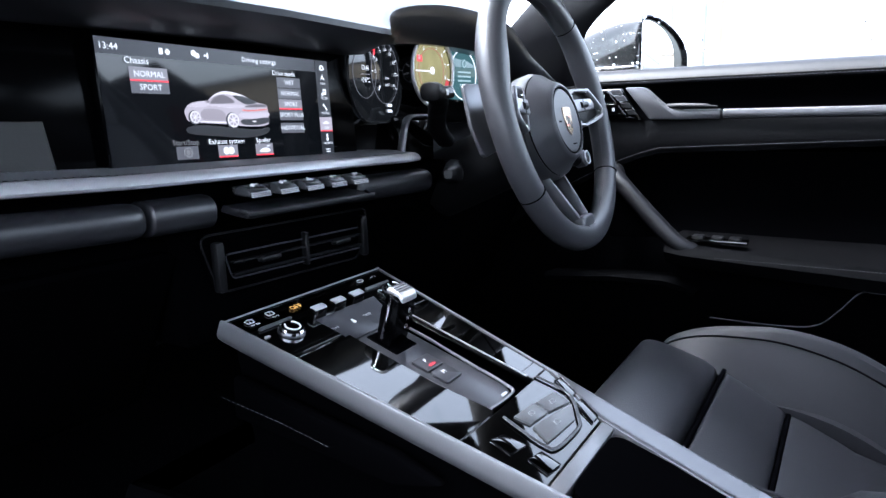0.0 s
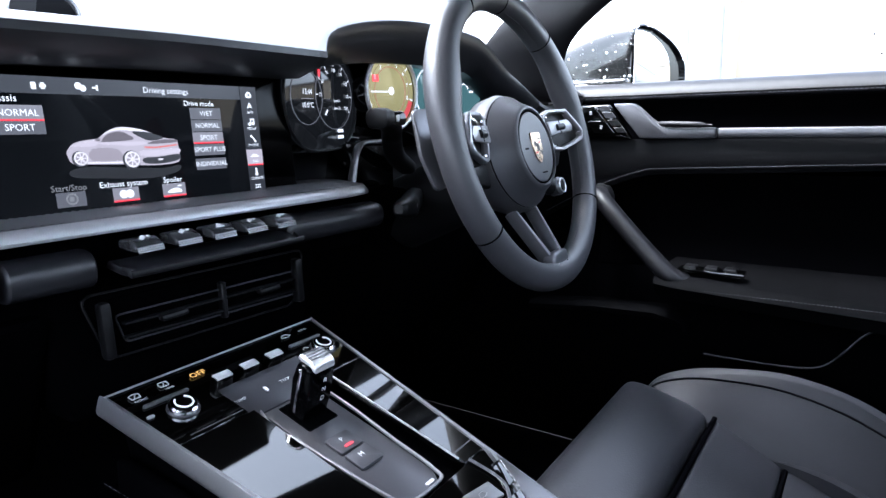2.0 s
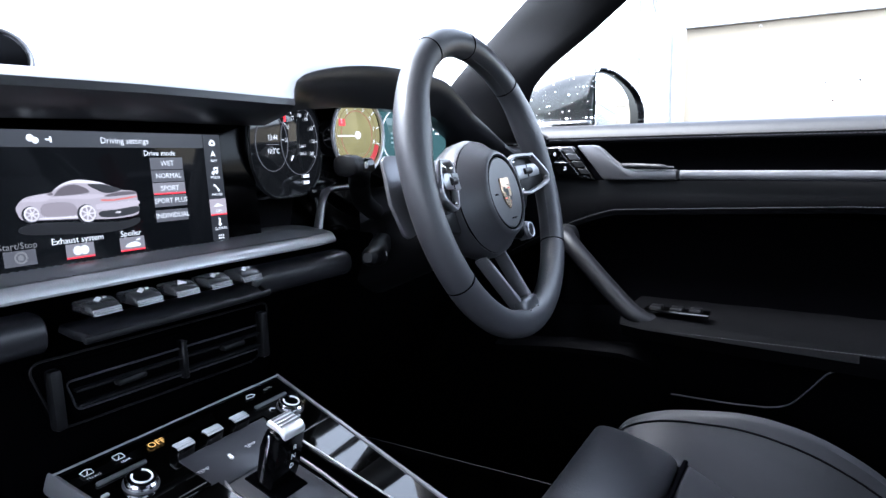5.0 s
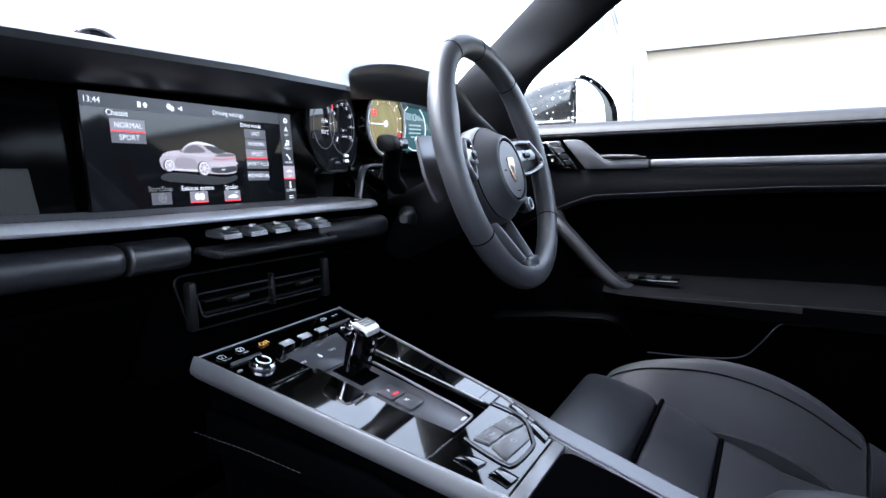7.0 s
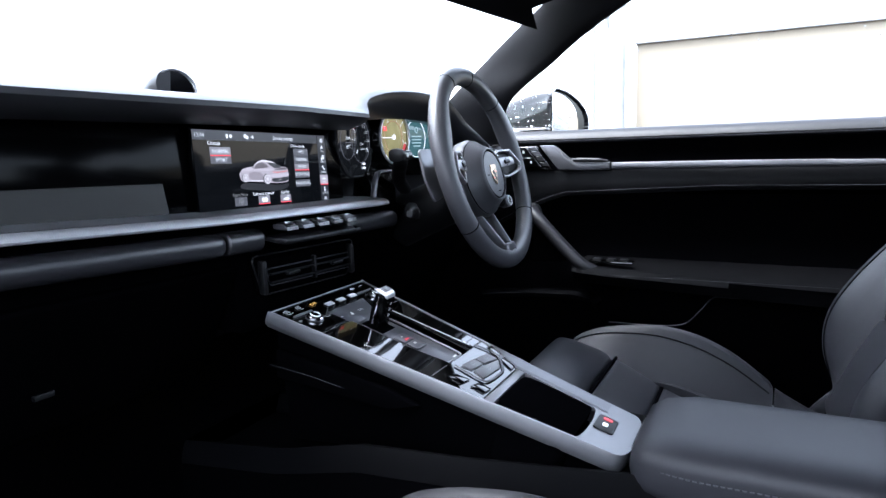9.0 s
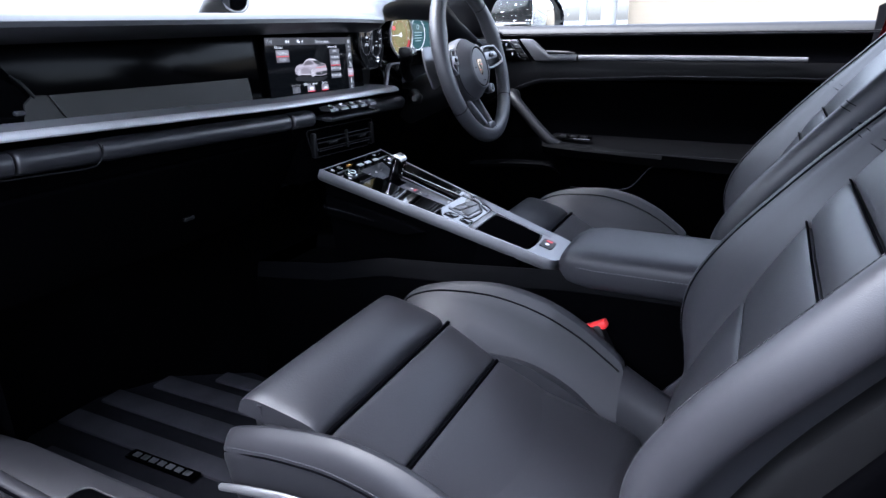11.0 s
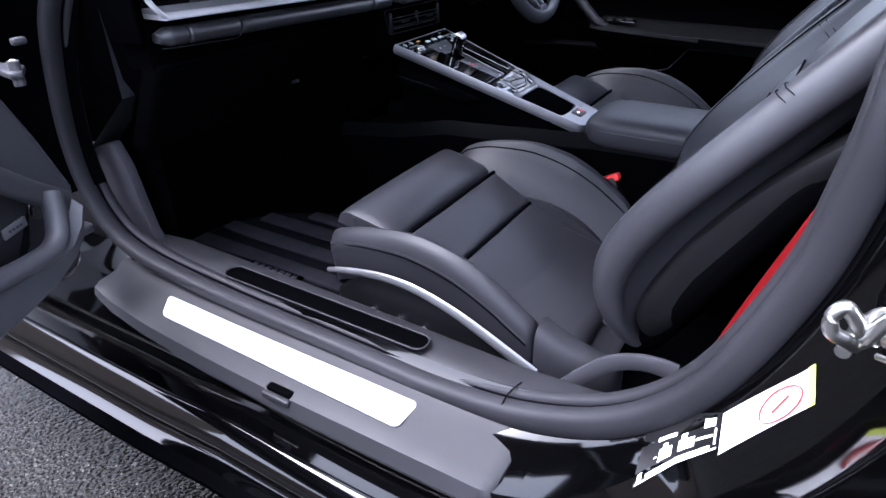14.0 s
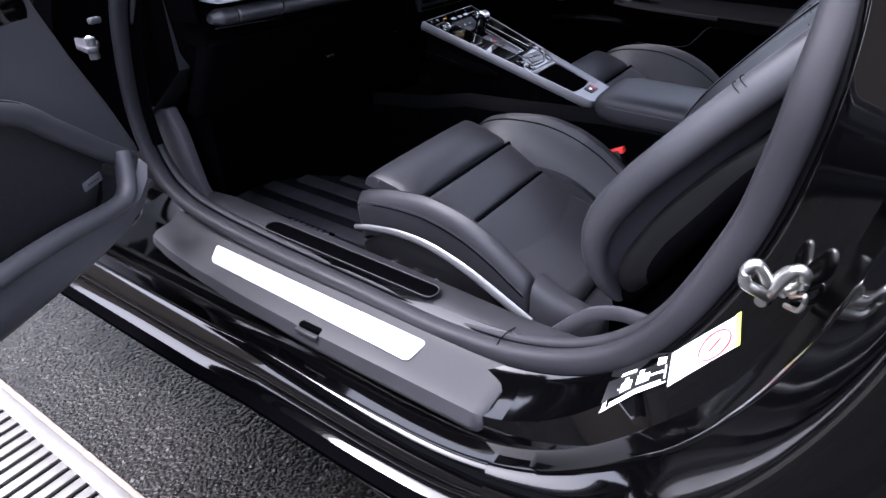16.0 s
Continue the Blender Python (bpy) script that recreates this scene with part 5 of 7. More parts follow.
    part("icon", slab([S(c_ - 0.013, 0.180, h + 0.0004), S(c_, 0.118, h + 0.0004), S(c_ + 0.013, 0.180, h + 0.0004), S(c_, 0.165, h + 0.0004)], (0, 0.0002, 0), 0.0), WHITE_LIT, disp)
    dot("icon", c_ - 0.008, 0.336, 0.007, WHITE_LIT, disp)
    dot("icon", c_ + 0.009, 0.328, 0.007, WHITE_LIT, disp)
    quad("icon", c_ - 0.004, 0.288, c_, 0.336, WHITE_LIT, h + 0.0004, disp)
    quad("icon", c_ + 0.012, 0.280, c_ + 0.016, 0.328, WHITE_LIT, h + 0.0004, disp)
    quad("icon", c_ - 0.004, 0.280, c_ + 0.016, 0.296, WHITE_LIT, h + 0.0004, disp)
    part("icon", tube([S(c_ - 0.011 + 0.022 * k / 6, 0.455 + 0.06 * (k / 6) ** 1.6, h + 0.0006) for k in range(7)], [0.0013, 0.0010, 0.0007, 0.0006, 0.0007, 0.0010, 0.0013], 0.0005, 8, up=(0, 1, 0)), WHITE_LIT, disp)
    blob("icon", [(c_ - 0.020, 0.665), (c_ - 0.012, 0.650), (c_, 0.636), (c_ + 0.012, 0.650), (c_ + 0.020, 0.665)], WHITE_LIT, disp)
    quad("icon", c_ - 0.004, 0.780, c_ + 0.004, 0.840, WHITE_LIT, h + 0.0004, disp)
    dot("icon", c_, 0.842, 0.007, WHITE_LIT, disp)
    for k in range(6):
        dot("icon", c_ - 0.010 + 0.010 * (k % 3), 0.955 + 0.026 * (k // 3), 0.0032, WHITE_LIT, disp)
    for v, nm in ((0.219, "NAV"), (0.381, "MEDIA"), (0.548, "PHONE"), (0.712, "CAR"), (0.886, "CLIMATE")):
        text(nm, 0.0036, S(c_, v, h + 0.0005), R, U, WHITE_LIT, disp, 0.0)
    # the coupe on the display, seen from the rear quarter, over its reflection
    out = [(0.287, 0.581), (0.287, 0.538), (0.308, 0.482), (0.342, 0.458), (0.388, 0.444), (0.401, 0.422), (0.430, 0.377), (0.473, 0.352), (0.532, 0.370), (0.570, 0.400), (0.620, 0.451), (0.667, 0.470), (0.675, 0.533), (0.675, 0.620), (0.667, 0.672), (0.608, 0.689), (0.532, 0.684), (0.464, 0.666), (0.354, 0.652), (0.300, 0.640)]
    mirror_ = [(0.287, 0.700), (0.340, 0.672), (0.450, 0.690), (0.600, 0.720), (0.672, 0.700), (0.660, 0.760), (0.560, 0.800), (0.400, 0.775), (0.300, 0.750)]
    blob("floor_reflection", mirror_, glow("lit_floor", (0.013, 0.013, 0.016), 1.0), disp, -0.0003)
    car = blob("car_picture", out, CAR_LIT, disp, 0.0)
    for nm, pts, mat in (("roof", [(0.401, 0.424), (0.430, 0.379), (0.473, 0.354), (0.532, 0.371), (0.565, 0.398), (0.510, 0.386), (0.460, 0.378), (0.425, 0.396)], CAR_LIGHT),
                         ("side_window", [(0.399, 0.464), (0.420, 0.412), (0.460, 0.388), (0.492, 0.416), (0.509, 0.456), (0.468, 0.470), (0.407, 0.474)], CAR_GLASS),
                         ("rear_window", [(0.506, 0.394), (0.544, 0.391), (0.576, 0.410), (0.620, 0.450), (0.572, 0.474), (0.540, 0.450)], CAR_DARK),
                         ("front_wing", [(0.300, 0.500), (0.345, 0.466), (0.388, 0.455), (0.380, 0.500), (0.350, 0.510), (0.325, 0.505)], CAR_PALE),
                         ("flank", [(0.362, 0.530), (0.430, 0.525), (0.458, 0.560), (0.456, 0.632), (0.360, 0.625)], CAR_SHADE),
                         ("shoulder", [(0.395, 0.480), (0.470, 0.478), (0.540, 0.478), (0.556, 0.500), (0.500, 0.512), (0.440, 0.500), (0.395, 0.492)], CAR_PALE),
                         ("haunch", [(0.530, 0.560), (0.600, 0.555), (0.672, 0.548), (0.672, 0.590), (0.590, 0.606), (0.532, 0.600)], CAR_PALE),
                         ("spoiler", [(0.556, 0.500), (0.580, 0.478), (0.622, 0.466), (0.668, 0.472), (0.667, 0.492), (0.612, 0.500)], CAR_GLASS),
                         ("tail_light", [(0.546, 0.522), (0.591, 0.526), (0.667, 0.510), (0.664, 0.523), (0.591, 0.540), (0.549, 0.536)], TAIL_LIT),
                         ("bumper", [(0.536, 0.622), (0.595, 0.616), (0.671, 0.600), (0.670, 0.650), (0.608, 0.676), (0.540, 0.668)], CAR_DARK),
                         ("exhaust", [(0.588, 0.634), (0.606, 0.632), (0.606, 0.646), (0.590, 0.648)], CAR_LIGHT),
                         ("door_mirror", [(0.378, 0.450), (0.392, 0.446), (0.394, 0.464), (0.382, 0.466)], CAR_GLASS),
                         ("sill", [(0.356, 0.634), (0.456, 0.642), (0.460, 0.654), (0.350, 0.644)], CAR_LIGHT)):
        blob(nm, pts, mat, car)
    for u, vc, r in ((0.325, 0.600, 0.0220), (0.494, 0.628, 0.0270)):
        dot("wheel", u - 0.003, vc + 0.004, r * 1.16, CAR_DARK, car, 0.0006)
        dot("wheel_rim", u, vc, r, CAR_LIGHT, car, 0.0008)
        dot("wheel_hub", u, vc, r * 0.78, CAR_SHADE, car, 0.0010)
        for q in range(7):
            a = 2 * math.pi * q / 7
            p, o = (math.cos(a), math.sin(a)), (-math.sin(a), math.cos(a))
            part("wheel_spoke", slab([S(u + r * (p[0] * f + o[0] * g), vc + r * W / H * (p[1] * f + o[1] * g), h + 0.0012) for f, g in ((0.05, -0.08), (0.86, -0.07), (0.86, 0.07), (0.05, 0.08))], (0, 0.0002, 0), 0.0), CAR_LIGHT, car)


def build_cluster():
    c = thing("instrument_cluster", (0.36, 0.56, 0.90), "curved instrument cluster with a beige rev counter", "instrument cluster")
    part("panel", slab([(0.385 + u, 0.558, 0.895 + w - 0.02 * u) for u, w in rr(0.48, 0.115, 0.050, 8)], (0, 0.012, 0), 0.002), PIANO, c)

    def face(x, y, z, turn):
        """A flat face turned towards the driver: a place on it, its right and its normal."""
        t = radians(turn)
        r, n = V(math.cos(t), math.sin(t), 0), V(math.sin(t), -math.cos(t), 0)
        return (lambda a, b, h=0.0: V(x, y, z) + r * a + V(0, 0, b) + n * h), r, n

    def bar(name, F, r, n, a, b, w_, h_, mat, parent, turn=0.0, h=0.0012):
        t = radians(turn)
        return part(name, slab([F(a + p * math.cos(t) - q * math.sin(t), b + p * math.sin(t) + q * math.cos(t), h) for p, q in ((-w_ / 2, -h_ / 2), (w_ / 2, -h_ / 2), (w_ / 2, h_ / 2), (-w_ / 2, h_ / 2))], n * -0.0003, 0.0), mat, parent)

    U = V(0, 0, 1)
    GL = gloss_black_display("cluster_glass", (0.010, 0.011, 0.013), 0.5)
    # left display with a clock and a speedometer
    F, r, n = face(0.226, 0.538, 0.899, 11)
    left = part("left_display", slab([F(a, b) for a, b in rr(0.140, 0.108, 0.050, 8)], n * -0.006, 0.001), GL, c)
    part("display_rim", tube([F(a, b, 0.0) for a, b in rr(0.142, 0.110, 0.051, 8)], 0.0016, n=8, closed=True, up=n), PLASTIC, left)
    for a, b, rad in ((-0.0315, 0.003, 0.029), (0.0225, 0.005, 0.0375)):
        part("dial_ring", ring(F(a, b, 0.0008), rad, n, 0.0004, k=56, m=6), GREY_LIT, left)
    text("13:44", 0.0082, F(-0.0310, 0.0085, 0.0012), r, U, WHITE_LIT, left, 0.0)
    text("10.0°C", 0.0078, F(-0.0310, -0.0055, 0.0012), r, U, WHITE_LIT, left, 0.0)
    bar("divider_line", F, r, n, -0.0310, 0.0015, 0.022, 0.0005, MID_LIT, left)
    for i, nm in enumerate(("25", "50", "75", "100", "125", "150", "175", "200")):
        a = radians(178 - 30 * i)
        text(nm, 0.0054, F(0.0225 + 0.0278 * math.cos(a), 0.005 + 0.0278 * math.sin(a), 0.0012), r, U, WHITE_LIT, left, 0.0)
        bar("tick", F, r, n, 0.0225 + 0.0345 * math.cos(a), 0.005 + 0.0345 * math.sin(a), 0.0040, 0.0008, WHITE_LIT, left, math.degrees(a))
    text("Limit 1", 0.0048, F(0.027, -0.001, 0.0012), r, U, WHITE_LIT, left, 0.0)
    text("Limit 2", 0.0048, F(0.027, -0.009, 0.0012), r, U, WHITE_LIT, left, 0.0)
    bar("warning_lamp", F, r, n, -0.006, 0.029, 0.0035, 0.0075, RED_LIT, left)
    bar("needle", F, r, n, 0.0045, -0.0135, 0.0070, 0.0020, WHITE_LIT, left, 50)
    for q in (0, 1):
        bar("read_out", F, r, n, 0.031, -0.0345 - 0.007 * q, 0.012, 0.0036, WHITE_LIT, left)
    # the rev counter
    F, r, n = face(0.3375, 0.531, 0.9095, -2)
    t = part("rev_counter", disc(F(0, 0), 0.0462, n, 0.001, k=56), gloss_dial("beige_dial", (0.34, 0.30, 0.14), 1.0), c, "beige rev counter with white figures")
    part("bezel_ring", ring(F(0, 0, 0.004), 0.0472, n, 0.0026, k=56), LIPSILVER, t, "satin bezel ring")
    part("bezel_wall", tube([F(0, 0, 0.004), F(0, 0, -0.028)], 0.0480, n=56, cap=False), PIANO, t)
    part("inner_ring", ring(F(0, 0, 0.0008), 0.0290, n, 0.0006, k=48, m=6), glow("dial_ring_red", (0.42, 0.20, 0.12), 0.8), t)
    part("outer_ring", ring(F(0, 0, 0.0006), 0.0360, n, 0.0004, k=48, m=6), glow("dial_ring_dim", (0.30, 0.21, 0.11), 0.8), t)
    for i in range(9):
        a = radians(205 - 27.5 * i)
        bar("tick", F, r, n, 0.0415 * math.cos(a), 0.0415 * math.sin(a), 0.0060, 0.0011, WHITE_LIT, t, math.degrees(a))
        if i > 1:
            text(str(i), 0.0072, F(0.0328 * math.cos(a), 0.0328 * math.sin(a), 0.0014), r, U, WHITE_LIT, t, 0.0)
    arc = [radians(-18 - 48 * k / 10) for k in range(11)]
    band = [F(0.0360 * math.cos(a), 0.0360 * math.sin(a), 0.0010) for a in arc] + [F(0.0440 * math.cos(a), 0.0440 * math.sin(a), 0.0010) for a in arc[::-1]]
    part("red_band", slab(band, n * -0.0003, 0.0), glow("lit_deep_red", (0.55, 0.05, 0.06), 1.0), t)
    bar("needle", F, r, n, -0.0185, -0.0008, 0.037, 0.0018, WHITE_LIT, t, 0, 0.0020)
    part("needle_hub", disc(F(0, 0, 0.0032), 0.0048, n, 0.002, k=20), WHITE_LIT, t)
    text("0", 0.0150, F(-0.0055, -0.0320, 0.0014), r, U, WHITE_LIT, t, 0.0)
    bar("warning_lamp", F, r, n, -0.0270, 0.0150, 0.0110, 0.0080, RED_LIT, t)
    # right display, teal, with a round dial and a telephone sign
    F, r, n = face(0.484, 0.546, 0.908, -2)
    right = part("right_display", slab([F(a, b - 0.06 * a) for a, b in rr(0.185, 0.078, 0.032, 8)], n * -0.004, 0.001), gloss_black_display("teal_display", (0.058, 0.130, 0.137), 1.0), c, "teal lit display")
    part("right_dial", ring(F(-0.034, 0.000, 0.0008), 0.036, n, 0.0008, k=48, m=6), WHITE_LIT, right)
    for k in range(4):
        bar("notice_bar", F, r, n, -0.032, 0.004 - 0.0062 * k, 0.036 - 0.010 * (k == 3), 0.0026, DIM_TEAL, right)
    part("notice_sign", ring(F(-0.032, 0.0165, 0.001), 0.0050, n, 0.0010, k=20, m=6), DIM_TEAL, right)
    sign = [F(0.047 + 0.011 * math.cos(radians(a)), 0.004 + 0.010 * math.sin(radians(a)), 0.001) for a in range(20, 165, 12)]
    part("phone_sign", tube(sign, [0.0016] + [0.0010] * (len(sign) - 2) + [0.0016], 0.0005, 8, up=n), WHITE_LIT, right)
    bar("seat_sign", F, r, n, 0.066, 0.003, 0.010, 0.0030, WHITE_LIT, right)


# ---- steering wheel ----
def build_wheel():
    C0 = V(0.381, 0.368, 0.850)
    tilt, yaw = radians(15.35), radians(1.66)
    u, v = V(math.cos(yaw), math.sin(yaw), 0), V(-math.sin(yaw) * math.sin(tilt), math.cos(yaw) * math.sin(tilt), math.cos(tilt))
    w = u.cross(v)

    def P(a, b, c=0.0):
        return C0 + u * a + v * b + w * c

    def hoop(r, c, b0=0.0, n=48, ky=1.0):
        return [P(r * math.cos(2 * math.pi * i / n), b0 + r * ky * math.sin(2 * math.pi * i / n), c) for i in range(n)]

    s = thing("steering_wheel", (0.376, 0.46, 0.862), "black leather three-spoke steering wheel", "steering wheel")
    R = 0.1665
    angs = [360 * i / 120 for i in range(120)]

    def swell(a):
        """Thumb rests above the side spokes."""
        return max(math.exp(-((a - 22) / 13) ** 2), math.exp(-((a - 158) / 13) ** 2))

    path = [P((R - 0.003 * swell(a)) * math.cos(radians(a)), (R - 0.003 * swell(a)) * math.sin(radians(a))) for a in angs]
    rim = part("rim", tube(path, [0.0160 + 0.0045 * swell(a) for a in angs], [0.0155 + 0.002 * swell(a) for a in angs], 24, True, up=w, power=2.2), WHEELSKIN, s)
    for a in (47, 84, 118, 214, 326):
        t = radians(a)
        n = u * -math.sin(t) + v * math.cos(t)
        part("seam", ring(P(R * math.cos(t), R * math.sin(t)), 0.0157, n, 0.0011, up=w, k=28, m=6), SEAM, rim)
    for a0, a1 in ((-64, 24), (156, 246), (48, 82), (120, 154)):
        inner = [P(0.1510 * math.cos(radians(a)), 0.1510 * math.sin(radians(a)), 0.003) for a in range(a0, a1, 2)]
        part("stitching", stitches(inner, 0.0050, 0.0034, 0.0006), STITCH, rim)
    # airbag hub: a barrel with a rounded lip, a seam and a round cover
    b0 = -0.0145
    front = [hoop(r, c, b0, 48, k) for r, c, k in ((0.0435, 0.0105, 1), (0.0455, 0.0135, 1), (0.0480, 0.0130, 1), (0.0505, 0.0100, 1), (0.0560, 0.003, 0.98), (0.0670, -0.005, 0.92), (0.0745, -0.0105, 0.90))]
    part("hub", loft(front, True, False, False), WHEELSKIN, s)
    part("hub_seam", loft([hoop(0.0735, -0.0100, b0, 48, 0.90), hoop(0.0745, -0.0135, b0, 48, 0.90)], True, False, False), SEAM, s)
    back = [hoop(r, c, b0, 48, k) for r, c, k in ((0.0750, -0.0125, 0.90), (0.0790, -0.020, 0.90), (0.0800, -0.036, 0.88), (0.070, -0.056, 0.86), (0.045, -0.066, 0.9))]
    part("hub_base", loft(back, True, False, True), WHEELSKIN, s)
    boss = part("boss", disc(P(0, b0, 0.0125), 0.0418, w, 0.006, up=v, k=56, bevel=0.0012), WHEELSKIN, s, "round airbag cover")
    part("boss_gap", ring(P(0, b0, 0.0118), 0.0428, w, 0.0010, up=v, k=56), SEAM, boss)
    crest = [(0, -0.0200), (0.007, -0.0145), (0.0115, -0.006), (0.0125, 0.006), (0.0125, 0.0160), (0.009, 0.0172), (0.004, 0.0160), (0, 0.0176), (-0.004, 0.0160), (-0.009, 0.0172), (-0.0125, 0.0160), (-0.0125, 0.006), (-0.0115, -0.006), (-0.007, -0.0145)]
    gold = surface("gold_enamel", (0.62, 0.46, 0.33), 0.22, metal=0.9, bump=0.02)
    sh = part("shield", slab([P(a, b + b0, 0.0140) for a, b in crest], w * -0.0018, 0.0005, 1), gold, boss, "gold and black shield shape")
    for a, b, p_, q_, mat in ((-0.0060, 0.003, 0.0050, 0.0060, PLASTIC), (0.0062, -0.0075, 0.0050, 0.0050, PLASTIC), (0.0062, 0.0045, 0.0060, 0.0016, REDPLASTIC), (0.0062, 0.0085, 0.0060, 0.0016, PLASTIC), (-0.0055, -0.0070, 0.0055, 0.0016, REDPLASTIC), (-0.0050, -0.0110, 0.0050, 0.0014, PLASTIC), (0, -0.001, 0.0060, 0.0090, PLASTIC)):
        part("enamel_field", slab([P(a + p, b + b0 + q, 0.0144) for p, q in rr(p_, q_, 0.0007, 2)], w * -0.0006, 0.0), mat, sh)
    part("airbag_mark", slab([P(-0.027 + p, b0 - 0.001 + q, 0.0128) for p, q in rr(0.009, 0.002, 0.0008, 2)], w * -0.0004, 0.0), SEAM, boss)
    part("airbag_mark", slab([P(0.006 + p, b0 - 0.031 + q, 0.0128) for p, q in rr(0.014, 0.0015, 0.0006, 2)], w * -0.0004, 0.0), SEAM, boss)
    for sx in (-1, 1):
        sp = part("spoke", slab([P(sx * 0.060, 0.028, -0.022), P(sx * 0.120, 0.032, -0.008), P(sx * 0.154, 0.036, -0.002), P(sx * 0.158, -0.004, -0.001), P(sx * 0.142, -0.020, -0.003), P(sx * 0.062, -0.028, -0.022)], w * -0.014, 0.004, 2), PLASTIC, s)
        fr = [(0.080, 0.0260, -0.009), (0.122, 0.0285, 0.002), (0.129, 0.0265, 0.0035), (0.149, 0.002, 0.0095), (0.149, -0.005, 0.0095), (0.141, -0.0125, 0.008), (0.092, -0.0185, -0.008)]
        part("button_frame", tube(spl([P(sx * a, b, c + 0.001) for a, b, c in fr], 3, True), 0.0024, 0.0045, 10, True, up=w, power=3.5), SHELFGREY, sp, "satin silver button frame")
        part("button_well", slab([P(sx * a, b, c - 0.004) for a, b, c in fr], w * -0.004, 0.001), PLASTIC, sp)
        b = part("button_pad", slab([P(sx * 0.081, 0.0165, -0.0045), P(sx * 0.127, 0.0165, 0.0040), P(sx * 0.135, 0.008, 0.0055), P(sx * 0.132, 0.0005, 0.0050), P(sx * 0.082, -0.0015, -0.0045)], w * 0.004, 0.0012, 2), SHELFGREY, sp)
        part("pad_joint", wire([P(sx * 0.105, 0.0165, 0.0042), P(sx * 0.105, -0.0005, 0.0042)], 0.0005), SEAM, b)
        part("roller", tube([P(sx * 0.097, 0.0078, 0.0015), P(sx * 0.113, 0.0078, 0.0045)], 0.0046, n=14), PLASTIC, b)
        for a, c, e in ((0.124, 0.0255, 0.0065), (0.1455, -0.003, 0.0125), (0.086, 0.0230, -0.0035), (0.097, -0.0145, -0.0025)):
            part("screw", disc(P(sx * a, c, e), 0.0017, w, 0.003, up=v, k=10), CHROME, sp)
        part("spoke_web", slab([P(sx * 0.046, -0.020, -0.020), P(sx * 0.135, -0.016, -0.012), P(sx * 0.118, -0.040, -0.014), P(sx * 0.050, -0.052, -0.022)], w * -0.012, 0.005, 2), PLASTIC, s)
        # shift paddle behind the rim
        part("paddle", slab([P(sx * 0.080, 0.050, -0.044), P(sx * 0.138, 0.050, -0.046), P(sx * 0.145, 0.046, -0.046), P(sx * 0.150, 0.0, -0.046), P(sx * 0.140, -0.034, -0.046), P(sx * 0.132, -0.038, -0.046), P(sx * 0.085, -0.03, -0.044)], w * -0.005, 0.0018), BLADE, s, "satin shift paddle")
        # lower twin blades, leaning back to the hub
        top, bot = P(sx * 0.027, -0.078, -0.021), P(sx * 0.0140, -0.152, 0.0085)
        t = (bot - top).normalized()
        side = t.cross(w).normalized()
        back_ = side.cross(t).normalized()
        back_ = back_ if back_.dot(w) < 0 else -back_
        part("lower_blade", slab([top - side * 0.0018, top + side * 0.0018, bot + side * 0.0034, bot - side * 0.0034], back_ * 0.017, 0.0012, 2), BLADE, s, "satin dark silver lower spoke")
    part("blade_bridge", slab([P(-0.027, -0.076, -0.023), P(0.027, -0.076, -0.023), P(0.0265, -0.080, -0.022), P(-0.0265, -0.080, -0.022)], w * -0.01, 0.001), BLADE, s)
    foot = [(-0.019, -0.139), (0.019, -0.139), (0.021, -0.150), (0.019, -0.160), (0.012, -0.1645), (-0.012, -0.1645), (-0.019, -0.160), (-0.021, -0.150)]
    part("lower_foot", slab([P(a, b, 0.0095) for a, b in foot], w * -0.016, 0.0035, 3), BLADE, s)
    for sx in (-1, 1):
        part("screw", disc(P(sx * 0.0115, -0.1545, 0.0108), 0.0024, w, 0.003, up=v, k=12), CHROME, s)
    dial = part("mode_dial", disc(P(0.072, -0.066, 0.001), 0.0115, w, 0.018, up=v, bevel=0.003), BLADE, s, "round mode dial")
    part("dial_face", disc(P(0.072, -0.066, 0.0022), 0.0066, w, 0.002, up=v), PLASTIC, dial)
    part("dial_ring", ring(P(0.072, -0.066, 0.0020), 0.0090, w, 0.0008, up=v, k=28), LIPSILVER, dial)
    part("dial_mount", tube([P(0.048, -0.052, -0.020), P(0.068, -0.064, -0.012)], 0.012, n=14), PLASTIC, s)
    part("column", tube([P(0, -0.01, -0.05), P(0, -0.035, -0.09), P(0, -0.05, -0.20)], [0.044, 0.046, 0.048], None, 24), PLASTIC, s)
    # stalks
    k = thing("column_stalk", (0.30, 0.46, 0.88), "black control stalk beside the steering column", "control stalk")
    part("arm", tube(spl([(0.345, 0.515, 0.815), (0.310, 0.505, 0.832), (0.285, 0.490, 0.852), (0.262, 0.472, 0.870), (0.230, 0.458, 0.877), (0.212, 0.452, 0.877)], 6), [0.012] * 20 + [0.013] * 9 + [0.012, 0.008], [0.009] * 14 + [0.011] * 15 + [0.010, 0.006], 16, power=2.8), PLASTIC, k)
    cap = V(0.238, 0.4485, 0.877)
    part("end_cap", slab([cap + V(0.95, -0.30, 0).normalized() * a + V(0.06, 0.2, 0.98).normalized() * b_ for a, b_ in rr(0.032, 0.015, 0.005)], (0.003, 0.010, 0), 0.0015), PIANO, k)
    part("icon", rbox(cap + V(0.004, -0.0020, 0), (0.005, 0.0008, 0.007), 0.0, 1), WHITE, k)
    k = thing("column_stalk", (0.30, 0.48, 0.79), "short black control stalk under the steering column", "control stalk")
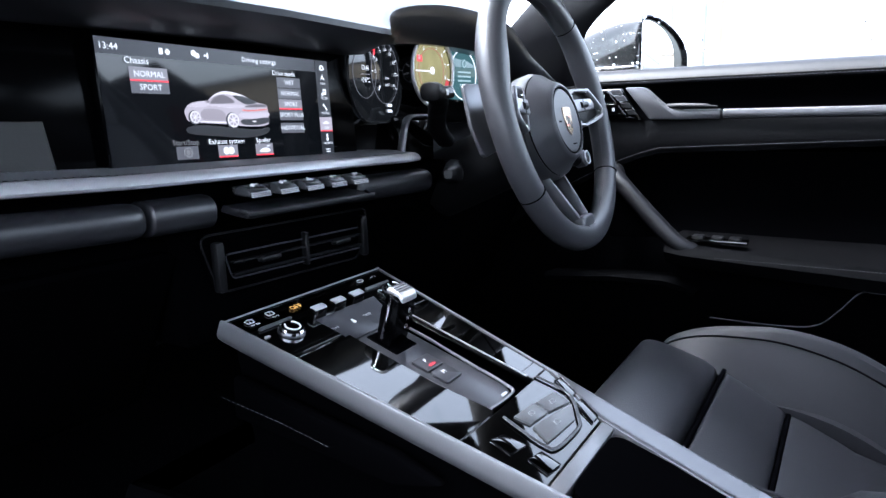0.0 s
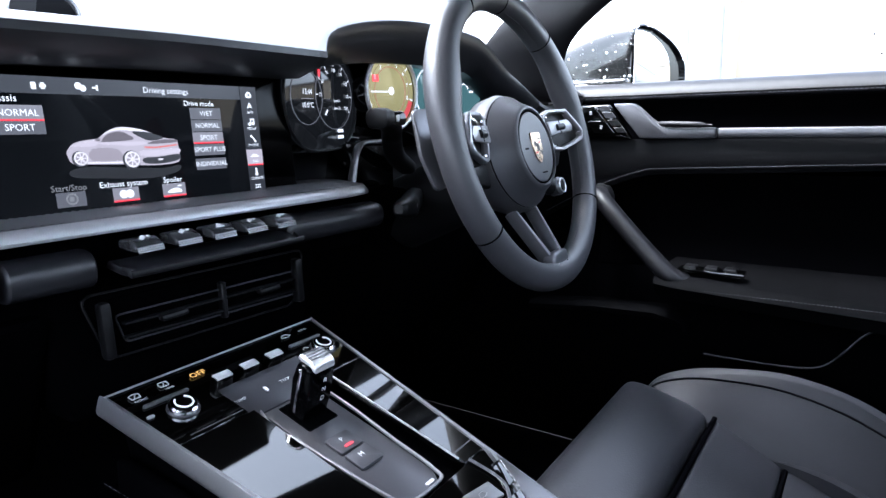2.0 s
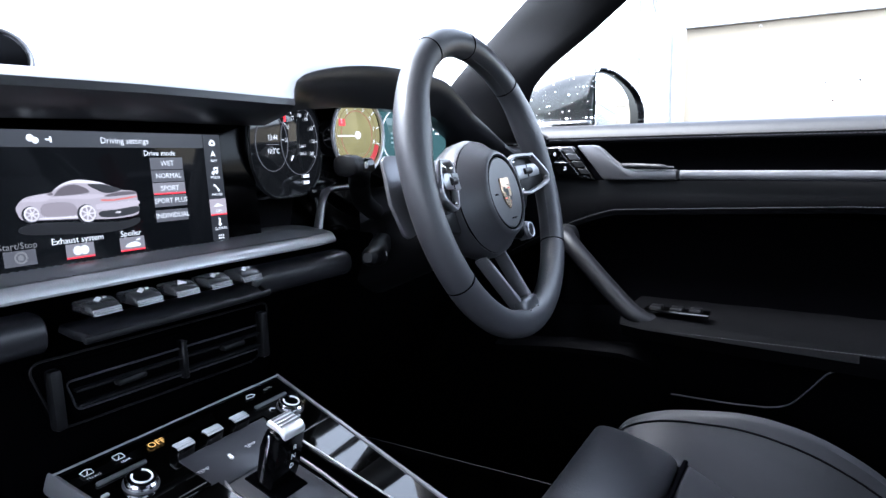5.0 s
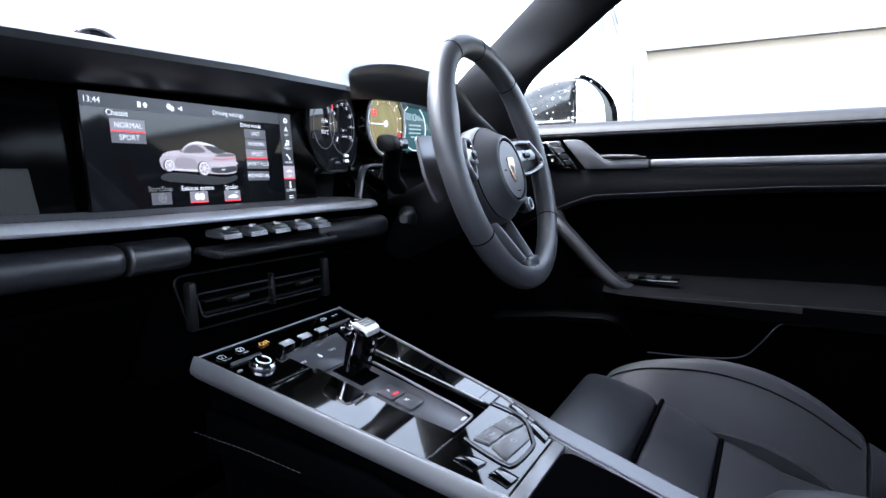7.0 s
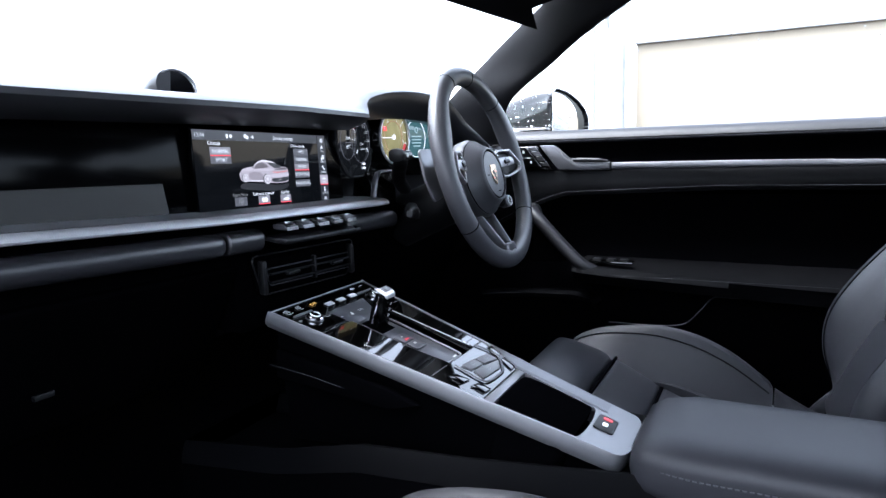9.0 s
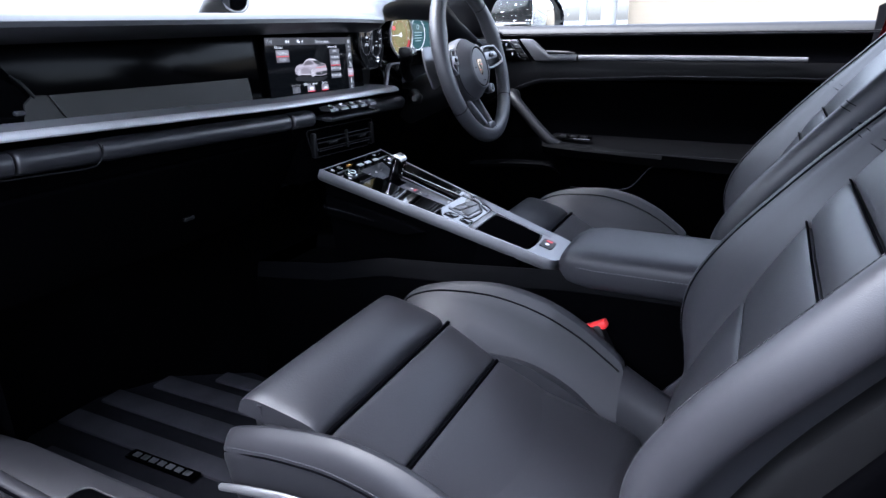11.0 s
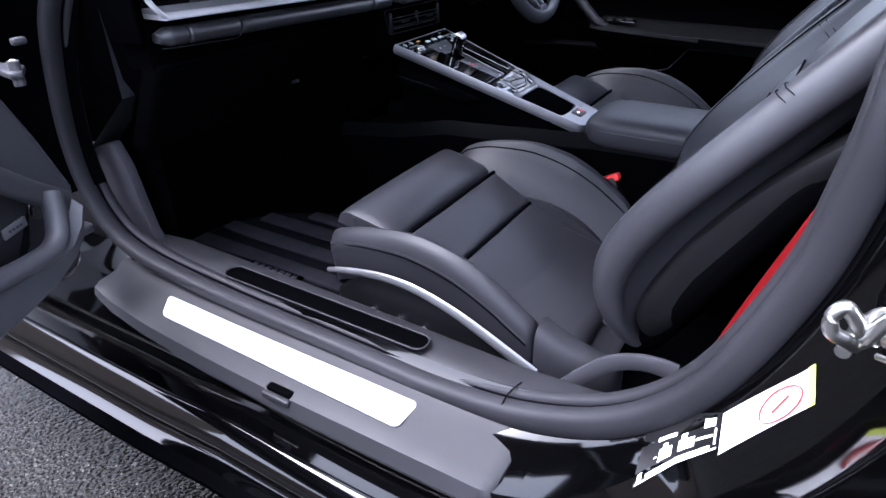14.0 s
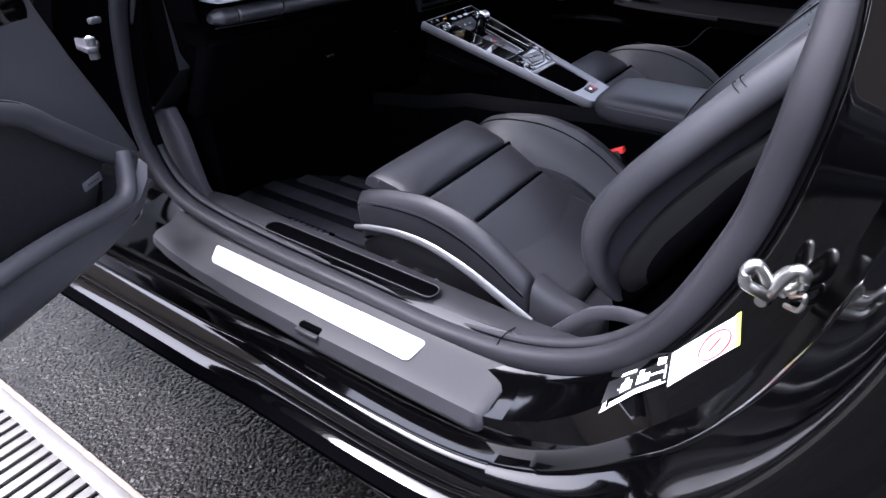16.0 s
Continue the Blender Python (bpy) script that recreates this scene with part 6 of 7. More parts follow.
    part("arm", tube(spl([(0.345, 0.50, 0.780), (0.300, 0.478, 0.778), (0.262, 0.452, 0.779), (0.228, 0.440, 0.782)], 6), [0.011] * 15 + [0.010, 0.009, 0.008, 0.005], [0.0115] * 15 + [0.0105, 0.009, 0.008, 0.005], 16, power=3.2), PLASTIC, k)
    for i in range(3):
        part("icon", rbox((0.262 + 0.011 * i, 0.4400 + 0.007 * i, 0.781 - 0.005 * (i % 2)), (0.004, 0.001, 0.004), 0.0, 1, Euler((0, 0, radians(34))).to_matrix()), STITCHGREY, k)


# ---- centre console ----
def K(x, y, h=0.0):
    """A place on the console's leaning top, h above it."""
    return V(x, y - 0.298 * h, 0.553 + 0.312 * y + 0.955 * h)


KN = V(0, -0.298, 0.955)
KR, KU = V(1, 0, 0), V(0, 0.955, 0.298)


def con_hw(y):
    return 0.056 + 0.048 * min(1.0, max(0.0, (y - 0.055) / 0.40)) ** 1.05


def kslab(pts, h, thick, bevel=0.001, seg=2):
    return slab([K(x, y, h) for x, y in pts], KN * -thick, bevel, seg)


def krr(x, y, w, l, r, n=4):
    return [(x + a, y + b) for a, b in rr(w, l, r, n)]


def build_console():
    c = thing("centre_console", (0, 0.3, 0.3), "dark silver centre console with gloss black control panel", "centre console")
    xo = 0.003
    ys = [0.456 - 0.401 * i / 28 for i in range(29)]
    arc = [math.pi * i / 14 for i in range(1, 14)]
    yt = ys[-1]
    outer = [(xo - con_hw(y), y) for y in ys] + [(xo - con_hw(yt) * math.copysign(abs(math.cos(a)) ** 0.7, math.cos(a)), yt - 0.022 * math.sin(a) ** 0.6) for a in arc] + [(xo + con_hw(y), y) for y in ys[::-1]]

    def inner_l(y):
        return xo - con_hw(y) + 0.0048

    def inner_r(y):
        return xo + con_hw(y) - 0.005 - 0.026 * min(1.0, max(0.0, (0.243 - y) / 0.053))

    ym = 0.088
    yi = [0.450 + (ym - 0.450) * i / 28 for i in range(29)]
    inner = [(inner_l(y), y) for y in yi] + [(inner_l(ym) + (inner_r(ym) - inner_l(ym)) * (1 - math.cos(a)) / 2, ym - 0.006 * math.sin(a)) for a in arc] + [(inner_r(y), y) for y in yi[::-1]]
    loops = [[K(x * 0.93, y, -0.022) for x, y in outer], [K(x * 0.985, y, -0.0165) for x, y in outer], [K(x * 0.998, y, -0.0135) for x, y in outer], [K(x, y, -0.0105) for x, y in outer], [K(x * 0.985, y, -0.0012) for x, y in outer], [K(x * 0.975, y, 0.0003) for x, y in outer], [K(x, y, 0.0) for x, y in inner], [K(x, y, -0.02) for x, y in inner]]
    part("rim", loft(loops, False, False, False), SILVER, c, "satin dark silver rim")
    # front edge of the panel
    part("front_edge", tube([K(inner_l(0.452) - 0.002, 0.4525, 0), K(inner_r(0.452) + 0.002, 0.4525, 0)], 0.0008, n=8), SHELFGREY, c)
    # textured band, a fine diamond relief
    bm = bmesh.new()
    grid = []
    for i in range(73):
        y = 0.238 - 0.165 * i / 72
        a, b = inner_r(y) + 0.0025, (xo + con_hw(y)) * 0.975 - 0.001
        n_ = 12
        grid.append([bm.verts.new(K(a + (b - a) * j / n_, y, 0.0008 + 0.0008 * ((i + j) % 2) * (0 < j < n_))) for j in range(n_ + 1)])
    for r0, r1 in zip(grid, grid[1:]):
        for j in range(len(r0) - 1):
            bm.faces.new((r0[j], r1[j], r1[j + 1], r0[j + 1]))
    part("right_band", bm, BLADE, c, "textured silver band", 10)
    # gloss panels round the selector bay
    g = c
    part("gloss_panel", kslab([(inner_l(0.45), 0.4515), (inner_r(0.45), 0.4515), (inner_r(0.385), 0.385), (0.052, 0.385), (0.050, 0.418), (-0.032, 0.418), (-0.030, 0.385), (inner_l(0.385), 0.385)], -0.001, 0.006, 0.0008, 1), PIANO, g, "gloss black control panel")
    part("gloss_panel", kslab([(inner_l(0.3845), 0.3845), (-0.0255, 0.3845), (-0.0245, 0.30), (-0.018, 0.257), (-0.018, 0.250), (inner_l(0.250), 0.250)], -0.001, 0.006, 0.0008, 1), PIANO, g, "gloss black control panel")
    part("gloss_panel", kslab([(0.052, 0.3845), (inner_r(0.3845), 0.3845), (inner_r(0.25), 0.250), (0.051, 0.250)], -0.001, 0.006, 0.0008, 1), PIANO, g, "gloss black control panel")
    part("gloss_panel", kslab([(inner_l(0.2495), 0.2495), (inner_r(0.2495), 0.2495), (inner_r(0.188), 0.188), (inner_l(0.188), 0.188)], -0.001, 0.006, 0.0008, 1), PIANO, g, "gloss black button panel")
    part("crossbar", kslab([(inner_l(0.187), 0.187), (inner_r(0.187), 0.187), (inner_r(0.176), 0.176), (inner_l(0.176), 0.176)], 0.0, 0.02, 0.002), SILVER, c)
    for y0, x0, x1 in ((0.389, -0.076, -0.032), (0.250, -0.064, -0.028), (0.385, 0.056, 0.088), (0.262, 0.053, 0.078)):
        part("panel_joint", kslab([(x0, y0), (x1, y0), (x1, y0 - 0.001), (x0, y0 - 0.001)], -0.0008, 0.001, 0.0), GREYKEY, c)
    # selector bay
    part("bay_floor", kslab([(-0.032, 0.402), (0.054, 0.402), (0.053, 0.252), (-0.029, 0.252)], -0.026, 0.004, 0.0), DARK, c)
    plate = [(-0.0145, 0.389), (0.041, 0.389), (0.041, 0.30), (0.0388, 0.266), (0.0325, 0.2575), (-0.001, 0.2585), (-0.007, 0.264), (-0.0135, 0.32)]
    p = part("selector_plate", kslab(plate, -0.012, 0.006, 0.002, 2), GREYKEY, c, "matt grey selector plate")
    part("plate_rim", tube([K(x, y, -0.011) for x, y in (q[:2] for q in spl([(x, y, 0) for x, y in plate], 4, True))], 0.0014, n=8, closed=True, up=KN), SILVER, p)
    part("boot", kslab([(-0.002, 0.384), (0.030, 0.384), (0.030, 0.350), (-0.002, 0.350)], -0.011, 0.004, 0.002), DARK, p)
    for y, nm in ((0.3265, "P"), (0.3075, "M")):
        b = part("button", kslab(krr(0.009, y, 0.0235, 0.0175, 0.002), -0.0095, 0.003, 0.001), GREYKEY, p)
        text(nm, 0.006, K(0.008, y + 0.002, -0.0092), KR, KU, WHITE, b, 0.0)
        if nm == "P":
            part("lamp", kslab(krr(0.009, y - 0.0045, 0.009, 0.0022, 0.001, 2), -0.0090, 0.001, 0.0), RED_LIT, b)
    part("plate_badge", kslab(krr(0.026, 0.2615, 0.009, 0.0025, 0.001, 2), -0.0112, 0.001, 0.0), BRIGHT, p, "small badge reduced to a bar")
    part("trough_rail", tube([K(0.0515, 0.398, -0.001), K(0.0515, 0.34, -0.001), K(0.051, 0.256, -0.001)], 0.0008, n=8), SHELFGREY, c)
    # temperature bay
    part("climate_plate", slab([K(-0.031, 0.4175, -0.001), K(0.050, 0.4175, -0.001), K(0.047, 0.386, -0.0105), K(-0.033, 0.386, -0.0105)], KN * -0.004, 0.0005, 1), GREYKEY, c)
    for x, nm in ((-0.022, "TEMP"), (0.002, ""), (0.022, "TEMP")):
        if nm:
            text(nm, 0.0042, K(x, 0.402, -0.0052), KR, KU, WHITE, c, 0.0)
        else:
            part("icon", kslab(krr(x, 0.402, 0.0026, 0.006, 0.001, 2), -0.0050, 0.001, 0.0), WHITE, c)
    for x in (-0.0245, 0.001, 0.0265):
        k = part("toggle", rbox(K(x, 0.4215, 0.001), (0.0150, 0.010, 0.012), 0.002, 2, Euler((radians(17), 0, 0)).to_matrix()), PIANO, c)
        for q in range(4):
            part("grip", rbox(K(x, 0.4185 + 0.0019 * q, 0.0070 + 0.0004 * (q in (1, 2))), (0.0146, 0.0015, 0.0018), 0.0005, 1, Euler((radians(17), 0, 0)).to_matrix()), LIPSILVER, k, "bright knurled grip")
    for x, y in ((-0.063, 0.414), (0.077, 0.414)):
        k = part("rotary_knob", disc(K(x, y, 0.0042), 0.0106, KN, 0.005, up=KU, bevel=0.0012), CHROME, c, "chrome rotary knob")
        part("knob_face", disc(K(x, y, 0.0046), 0.0090, KN, 0.002, up=KU), FASCIA, k)
        part("mark_ring", tube([K(x + 0.0062 * math.sin(a), y + 0.0062 * math.cos(a), 0.0051) for a in [radians(35 + 290 * i / 24) for i in range(25)]], 0.0007, n=6, up=KN), WHITE, k)
        part("foot", disc(K(x, y, 0.0008), 0.0116, KN, 0.003, up=KU, bevel=0.001), GREYKEY, k)
    for x, y, nm in ((-0.082, 0.4395, "FRONT"), (-0.059, 0.4405, "REAR")):
        shape = [(-0.0032, 0.0), (-0.0038, 0.004), (0.0, 0.0052), (0.0038, 0.004), (0.0032, 0.0)] if nm == "FRONT" else rr(0.007, 0.005, 0.0012, 3)
        dy = 0.0 if nm == "FRONT" else 0.0025
        part("icon", tube([K(x + a, y + b + dy, 0.0004) for a, b in shape], 0.0003, n=5, closed=True, up=KN), WHITE, c)
        part("icon", wire([K(x - 0.0012, y + 0.0005, 0.0004), K(x, y + 0.002, 0.0004), K(x + 0.0008, y + 0.0036, 0.0004)], 0.0003), WHITE, c)
        text(nm, 0.0030, K(x + 0.0015, y - 0.0034, 0.0004), KR, KU, WHITE, c, 0.0)
    part("icon", kslab(krr(-0.0855, 0.418, 0.0055, 0.0026, 0.001, 2), 0.0002, 0.001, 0.0), STITCHGREY, c)
    text("AUTO", 0.0034, K(0.080, 0.4425, 0.0004), KR, KU, WHITE, c, 0.0)
    part("icon", tube([K(0.060 + a, 0.4425 + b, 0.0004) for a, b in ((-0.005, -0.001), (-0.0025, 0.002), (0.002, 0.002), (0.005, -0.0005), (0.002, -0.0018))], 0.0003, n=5, closed=True, up=KN), WHITE, c)
    part("icon", wire([K(0.058, 0.4185, 0.0004), K(0.061, 0.421, 0.0004), K(0.064, 0.4185, 0.0004)], 0.0004), WHITE, c)
    text("OFF", 0.0078, K(-0.032, 0.4395, 0.0006), KR, KU, AMBER_LIT, c, 0.0)
    for x, wd in ((-0.066, 0.036), (0.070, 0.036)):
        part("key_bar", kslab(krr(x, 0.429, wd, 0.003, 0.001, 2), 0.001, 0.002, 0.0005), SILVER, c)
    # rear button group, three grey keys in a rounded surround
    for pts, ic in (([(-0.014, 0.237), (0.0155, 0.234), (0.0145, 0.221), (-0.012, 0.2235)], (0.001, 0.229)), ([(0.018, 0.2335), (0.046, 0.229), (0.0445, 0.2145), (0.017, 0.2205)], (0.031, 0.2245)), ([(-0.0125, 0.2215), (0.043, 0.2125), (0.024, 0.2025), (-0.0205, 0.2055)], (0.008, 0.211))):
        b = part("button", kslab(pts, 0.0010, 0.004, 0.0008), KEYGREY, c, "satin grey key")
        part("icon", tube([K(ic[0] + a, ic[1] + b_, 0.0012) for a, b_ in ((-0.004, -0.001), (-0.002, 0.002), (0.002, 0.002), (0.004, -0.001), (0.001, -0.002))], 0.00025, n=5, closed=True, up=KN), STITCHGREY, b)
    part("button_surround", tube([p for p in spl([K(x, y, 0.0006) for x, y in ((-0.021, 0.242), (-0.025, 0.222), (-0.0265, 0.206), (-0.021, 0.1985), (0.014, 0.1965), (0.026, 0.200), (0.050, 0.215), (0.056, 0.228), (0.055, 0.250))], 5)], 0.0016, 0.0008, n=8, up=KN), GREYKEY, c)
    for q in ([(-0.053, 0.236), (-0.039, 0.232), (-0.0376, 0.2155), (-0.0553, 0.219)], [(-0.0504, 0.208), (-0.0343, 0.205), (-0.036, 0.190), (-0.0527, 0.192)], [(0.063, 0.236), (0.0745, 0.2345), (0.0630, 0.2165), (0.0500, 0.2165)], [(0.045, 0.211), (0.058, 0.2095), (0.0455, 0.1915), (0.0325, 0.191)]):
        b = part("button", kslab(q, 0.0006, 0.003, 0.0004), PIANO, c, "gloss black key")
        part("key_gap", tube([K(a, r_, 0.0002) for a, r_ in q], 0.0006, 0.0005, n=6, closed=True, up=KN), SEAM, b)
    # cup holder and tail
    part("cup_well", loft([[K(x, y, h) for x, y in krr((inner_l(0.13) + inner_r(0.13)) / 2, 0.132, (inner_r(0.13) - inner_l(0.13)) * k, 0.086 * k, 0.012, 5)] for h, k in ((-0.001, 1.0), (-0.02, 0.97), (-0.07, 0.9))], True, False, True), DARK, c)
    part("tail_switch", kslab(krr(0.002, 0.068, 0.036, 0.022, 0.004), 0.002, 0.006, 0.0012), PLASTIC, c)
    part("lamp", kslab(krr(0.012, 0.068, 0.005, 0.010, 0.001, 2), 0.0026, 0.001, 0.0), RED_LIT, c)
    part("icon", kslab(krr(-0.002, 0.068, 0.008, 0.006, 0.002, 2), 0.0026, 0.001, 0.0), WHITE, c)
    # body below
    rows, low = [], []
    for y, zt, hw in ((0.62, 0.50, 0.105), (0.45, 0.52, 0.106), (0.33, 0.548, 0.106), (0.20, 0.556, 0.104), (0.08, 0.560, 0.088), (0.0, 0.562, 0.074), (-0.15, 0.565, 0.074), (-0.45, 0.56, 0.074)):
        lo = zt - 0.045 if y > 0.0 else zt - 0.02
        rows.append([V(-hw - 0.006, y, zt - 0.030), V(-hw - 0.002, y, zt - 0.010), V(-hw + 0.004, y, zt), V(-hw + 0.016, y, zt - 0.004), V(-hw + 0.03, y, lo), V(hw - 0.03, y, lo), V(hw - 0.016, y, zt - 0.004), V(hw - 0.004, y, zt), V(hw + 0.002, y, zt - 0.010), V(hw + 0.006, y, zt - 0.030)])
        low.append([V(-hw - 0.008, y, 0.22), V(-hw - 0.006, y, zt - 0.031), V(hw + 0.006, y, zt - 0.031), V(hw + 0.008, y, 0.22)])
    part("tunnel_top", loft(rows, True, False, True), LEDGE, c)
    # tunnel and console sides near-black, with the footwell shade in the colour
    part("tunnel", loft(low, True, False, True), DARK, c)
    rows = []
    for y in (0.456, 0.36, 0.26, 0.16, 0.06):
        hw = con_hw(y) - 0.014
        z0 = 0.553 + 0.312 * y - 0.02
        rows.append([V(xo - hw, y, z0), V(xo + hw, y, z0), V(xo + hw * 0.8, y, 0.52), V(xo - hw * 0.8, y, 0.52)])
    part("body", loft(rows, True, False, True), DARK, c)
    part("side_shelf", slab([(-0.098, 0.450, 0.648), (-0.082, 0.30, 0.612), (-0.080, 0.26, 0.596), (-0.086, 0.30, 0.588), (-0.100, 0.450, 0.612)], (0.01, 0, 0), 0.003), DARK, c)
    part("stitching", stitches([(-0.104, 0.455, 0.630), (-0.099, 0.40, 0.621), (-0.096, 0.35, 0.611)], 0.005, 0.0030, 0.00018), STITCH, c)
    # selector
    s = thing("gear_selector", (0.029, 0.37, 0.66), "black gear selector with a silver top and white letters", "gear selector")
    A = [(0.375, -0.012), (0.360, -0.012), (0.3585, 0.004), (0.360, 0.032), (0.363, 0.036), (0.374, 0.036), (0.377, 0.020)]
    part("lever", slab([K(0.000, y, h) for y, h in A], (0.027, 0, 0), 0.003, 2), FASCIA, s)
    part("cap", slab([K(0.0035, y, h) for y, h in ((0.3585, 0.0315), (0.3595, 0.0365), (0.363, 0.0395), (0.376, 0.0405), (0.378, 0.0355), (0.366, 0.034))], (0.022, 0, 0), 0.002, 3), LIPSILVER, s, "satin silver top")
    for i in range(4):
        part("cap_rib", rbox(K(0.0145, 0.3655 + 0.0028 * i, 0.0404 + 0.0002 * i), (0.0200, 0.0009, 0.0008), 0.0002, 1), SILVER, s)
    part("side_blade", slab([K(-0.0002, y, h) for y, h in ((0.370, -0.006), (0.3675, -0.006), (0.3675, 0.033), (0.370, 0.033))], (-0.0010, 0, 0), 0.0004), CHROME, s)
    for nm, h in (("R", 0.024), ("N", 0.016), ("D", 0.008)):
        text(nm, 0.0058, K(0.0140, 0.3580, h) + V(0, -0.0012, 0), KR, KN, WHITE, s, 0.0)


def build_armrest():
    a = thing("armrest", (0.0, -0.05, 0.57), "black leather centre armrest with stitched edge", "armrest")
    rows = []
    for y, k in ((0.030, 0.30), (0.026, 0.6), (0.012, 0.85), (-0.02, 1.0), (-0.1, 1.0), (-0.3, 1.0), (-0.42, 1.0), (-0.43, 0.8)):
        hw = 0.088 * (0.55 + 0.45 * k)
        rows.append([V(hw * math.copysign(abs(math.cos(t)) ** 0.5, math.cos(t)), y, 0.566 + 0.034 * k * math.copysign(abs(math.sin(t)) ** 0.55, math.sin(t))) for t in [2 * math.pi * i / 36 for i in range(36)]])
    p = part("pad", loft(rows, True, False, True), LEATHER_SMOOTH, a)
    edge = spl([(-0.0895, -0.40, 0.574), (-0.0895, -0.1, 0.574), (-0.088, -0.02, 0.574), (-0.070, 0.020, 0.574), (-0.04, 0.031, 0.574), (0.04, 0.031, 0.574)], 8)
    part("stitching", stitches(edge, 0.006, 0.004, 0.0006), STITCH, p)


# ---- driver door ----
def build_driver_door():
    d = thing("door_1", (0.78, 0.15, 0.5), "closed driver door with black leather trim and silver strip", "door", kind="structure")
    ys = [0.75, 0.62, 0.5, 0.4, 0.3, 0.15, 0.0, -0.15, -0.3, -0.45, -0.6]
    belt = [(0.815, 0.915), (0.800, 0.9205), (0.785, 0.918), (0.772, 0.910), (0.767, 0.900), (0.770, 0.893), (0.780, 0.890)]
    part("belt_pad", loft([[V(x, y, z) for x, z in belt] for y in ys], False, False, False), BELTPAD, d, "padded leather belt line")
    part("belt_stitching", stitches([(0.7675, y, 0.8965) for y in (0.45, 0.2, -0.1, -0.45)], 0.006, 0.004, 0.0006), STITCH, d)
    up = [(0.780, 0.890), (0.786, 0.872), (0.786, 0.850), (0.776, 0.836), (0.762, 0.828)]
    # recess under the belt line, its shade painted as near-black
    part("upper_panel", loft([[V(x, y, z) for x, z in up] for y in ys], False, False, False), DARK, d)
    mid = [(0.760, 0.829), (0.755, 0.81), (0.752, 0.79), (0.758, 0.775)]
    def sweep(y):
        """The stitched lower edge of the middle panel falls away towards the front."""
        return -0.002 + 0.012 * min(1.0, max(0.0, (0.30 - y) / 0.3)) - 0.75 * max(0.0, y - 0.32) ** 1.35

    yfine = [0.75 - 0.03 * i for i in range(46)]
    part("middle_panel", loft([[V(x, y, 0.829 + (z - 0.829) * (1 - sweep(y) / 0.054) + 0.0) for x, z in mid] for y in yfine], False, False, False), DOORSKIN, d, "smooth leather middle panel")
    part("panel_stitching", stitches([(0.7515, y, 0.785 + sweep(y)) for y in yfine[8:40]], 0.005, 0.0035, 0.0005), STITCH, d)
    low = [(0.762, 0.776), (0.79, 0.74), (0.80, 0.68), (0.795, 0.63), (0.765, 0.60), (0.755, 0.565), (0.75, 0.52), (0.755, 0.42), (0.78, 0.25)]
    # lower door in the same near-black, shade included in the colour
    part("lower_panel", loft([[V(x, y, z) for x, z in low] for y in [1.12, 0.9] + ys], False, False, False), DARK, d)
    part("skin", loft([[V(x, y, z) for x, z in ((0.815, 0.915), (0.85, 0.905), (0.89, 0.84), (0.90, 0.6), (0.88, 0.25))] for y in [1.12, 0.9] + ys], False, False, False), GLOSSBLACK, d)
    part("strip", tube(spl([(0.752, 0.226, 0.8385), (0.750, 0.1, 0.8385), (0.748, -0.1, 0.838), (0.747, -0.31, 0.836)], 6), 0.005, [0.0072] * 15 + [0.0062] * 4, 12, power=3), BLADE, d, "satin silver strip")
    part("strip_front", slab([(0.747, 0.230, 0.8465), (0.745, 0.296, 0.8465), (0.744, 0.312, 0.850), (0.743, 0.330, 0.864), (0.742, 0.347, 0.880), (0.742, 0.356, 0.8855), (0.742, 0.364, 0.887), (0.742, 0.390, 0.887), (0.742, 0.366, 0.858), (0.742, 0.344, 0.8305), (0.746, 0.30, 0.830), (0.748, 0.230, 0.830)], (0.02, 0, 0), 0.004, 2), BLADE, d, "satin silver switch surround")
    part("release_lever", tube(spl([(0.757, 0.325, 0.852), (0.747, 0.300, 0.853), (0.744, 0.27, 0.852), (0.746, 0.235, 0.850)], 6), [0.004] * 16 + [0.002] * 3, [0.0045] * 16 + [0.002] * 3, 12), SOFT, d, "dark inner door release")
    pan = part("switch_panel", slab([(0.744, 0.395, 0.886), (0.744, 0.455, 0.886), (0.744, 0.450, 0.850), (0.744, 0.430, 0.832), (0.744, 0.357, 0.829)], (0.015, 0, 0), 0.004, 2), PIANO, d)
    for i, (q0, q1, z0, z1) in enumerate(((0.4175, 0.3985, 0.8845, 0.8755), (0.4085, 0.3905, 0.8735, 0.8640), (0.3985, 0.3815, 0.8615, 0.8515), (0.3885, 0.3725, 0.8490, 0.8400))):
        part("key", slab([(0.7425, q0, z0), (0.7425, q1, z0), (0.7425, q1 - 0.0075, z1), (0.7425, q0 - 0.0075, z1)], (0.004, 0, 0), 0.0008, 1), GREYKEY if i < 2 else PLASTIC, pan)
    for q0, q1, z0, z1 in ((0.448, 0.4215, 0.884, 0.8625), (0.431, 0.4020, 0.860, 0.8390)):
        part("key", slab([(0.7428, q0, z0), (0.7428, q1, z0), (0.7428, q1 - 0.017, z1), (0.7428, q0 - 0.010, z1)], (0.004, 0, 0), 0.0008, 1), PIANO, pan, "gloss black key")
        part("icon", rbox((0.7420, (q0 + q1) / 2 - 0.008, (z0 + z1) / 2), (0.0008, 0.004, 0.006), 0.0, 1), STITCHGREY, pan)
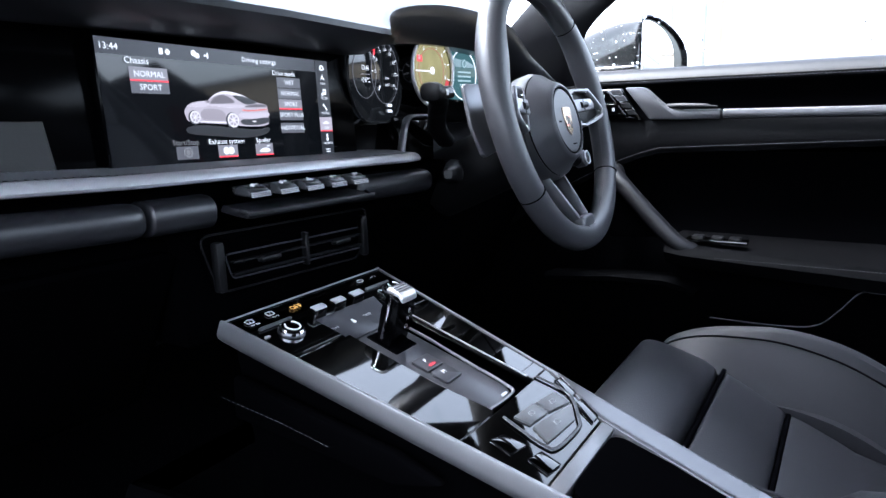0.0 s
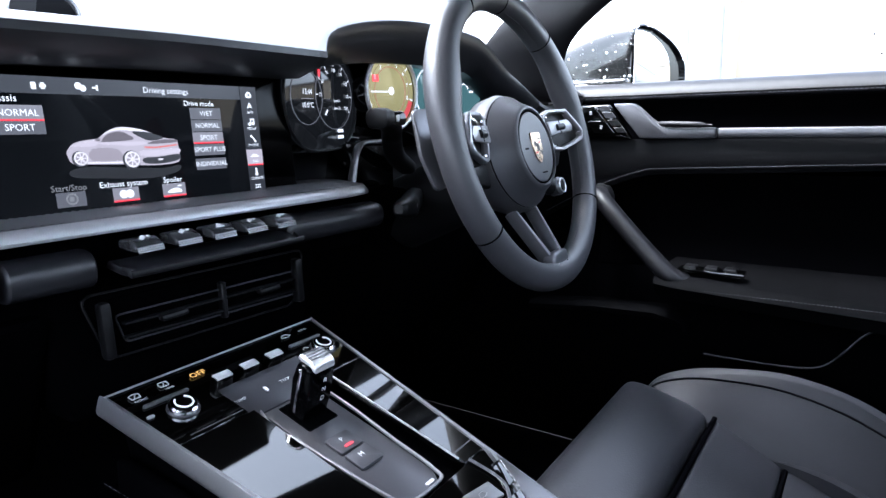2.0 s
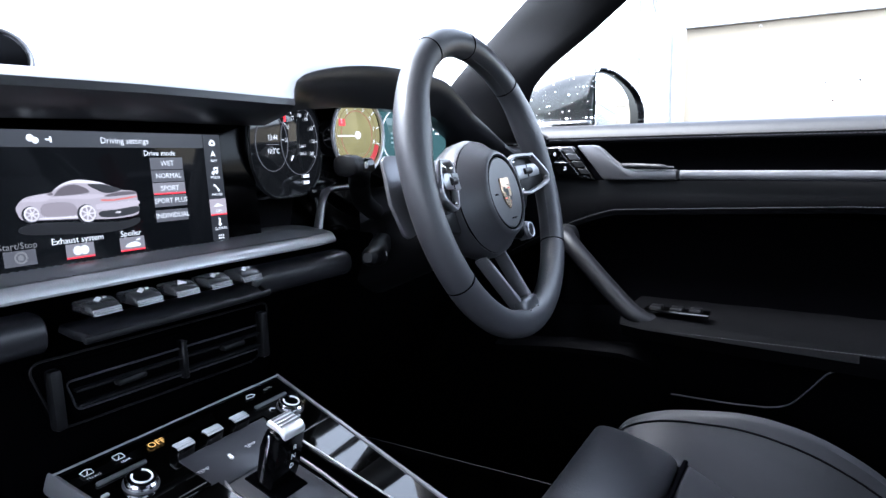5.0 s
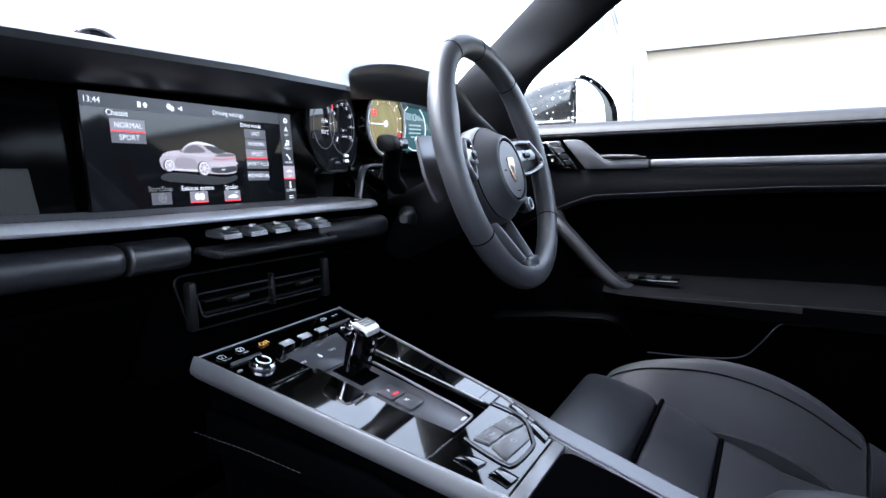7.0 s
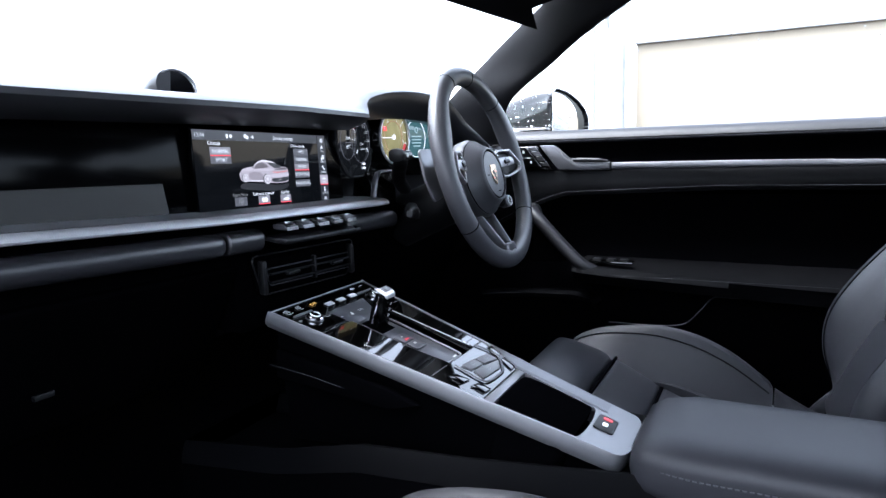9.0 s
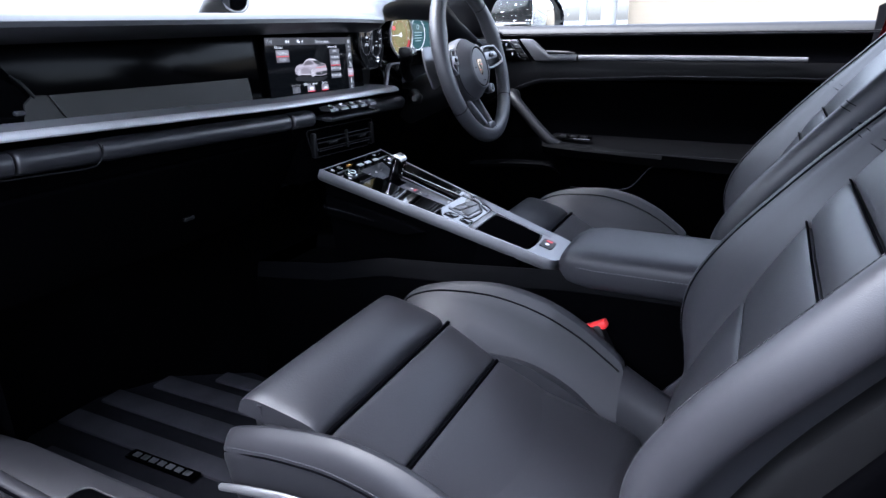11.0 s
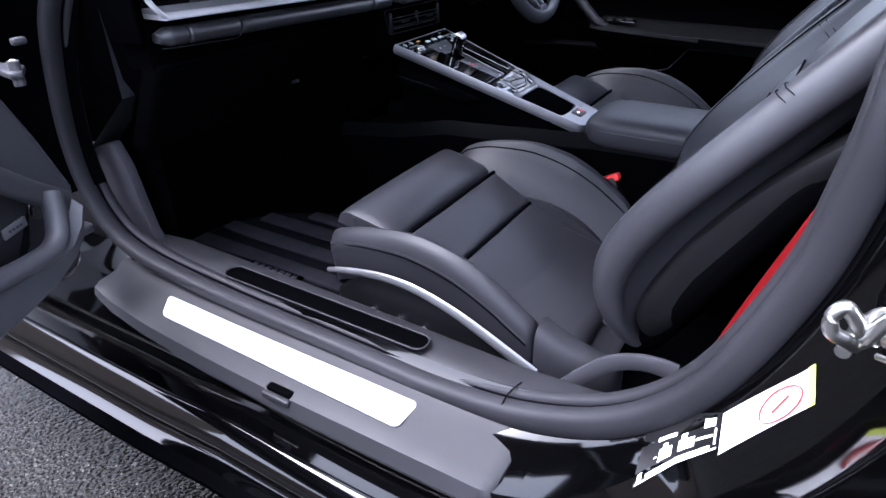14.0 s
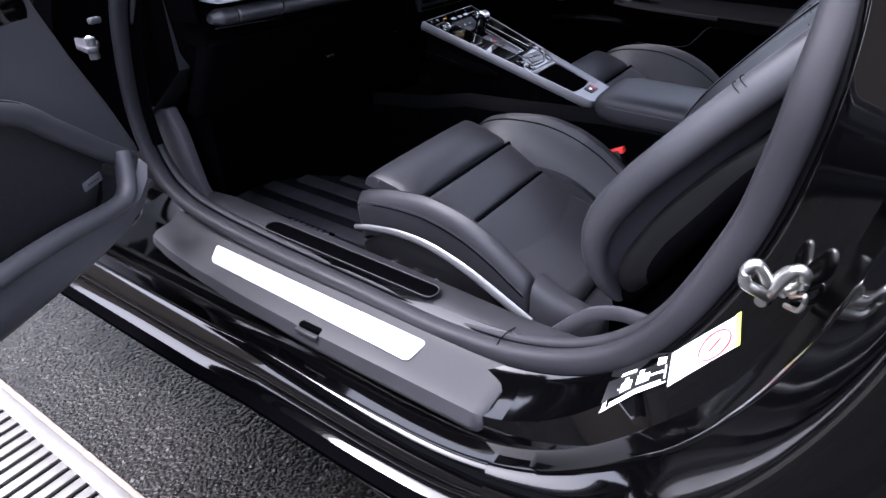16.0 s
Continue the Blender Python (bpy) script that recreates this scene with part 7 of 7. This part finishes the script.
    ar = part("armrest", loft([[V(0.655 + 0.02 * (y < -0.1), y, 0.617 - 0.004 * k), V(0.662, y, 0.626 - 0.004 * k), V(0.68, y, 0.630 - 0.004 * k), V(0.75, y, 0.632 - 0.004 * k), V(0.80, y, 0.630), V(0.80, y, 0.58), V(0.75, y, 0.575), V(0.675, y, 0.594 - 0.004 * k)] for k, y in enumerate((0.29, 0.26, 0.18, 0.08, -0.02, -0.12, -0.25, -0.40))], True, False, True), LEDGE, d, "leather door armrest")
    part("stitching", stitches([(0.657, y, 0.613) for y in (0.24, 0.1, -0.1, -0.3)], 0.005, 0.003, 0.0003), STITCH, ar)
    part("window_switches", rbox((0.700, 0.215, 0.634), (0.028, 0.095, 0.006), 0.002), PIANO, ar)
    for y in (0.245, 0.215, 0.188):
        part("switch_key", rbox((0.700, y, 0.638), (0.020, 0.018, 0.006), 0.002), PLASTIC, ar)
    h = spl([(0.755, 0.40, 0.735), (0.720, 0.402, 0.742), (0.695, 0.388, 0.738), (0.684, 0.360, 0.712), (0.678, 0.31, 0.662), (0.676, 0.272, 0.628), (0.69, 0.25, 0.615)], 6)
    part("pull_handle", tube(h, 0.013, 0.017, 16, up=(-1, 0, 0), power=2.6), SOFT, d, "diagonal leather pull handle")
    # dark fill that stands for the shade behind the handle
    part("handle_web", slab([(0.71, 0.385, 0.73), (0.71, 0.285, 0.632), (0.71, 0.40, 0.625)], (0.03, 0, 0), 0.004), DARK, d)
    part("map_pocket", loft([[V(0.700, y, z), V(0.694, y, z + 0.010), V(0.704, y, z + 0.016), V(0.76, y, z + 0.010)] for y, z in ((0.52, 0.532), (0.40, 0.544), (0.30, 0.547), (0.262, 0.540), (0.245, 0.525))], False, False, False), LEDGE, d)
    part("pocket_edge", wire(spl([(0.702, 0.22, 0.500), (0.700, 0.12, 0.502), (0.698, 0.064, 0.511), (0.697, 0.035, 0.540), (0.698, 0.010, 0.570), (0.700, -0.02, 0.572), (0.71, -0.14, 0.571)], 6), 0.0012), GREYKEY, d)
    g = part("window_glass", loft([[V(0.805 - k * 0.23, y - 0.2 * k * (y > 0.4), 0.915 + 0.28 * k) for k in (0, 0.33, 0.66, 1.0)] for y in (0.62, 0.40, 0.1, -0.3, -0.5)], False, False, False), GLASS, d)
    g.visible_shadow = False
    rnd = random.Random(4)
    drops = []
    for i in range(70):
        y, k = rnd.uniform(-0.25, 0.34), rnd.uniform(0.05, 0.6)
        r = rnd.uniform(0.0008, 0.0022)
        bm = bmesh.new()
        bmesh.ops.create_icosphere(bm, subdivisions=1, radius=r, matrix=Matrix.Translation((0.807 - k * 0.23, y, 0.915 + 0.28 * k)))
        drops.append(bm)
    b = part("rain_drops", merge(*drops), CHROME, d, "small rain drops on the glass")
    b["kind"] = "stuff"


def build_mirror():
    """Domed housing with a glass set back in its rim; ax runs outwards along the glass, fo forwards."""
    m = thing("wing_mirror", (0.88, 0.40, 0.93), "gloss black wing mirror covered with rain drops", "wing mirror")
    ax, fo = V(0.90, -0.43, 0).normalized(), V(0.20, 0.98, 0).normalized()
    c0 = V(0.866, 0.400, 0.0)
    rim = [(-0.006, 0.885), (-0.008, 0.935), (-0.006, 0.990), (0.000, 1.016), (0.020, 1.0245), (0.050, 1.020), (0.080, 1.008), (0.110, 0.990), (0.132, 0.966), (0.139, 0.940), (0.134, 0.910), (0.115, 0.890), (0.06, 0.880)]
    rim = [(p.x, p.y) for p in spl([(a, b, 0) for a, b in rim], 4, True)]
    mid = V(0.040, 0.925)
    rows = []
    for f, k, kz, dx in ((0.004, 0.90, 0.92, 0), (-0.004, 0.97, 0.97, 0), (-0.002, 1.0, 1.0, 0), (0.006, 1.015, 1.01, 0), (0.035, 1.01, 1.0, -0.004), (0.075, 0.93, 0.90, -0.012), (0.115, 0.78, 0.72, -0.026), (0.150, 0.55, 0.50, -0.044), (0.172, 0.28, 0.26, -0.060), (0.178, 0.05, 0.05, -0.068)):
        rows.append([c0 + fo * f + ax * (mid.x + dx + (a - mid.x) * k) + V(0, 0, mid.y + (b - mid.y) * kz) for a, b in rim])
    part("housing", loft(rows, True, False, True), GLOSSBLACK, m)
    pane = [(0.000, 0.888), (-0.001, 0.940), (0.000, 1.004), (0.010, 1.013), (0.035, 1.008), (0.062, 0.994), (0.082, 0.974), (0.091, 0.950), (0.092, 0.915), (0.080, 0.892)]
    part("glass", slab([c0 + ax * p.x + V(0, 0, p.y) - fo * 0.002 for p in spl([(a, b, 0) for a, b in pane], 4, True)], fo * -0.004, 0.001), surface("mirror_glass", (0.9, 0.9, 0.9), 0.02, metal=1.0, bump=0), m)
    part("arm", tube(spl([(0.850, 0.47, 0.922), (0.80, 0.48, 0.905), (0.76, 0.48, 0.895)], 6), 0.035, 0.014, 12), GLOSSBLACK, m)
    part("foot", rbox((0.822, 0.455, 0.922), (0.02, 0.13, 0.016), 0.006, 3), GLOSSBLACK, m, "gloss black mirror foot")
    rnd = random.Random(7)
    drops = []
    for i in range(420):
        k = rnd.choice((1, 2, 3, 3, 4, 4, 4, 5, 5, 5, 6, 6))
        f, j = rnd.random(), rnd.randrange(len(rim))
        c = rows[k][j] * (1 - f) + rows[k + 1][j] * f
        if c.z < 0.93:
            continue
        r = rnd.choice((0.0006, 0.0008, 0.0011, 0.0016, 0.0024))
        bm = bmesh.new()
        bmesh.ops.create_icosphere(bm, subdivisions=1, radius=r, matrix=Matrix.Translation(c))
        drops.append(bm)
    b = part("rain_drops", merge(*drops), WATER, m, "clinging rain drops")
    b["kind"] = "stuff"


# ---- open passenger door ----
def build_passenger_door():
    th = radians(68)
    o = V(-0.934, 0.477, 0.0)
    dd, nn = V(-math.sin(th), -math.cos(th), 0), V(math.cos(th), -math.sin(th), 0)

    def D(s, z, h=0.0):
        return o + dd * s + nn * h + V(0, 0, z)

    d = thing("door_2", tuple(D(0.4, 0.3, -0.1)), "open passenger door with black leather trim and speaker grille", "door", kind="structure")
    part("skin", slab([D(-0.07, 0.47, -0.05), D(1.0, 0.46, -0.05), D(1.0, 0.92, -0.05), D(-0.06, 0.92, -0.05), D(-0.09, 0.75, -0.05), D(-0.12, 0.62, -0.05)], nn * -0.07, 0.02, 3), GLOSSBLACK, d)
    up = [(-0.056, 0.96), (-0.076, 0.861), (-0.094, 0.784), (-0.119, 0.704), (-0.142, 0.620), (-0.136, 0.604), (-0.06, 0.655), (0.02, 0.722), (0.084, 0.772), (0.20, 0.80), (0.9, 0.81), (0.95, 0.96)]
    part("upper_trim", slab([D(s, z, -0.004 - 0.22 * max(0.0, z - 0.64)) for s, z in up], nn * -0.05, 0.008, 3), DOORTRIM, d)
    line = spl([D(-0.118, 0.606, -0.008), D(-0.06, 0.648, 0.0), D(0.02, 0.714, 0.004), D(0.084, 0.763, 0.006), D(0.20, 0.79, 0.006), D(0.5, 0.80, 0.006)], 6)
    part("ledge", tube(line, 0.017, 0.013, 14, up=nn), DOORTRIM, d)
    part("ledge_seam", wire([p + V(0, 0, 0.016) + nn * 0.006 for p in line], 0.001), SEAM, d)
    gr = part("speaker_grille", slab([D(s, z, -0.012) for s, z in ((-0.072, 0.640), (0.08, 0.748), (0.35, 0.80), (0.35, 0.58), (0.12, 0.560), (-0.012, 0.560))], nn * -0.02, 0.002), surface("ribbed_grille", (0.010, 0.010, 0.012), 0.5, grain=160, bump=0.8, kind="wave", dist=0.002), d, "finely ribbed speaker grille")
    bd = part("grille_badge", slab([D(s - 0.027, 0.610 + z - 0.06 * s, -0.009) for s, z in rr(0.041, 0.0145, 0.002, 3)], nn * -0.003, 0.0006), SILVER, gr, "small silver badge reduced to bars")
    for i in range(4):
        s = -0.037 + 0.0065 * i
        part("print_bar", slab([D(s + a, 0.610 + b, -0.0084) for a, b in rr(0.0042, 0.0036, 0.0008, 2)], nn * -0.001, 0.0), GREYKEY, bd)
    rim = spl([D(-0.080, 0.640, 0.012), D(-0.062, 0.600, 0.022), D(-0.040, 0.582, 0.030), D(0.0, 0.580, 0.034), (D(0.148, 0.596, 0.036)), D(0.4, 0.60, 0.036), D(0.9, 0.60, 0.03)], 6)
    part("pocket_rim", tube(rim, 0.013, 0.016, 14, up=nn), DOORTRIM, d)
    rows = []
    for s, z1, z0 in ((-0.092, 0.625, 0.600), (-0.080, 0.608, 0.566), (-0.055, 0.590, 0.545), (-0.010, 0.581, 0.528), (0.05, 0.584, 0.518), (0.12, 0.592, 0.515), (0.3, 0.60, 0.514), (0.9, 0.60, 0.512)):
        rows.append([D(s, z1, 0.030), D(s, z1 * 0.6 + z0 * 0.4, 0.044), D(s, z1 * 0.2 + z0 * 0.8, 0.042), D(s, z0, 0.026), D(s, z0 - 0.008, 0.0), D(s, z0 - 0.012, -0.05)])
    part("pocket", loft(rows, False, False, False), DOORTRIM, d)


build_ground()
build_far_wall()
build_shell()
build_seal()
build_jamb_fittings()
build_cabin()
build_windscreen()
build_sill()
build_mat()
seat = build_seat()
driver_seat = copy_thing(seat, pose(0.365, 0.09, 0.245))
tagged(driver_seat, "black leather sports seat beside the driver door")
build_belts()
dash = build_dash()
build_dash_parts(dash)
build_screen()
build_cluster()
build_wheel()
build_console()
build_armrest()
build_driver_door()
build_mirror()
build_passenger_door()
build_yard_walls()
build_drain()
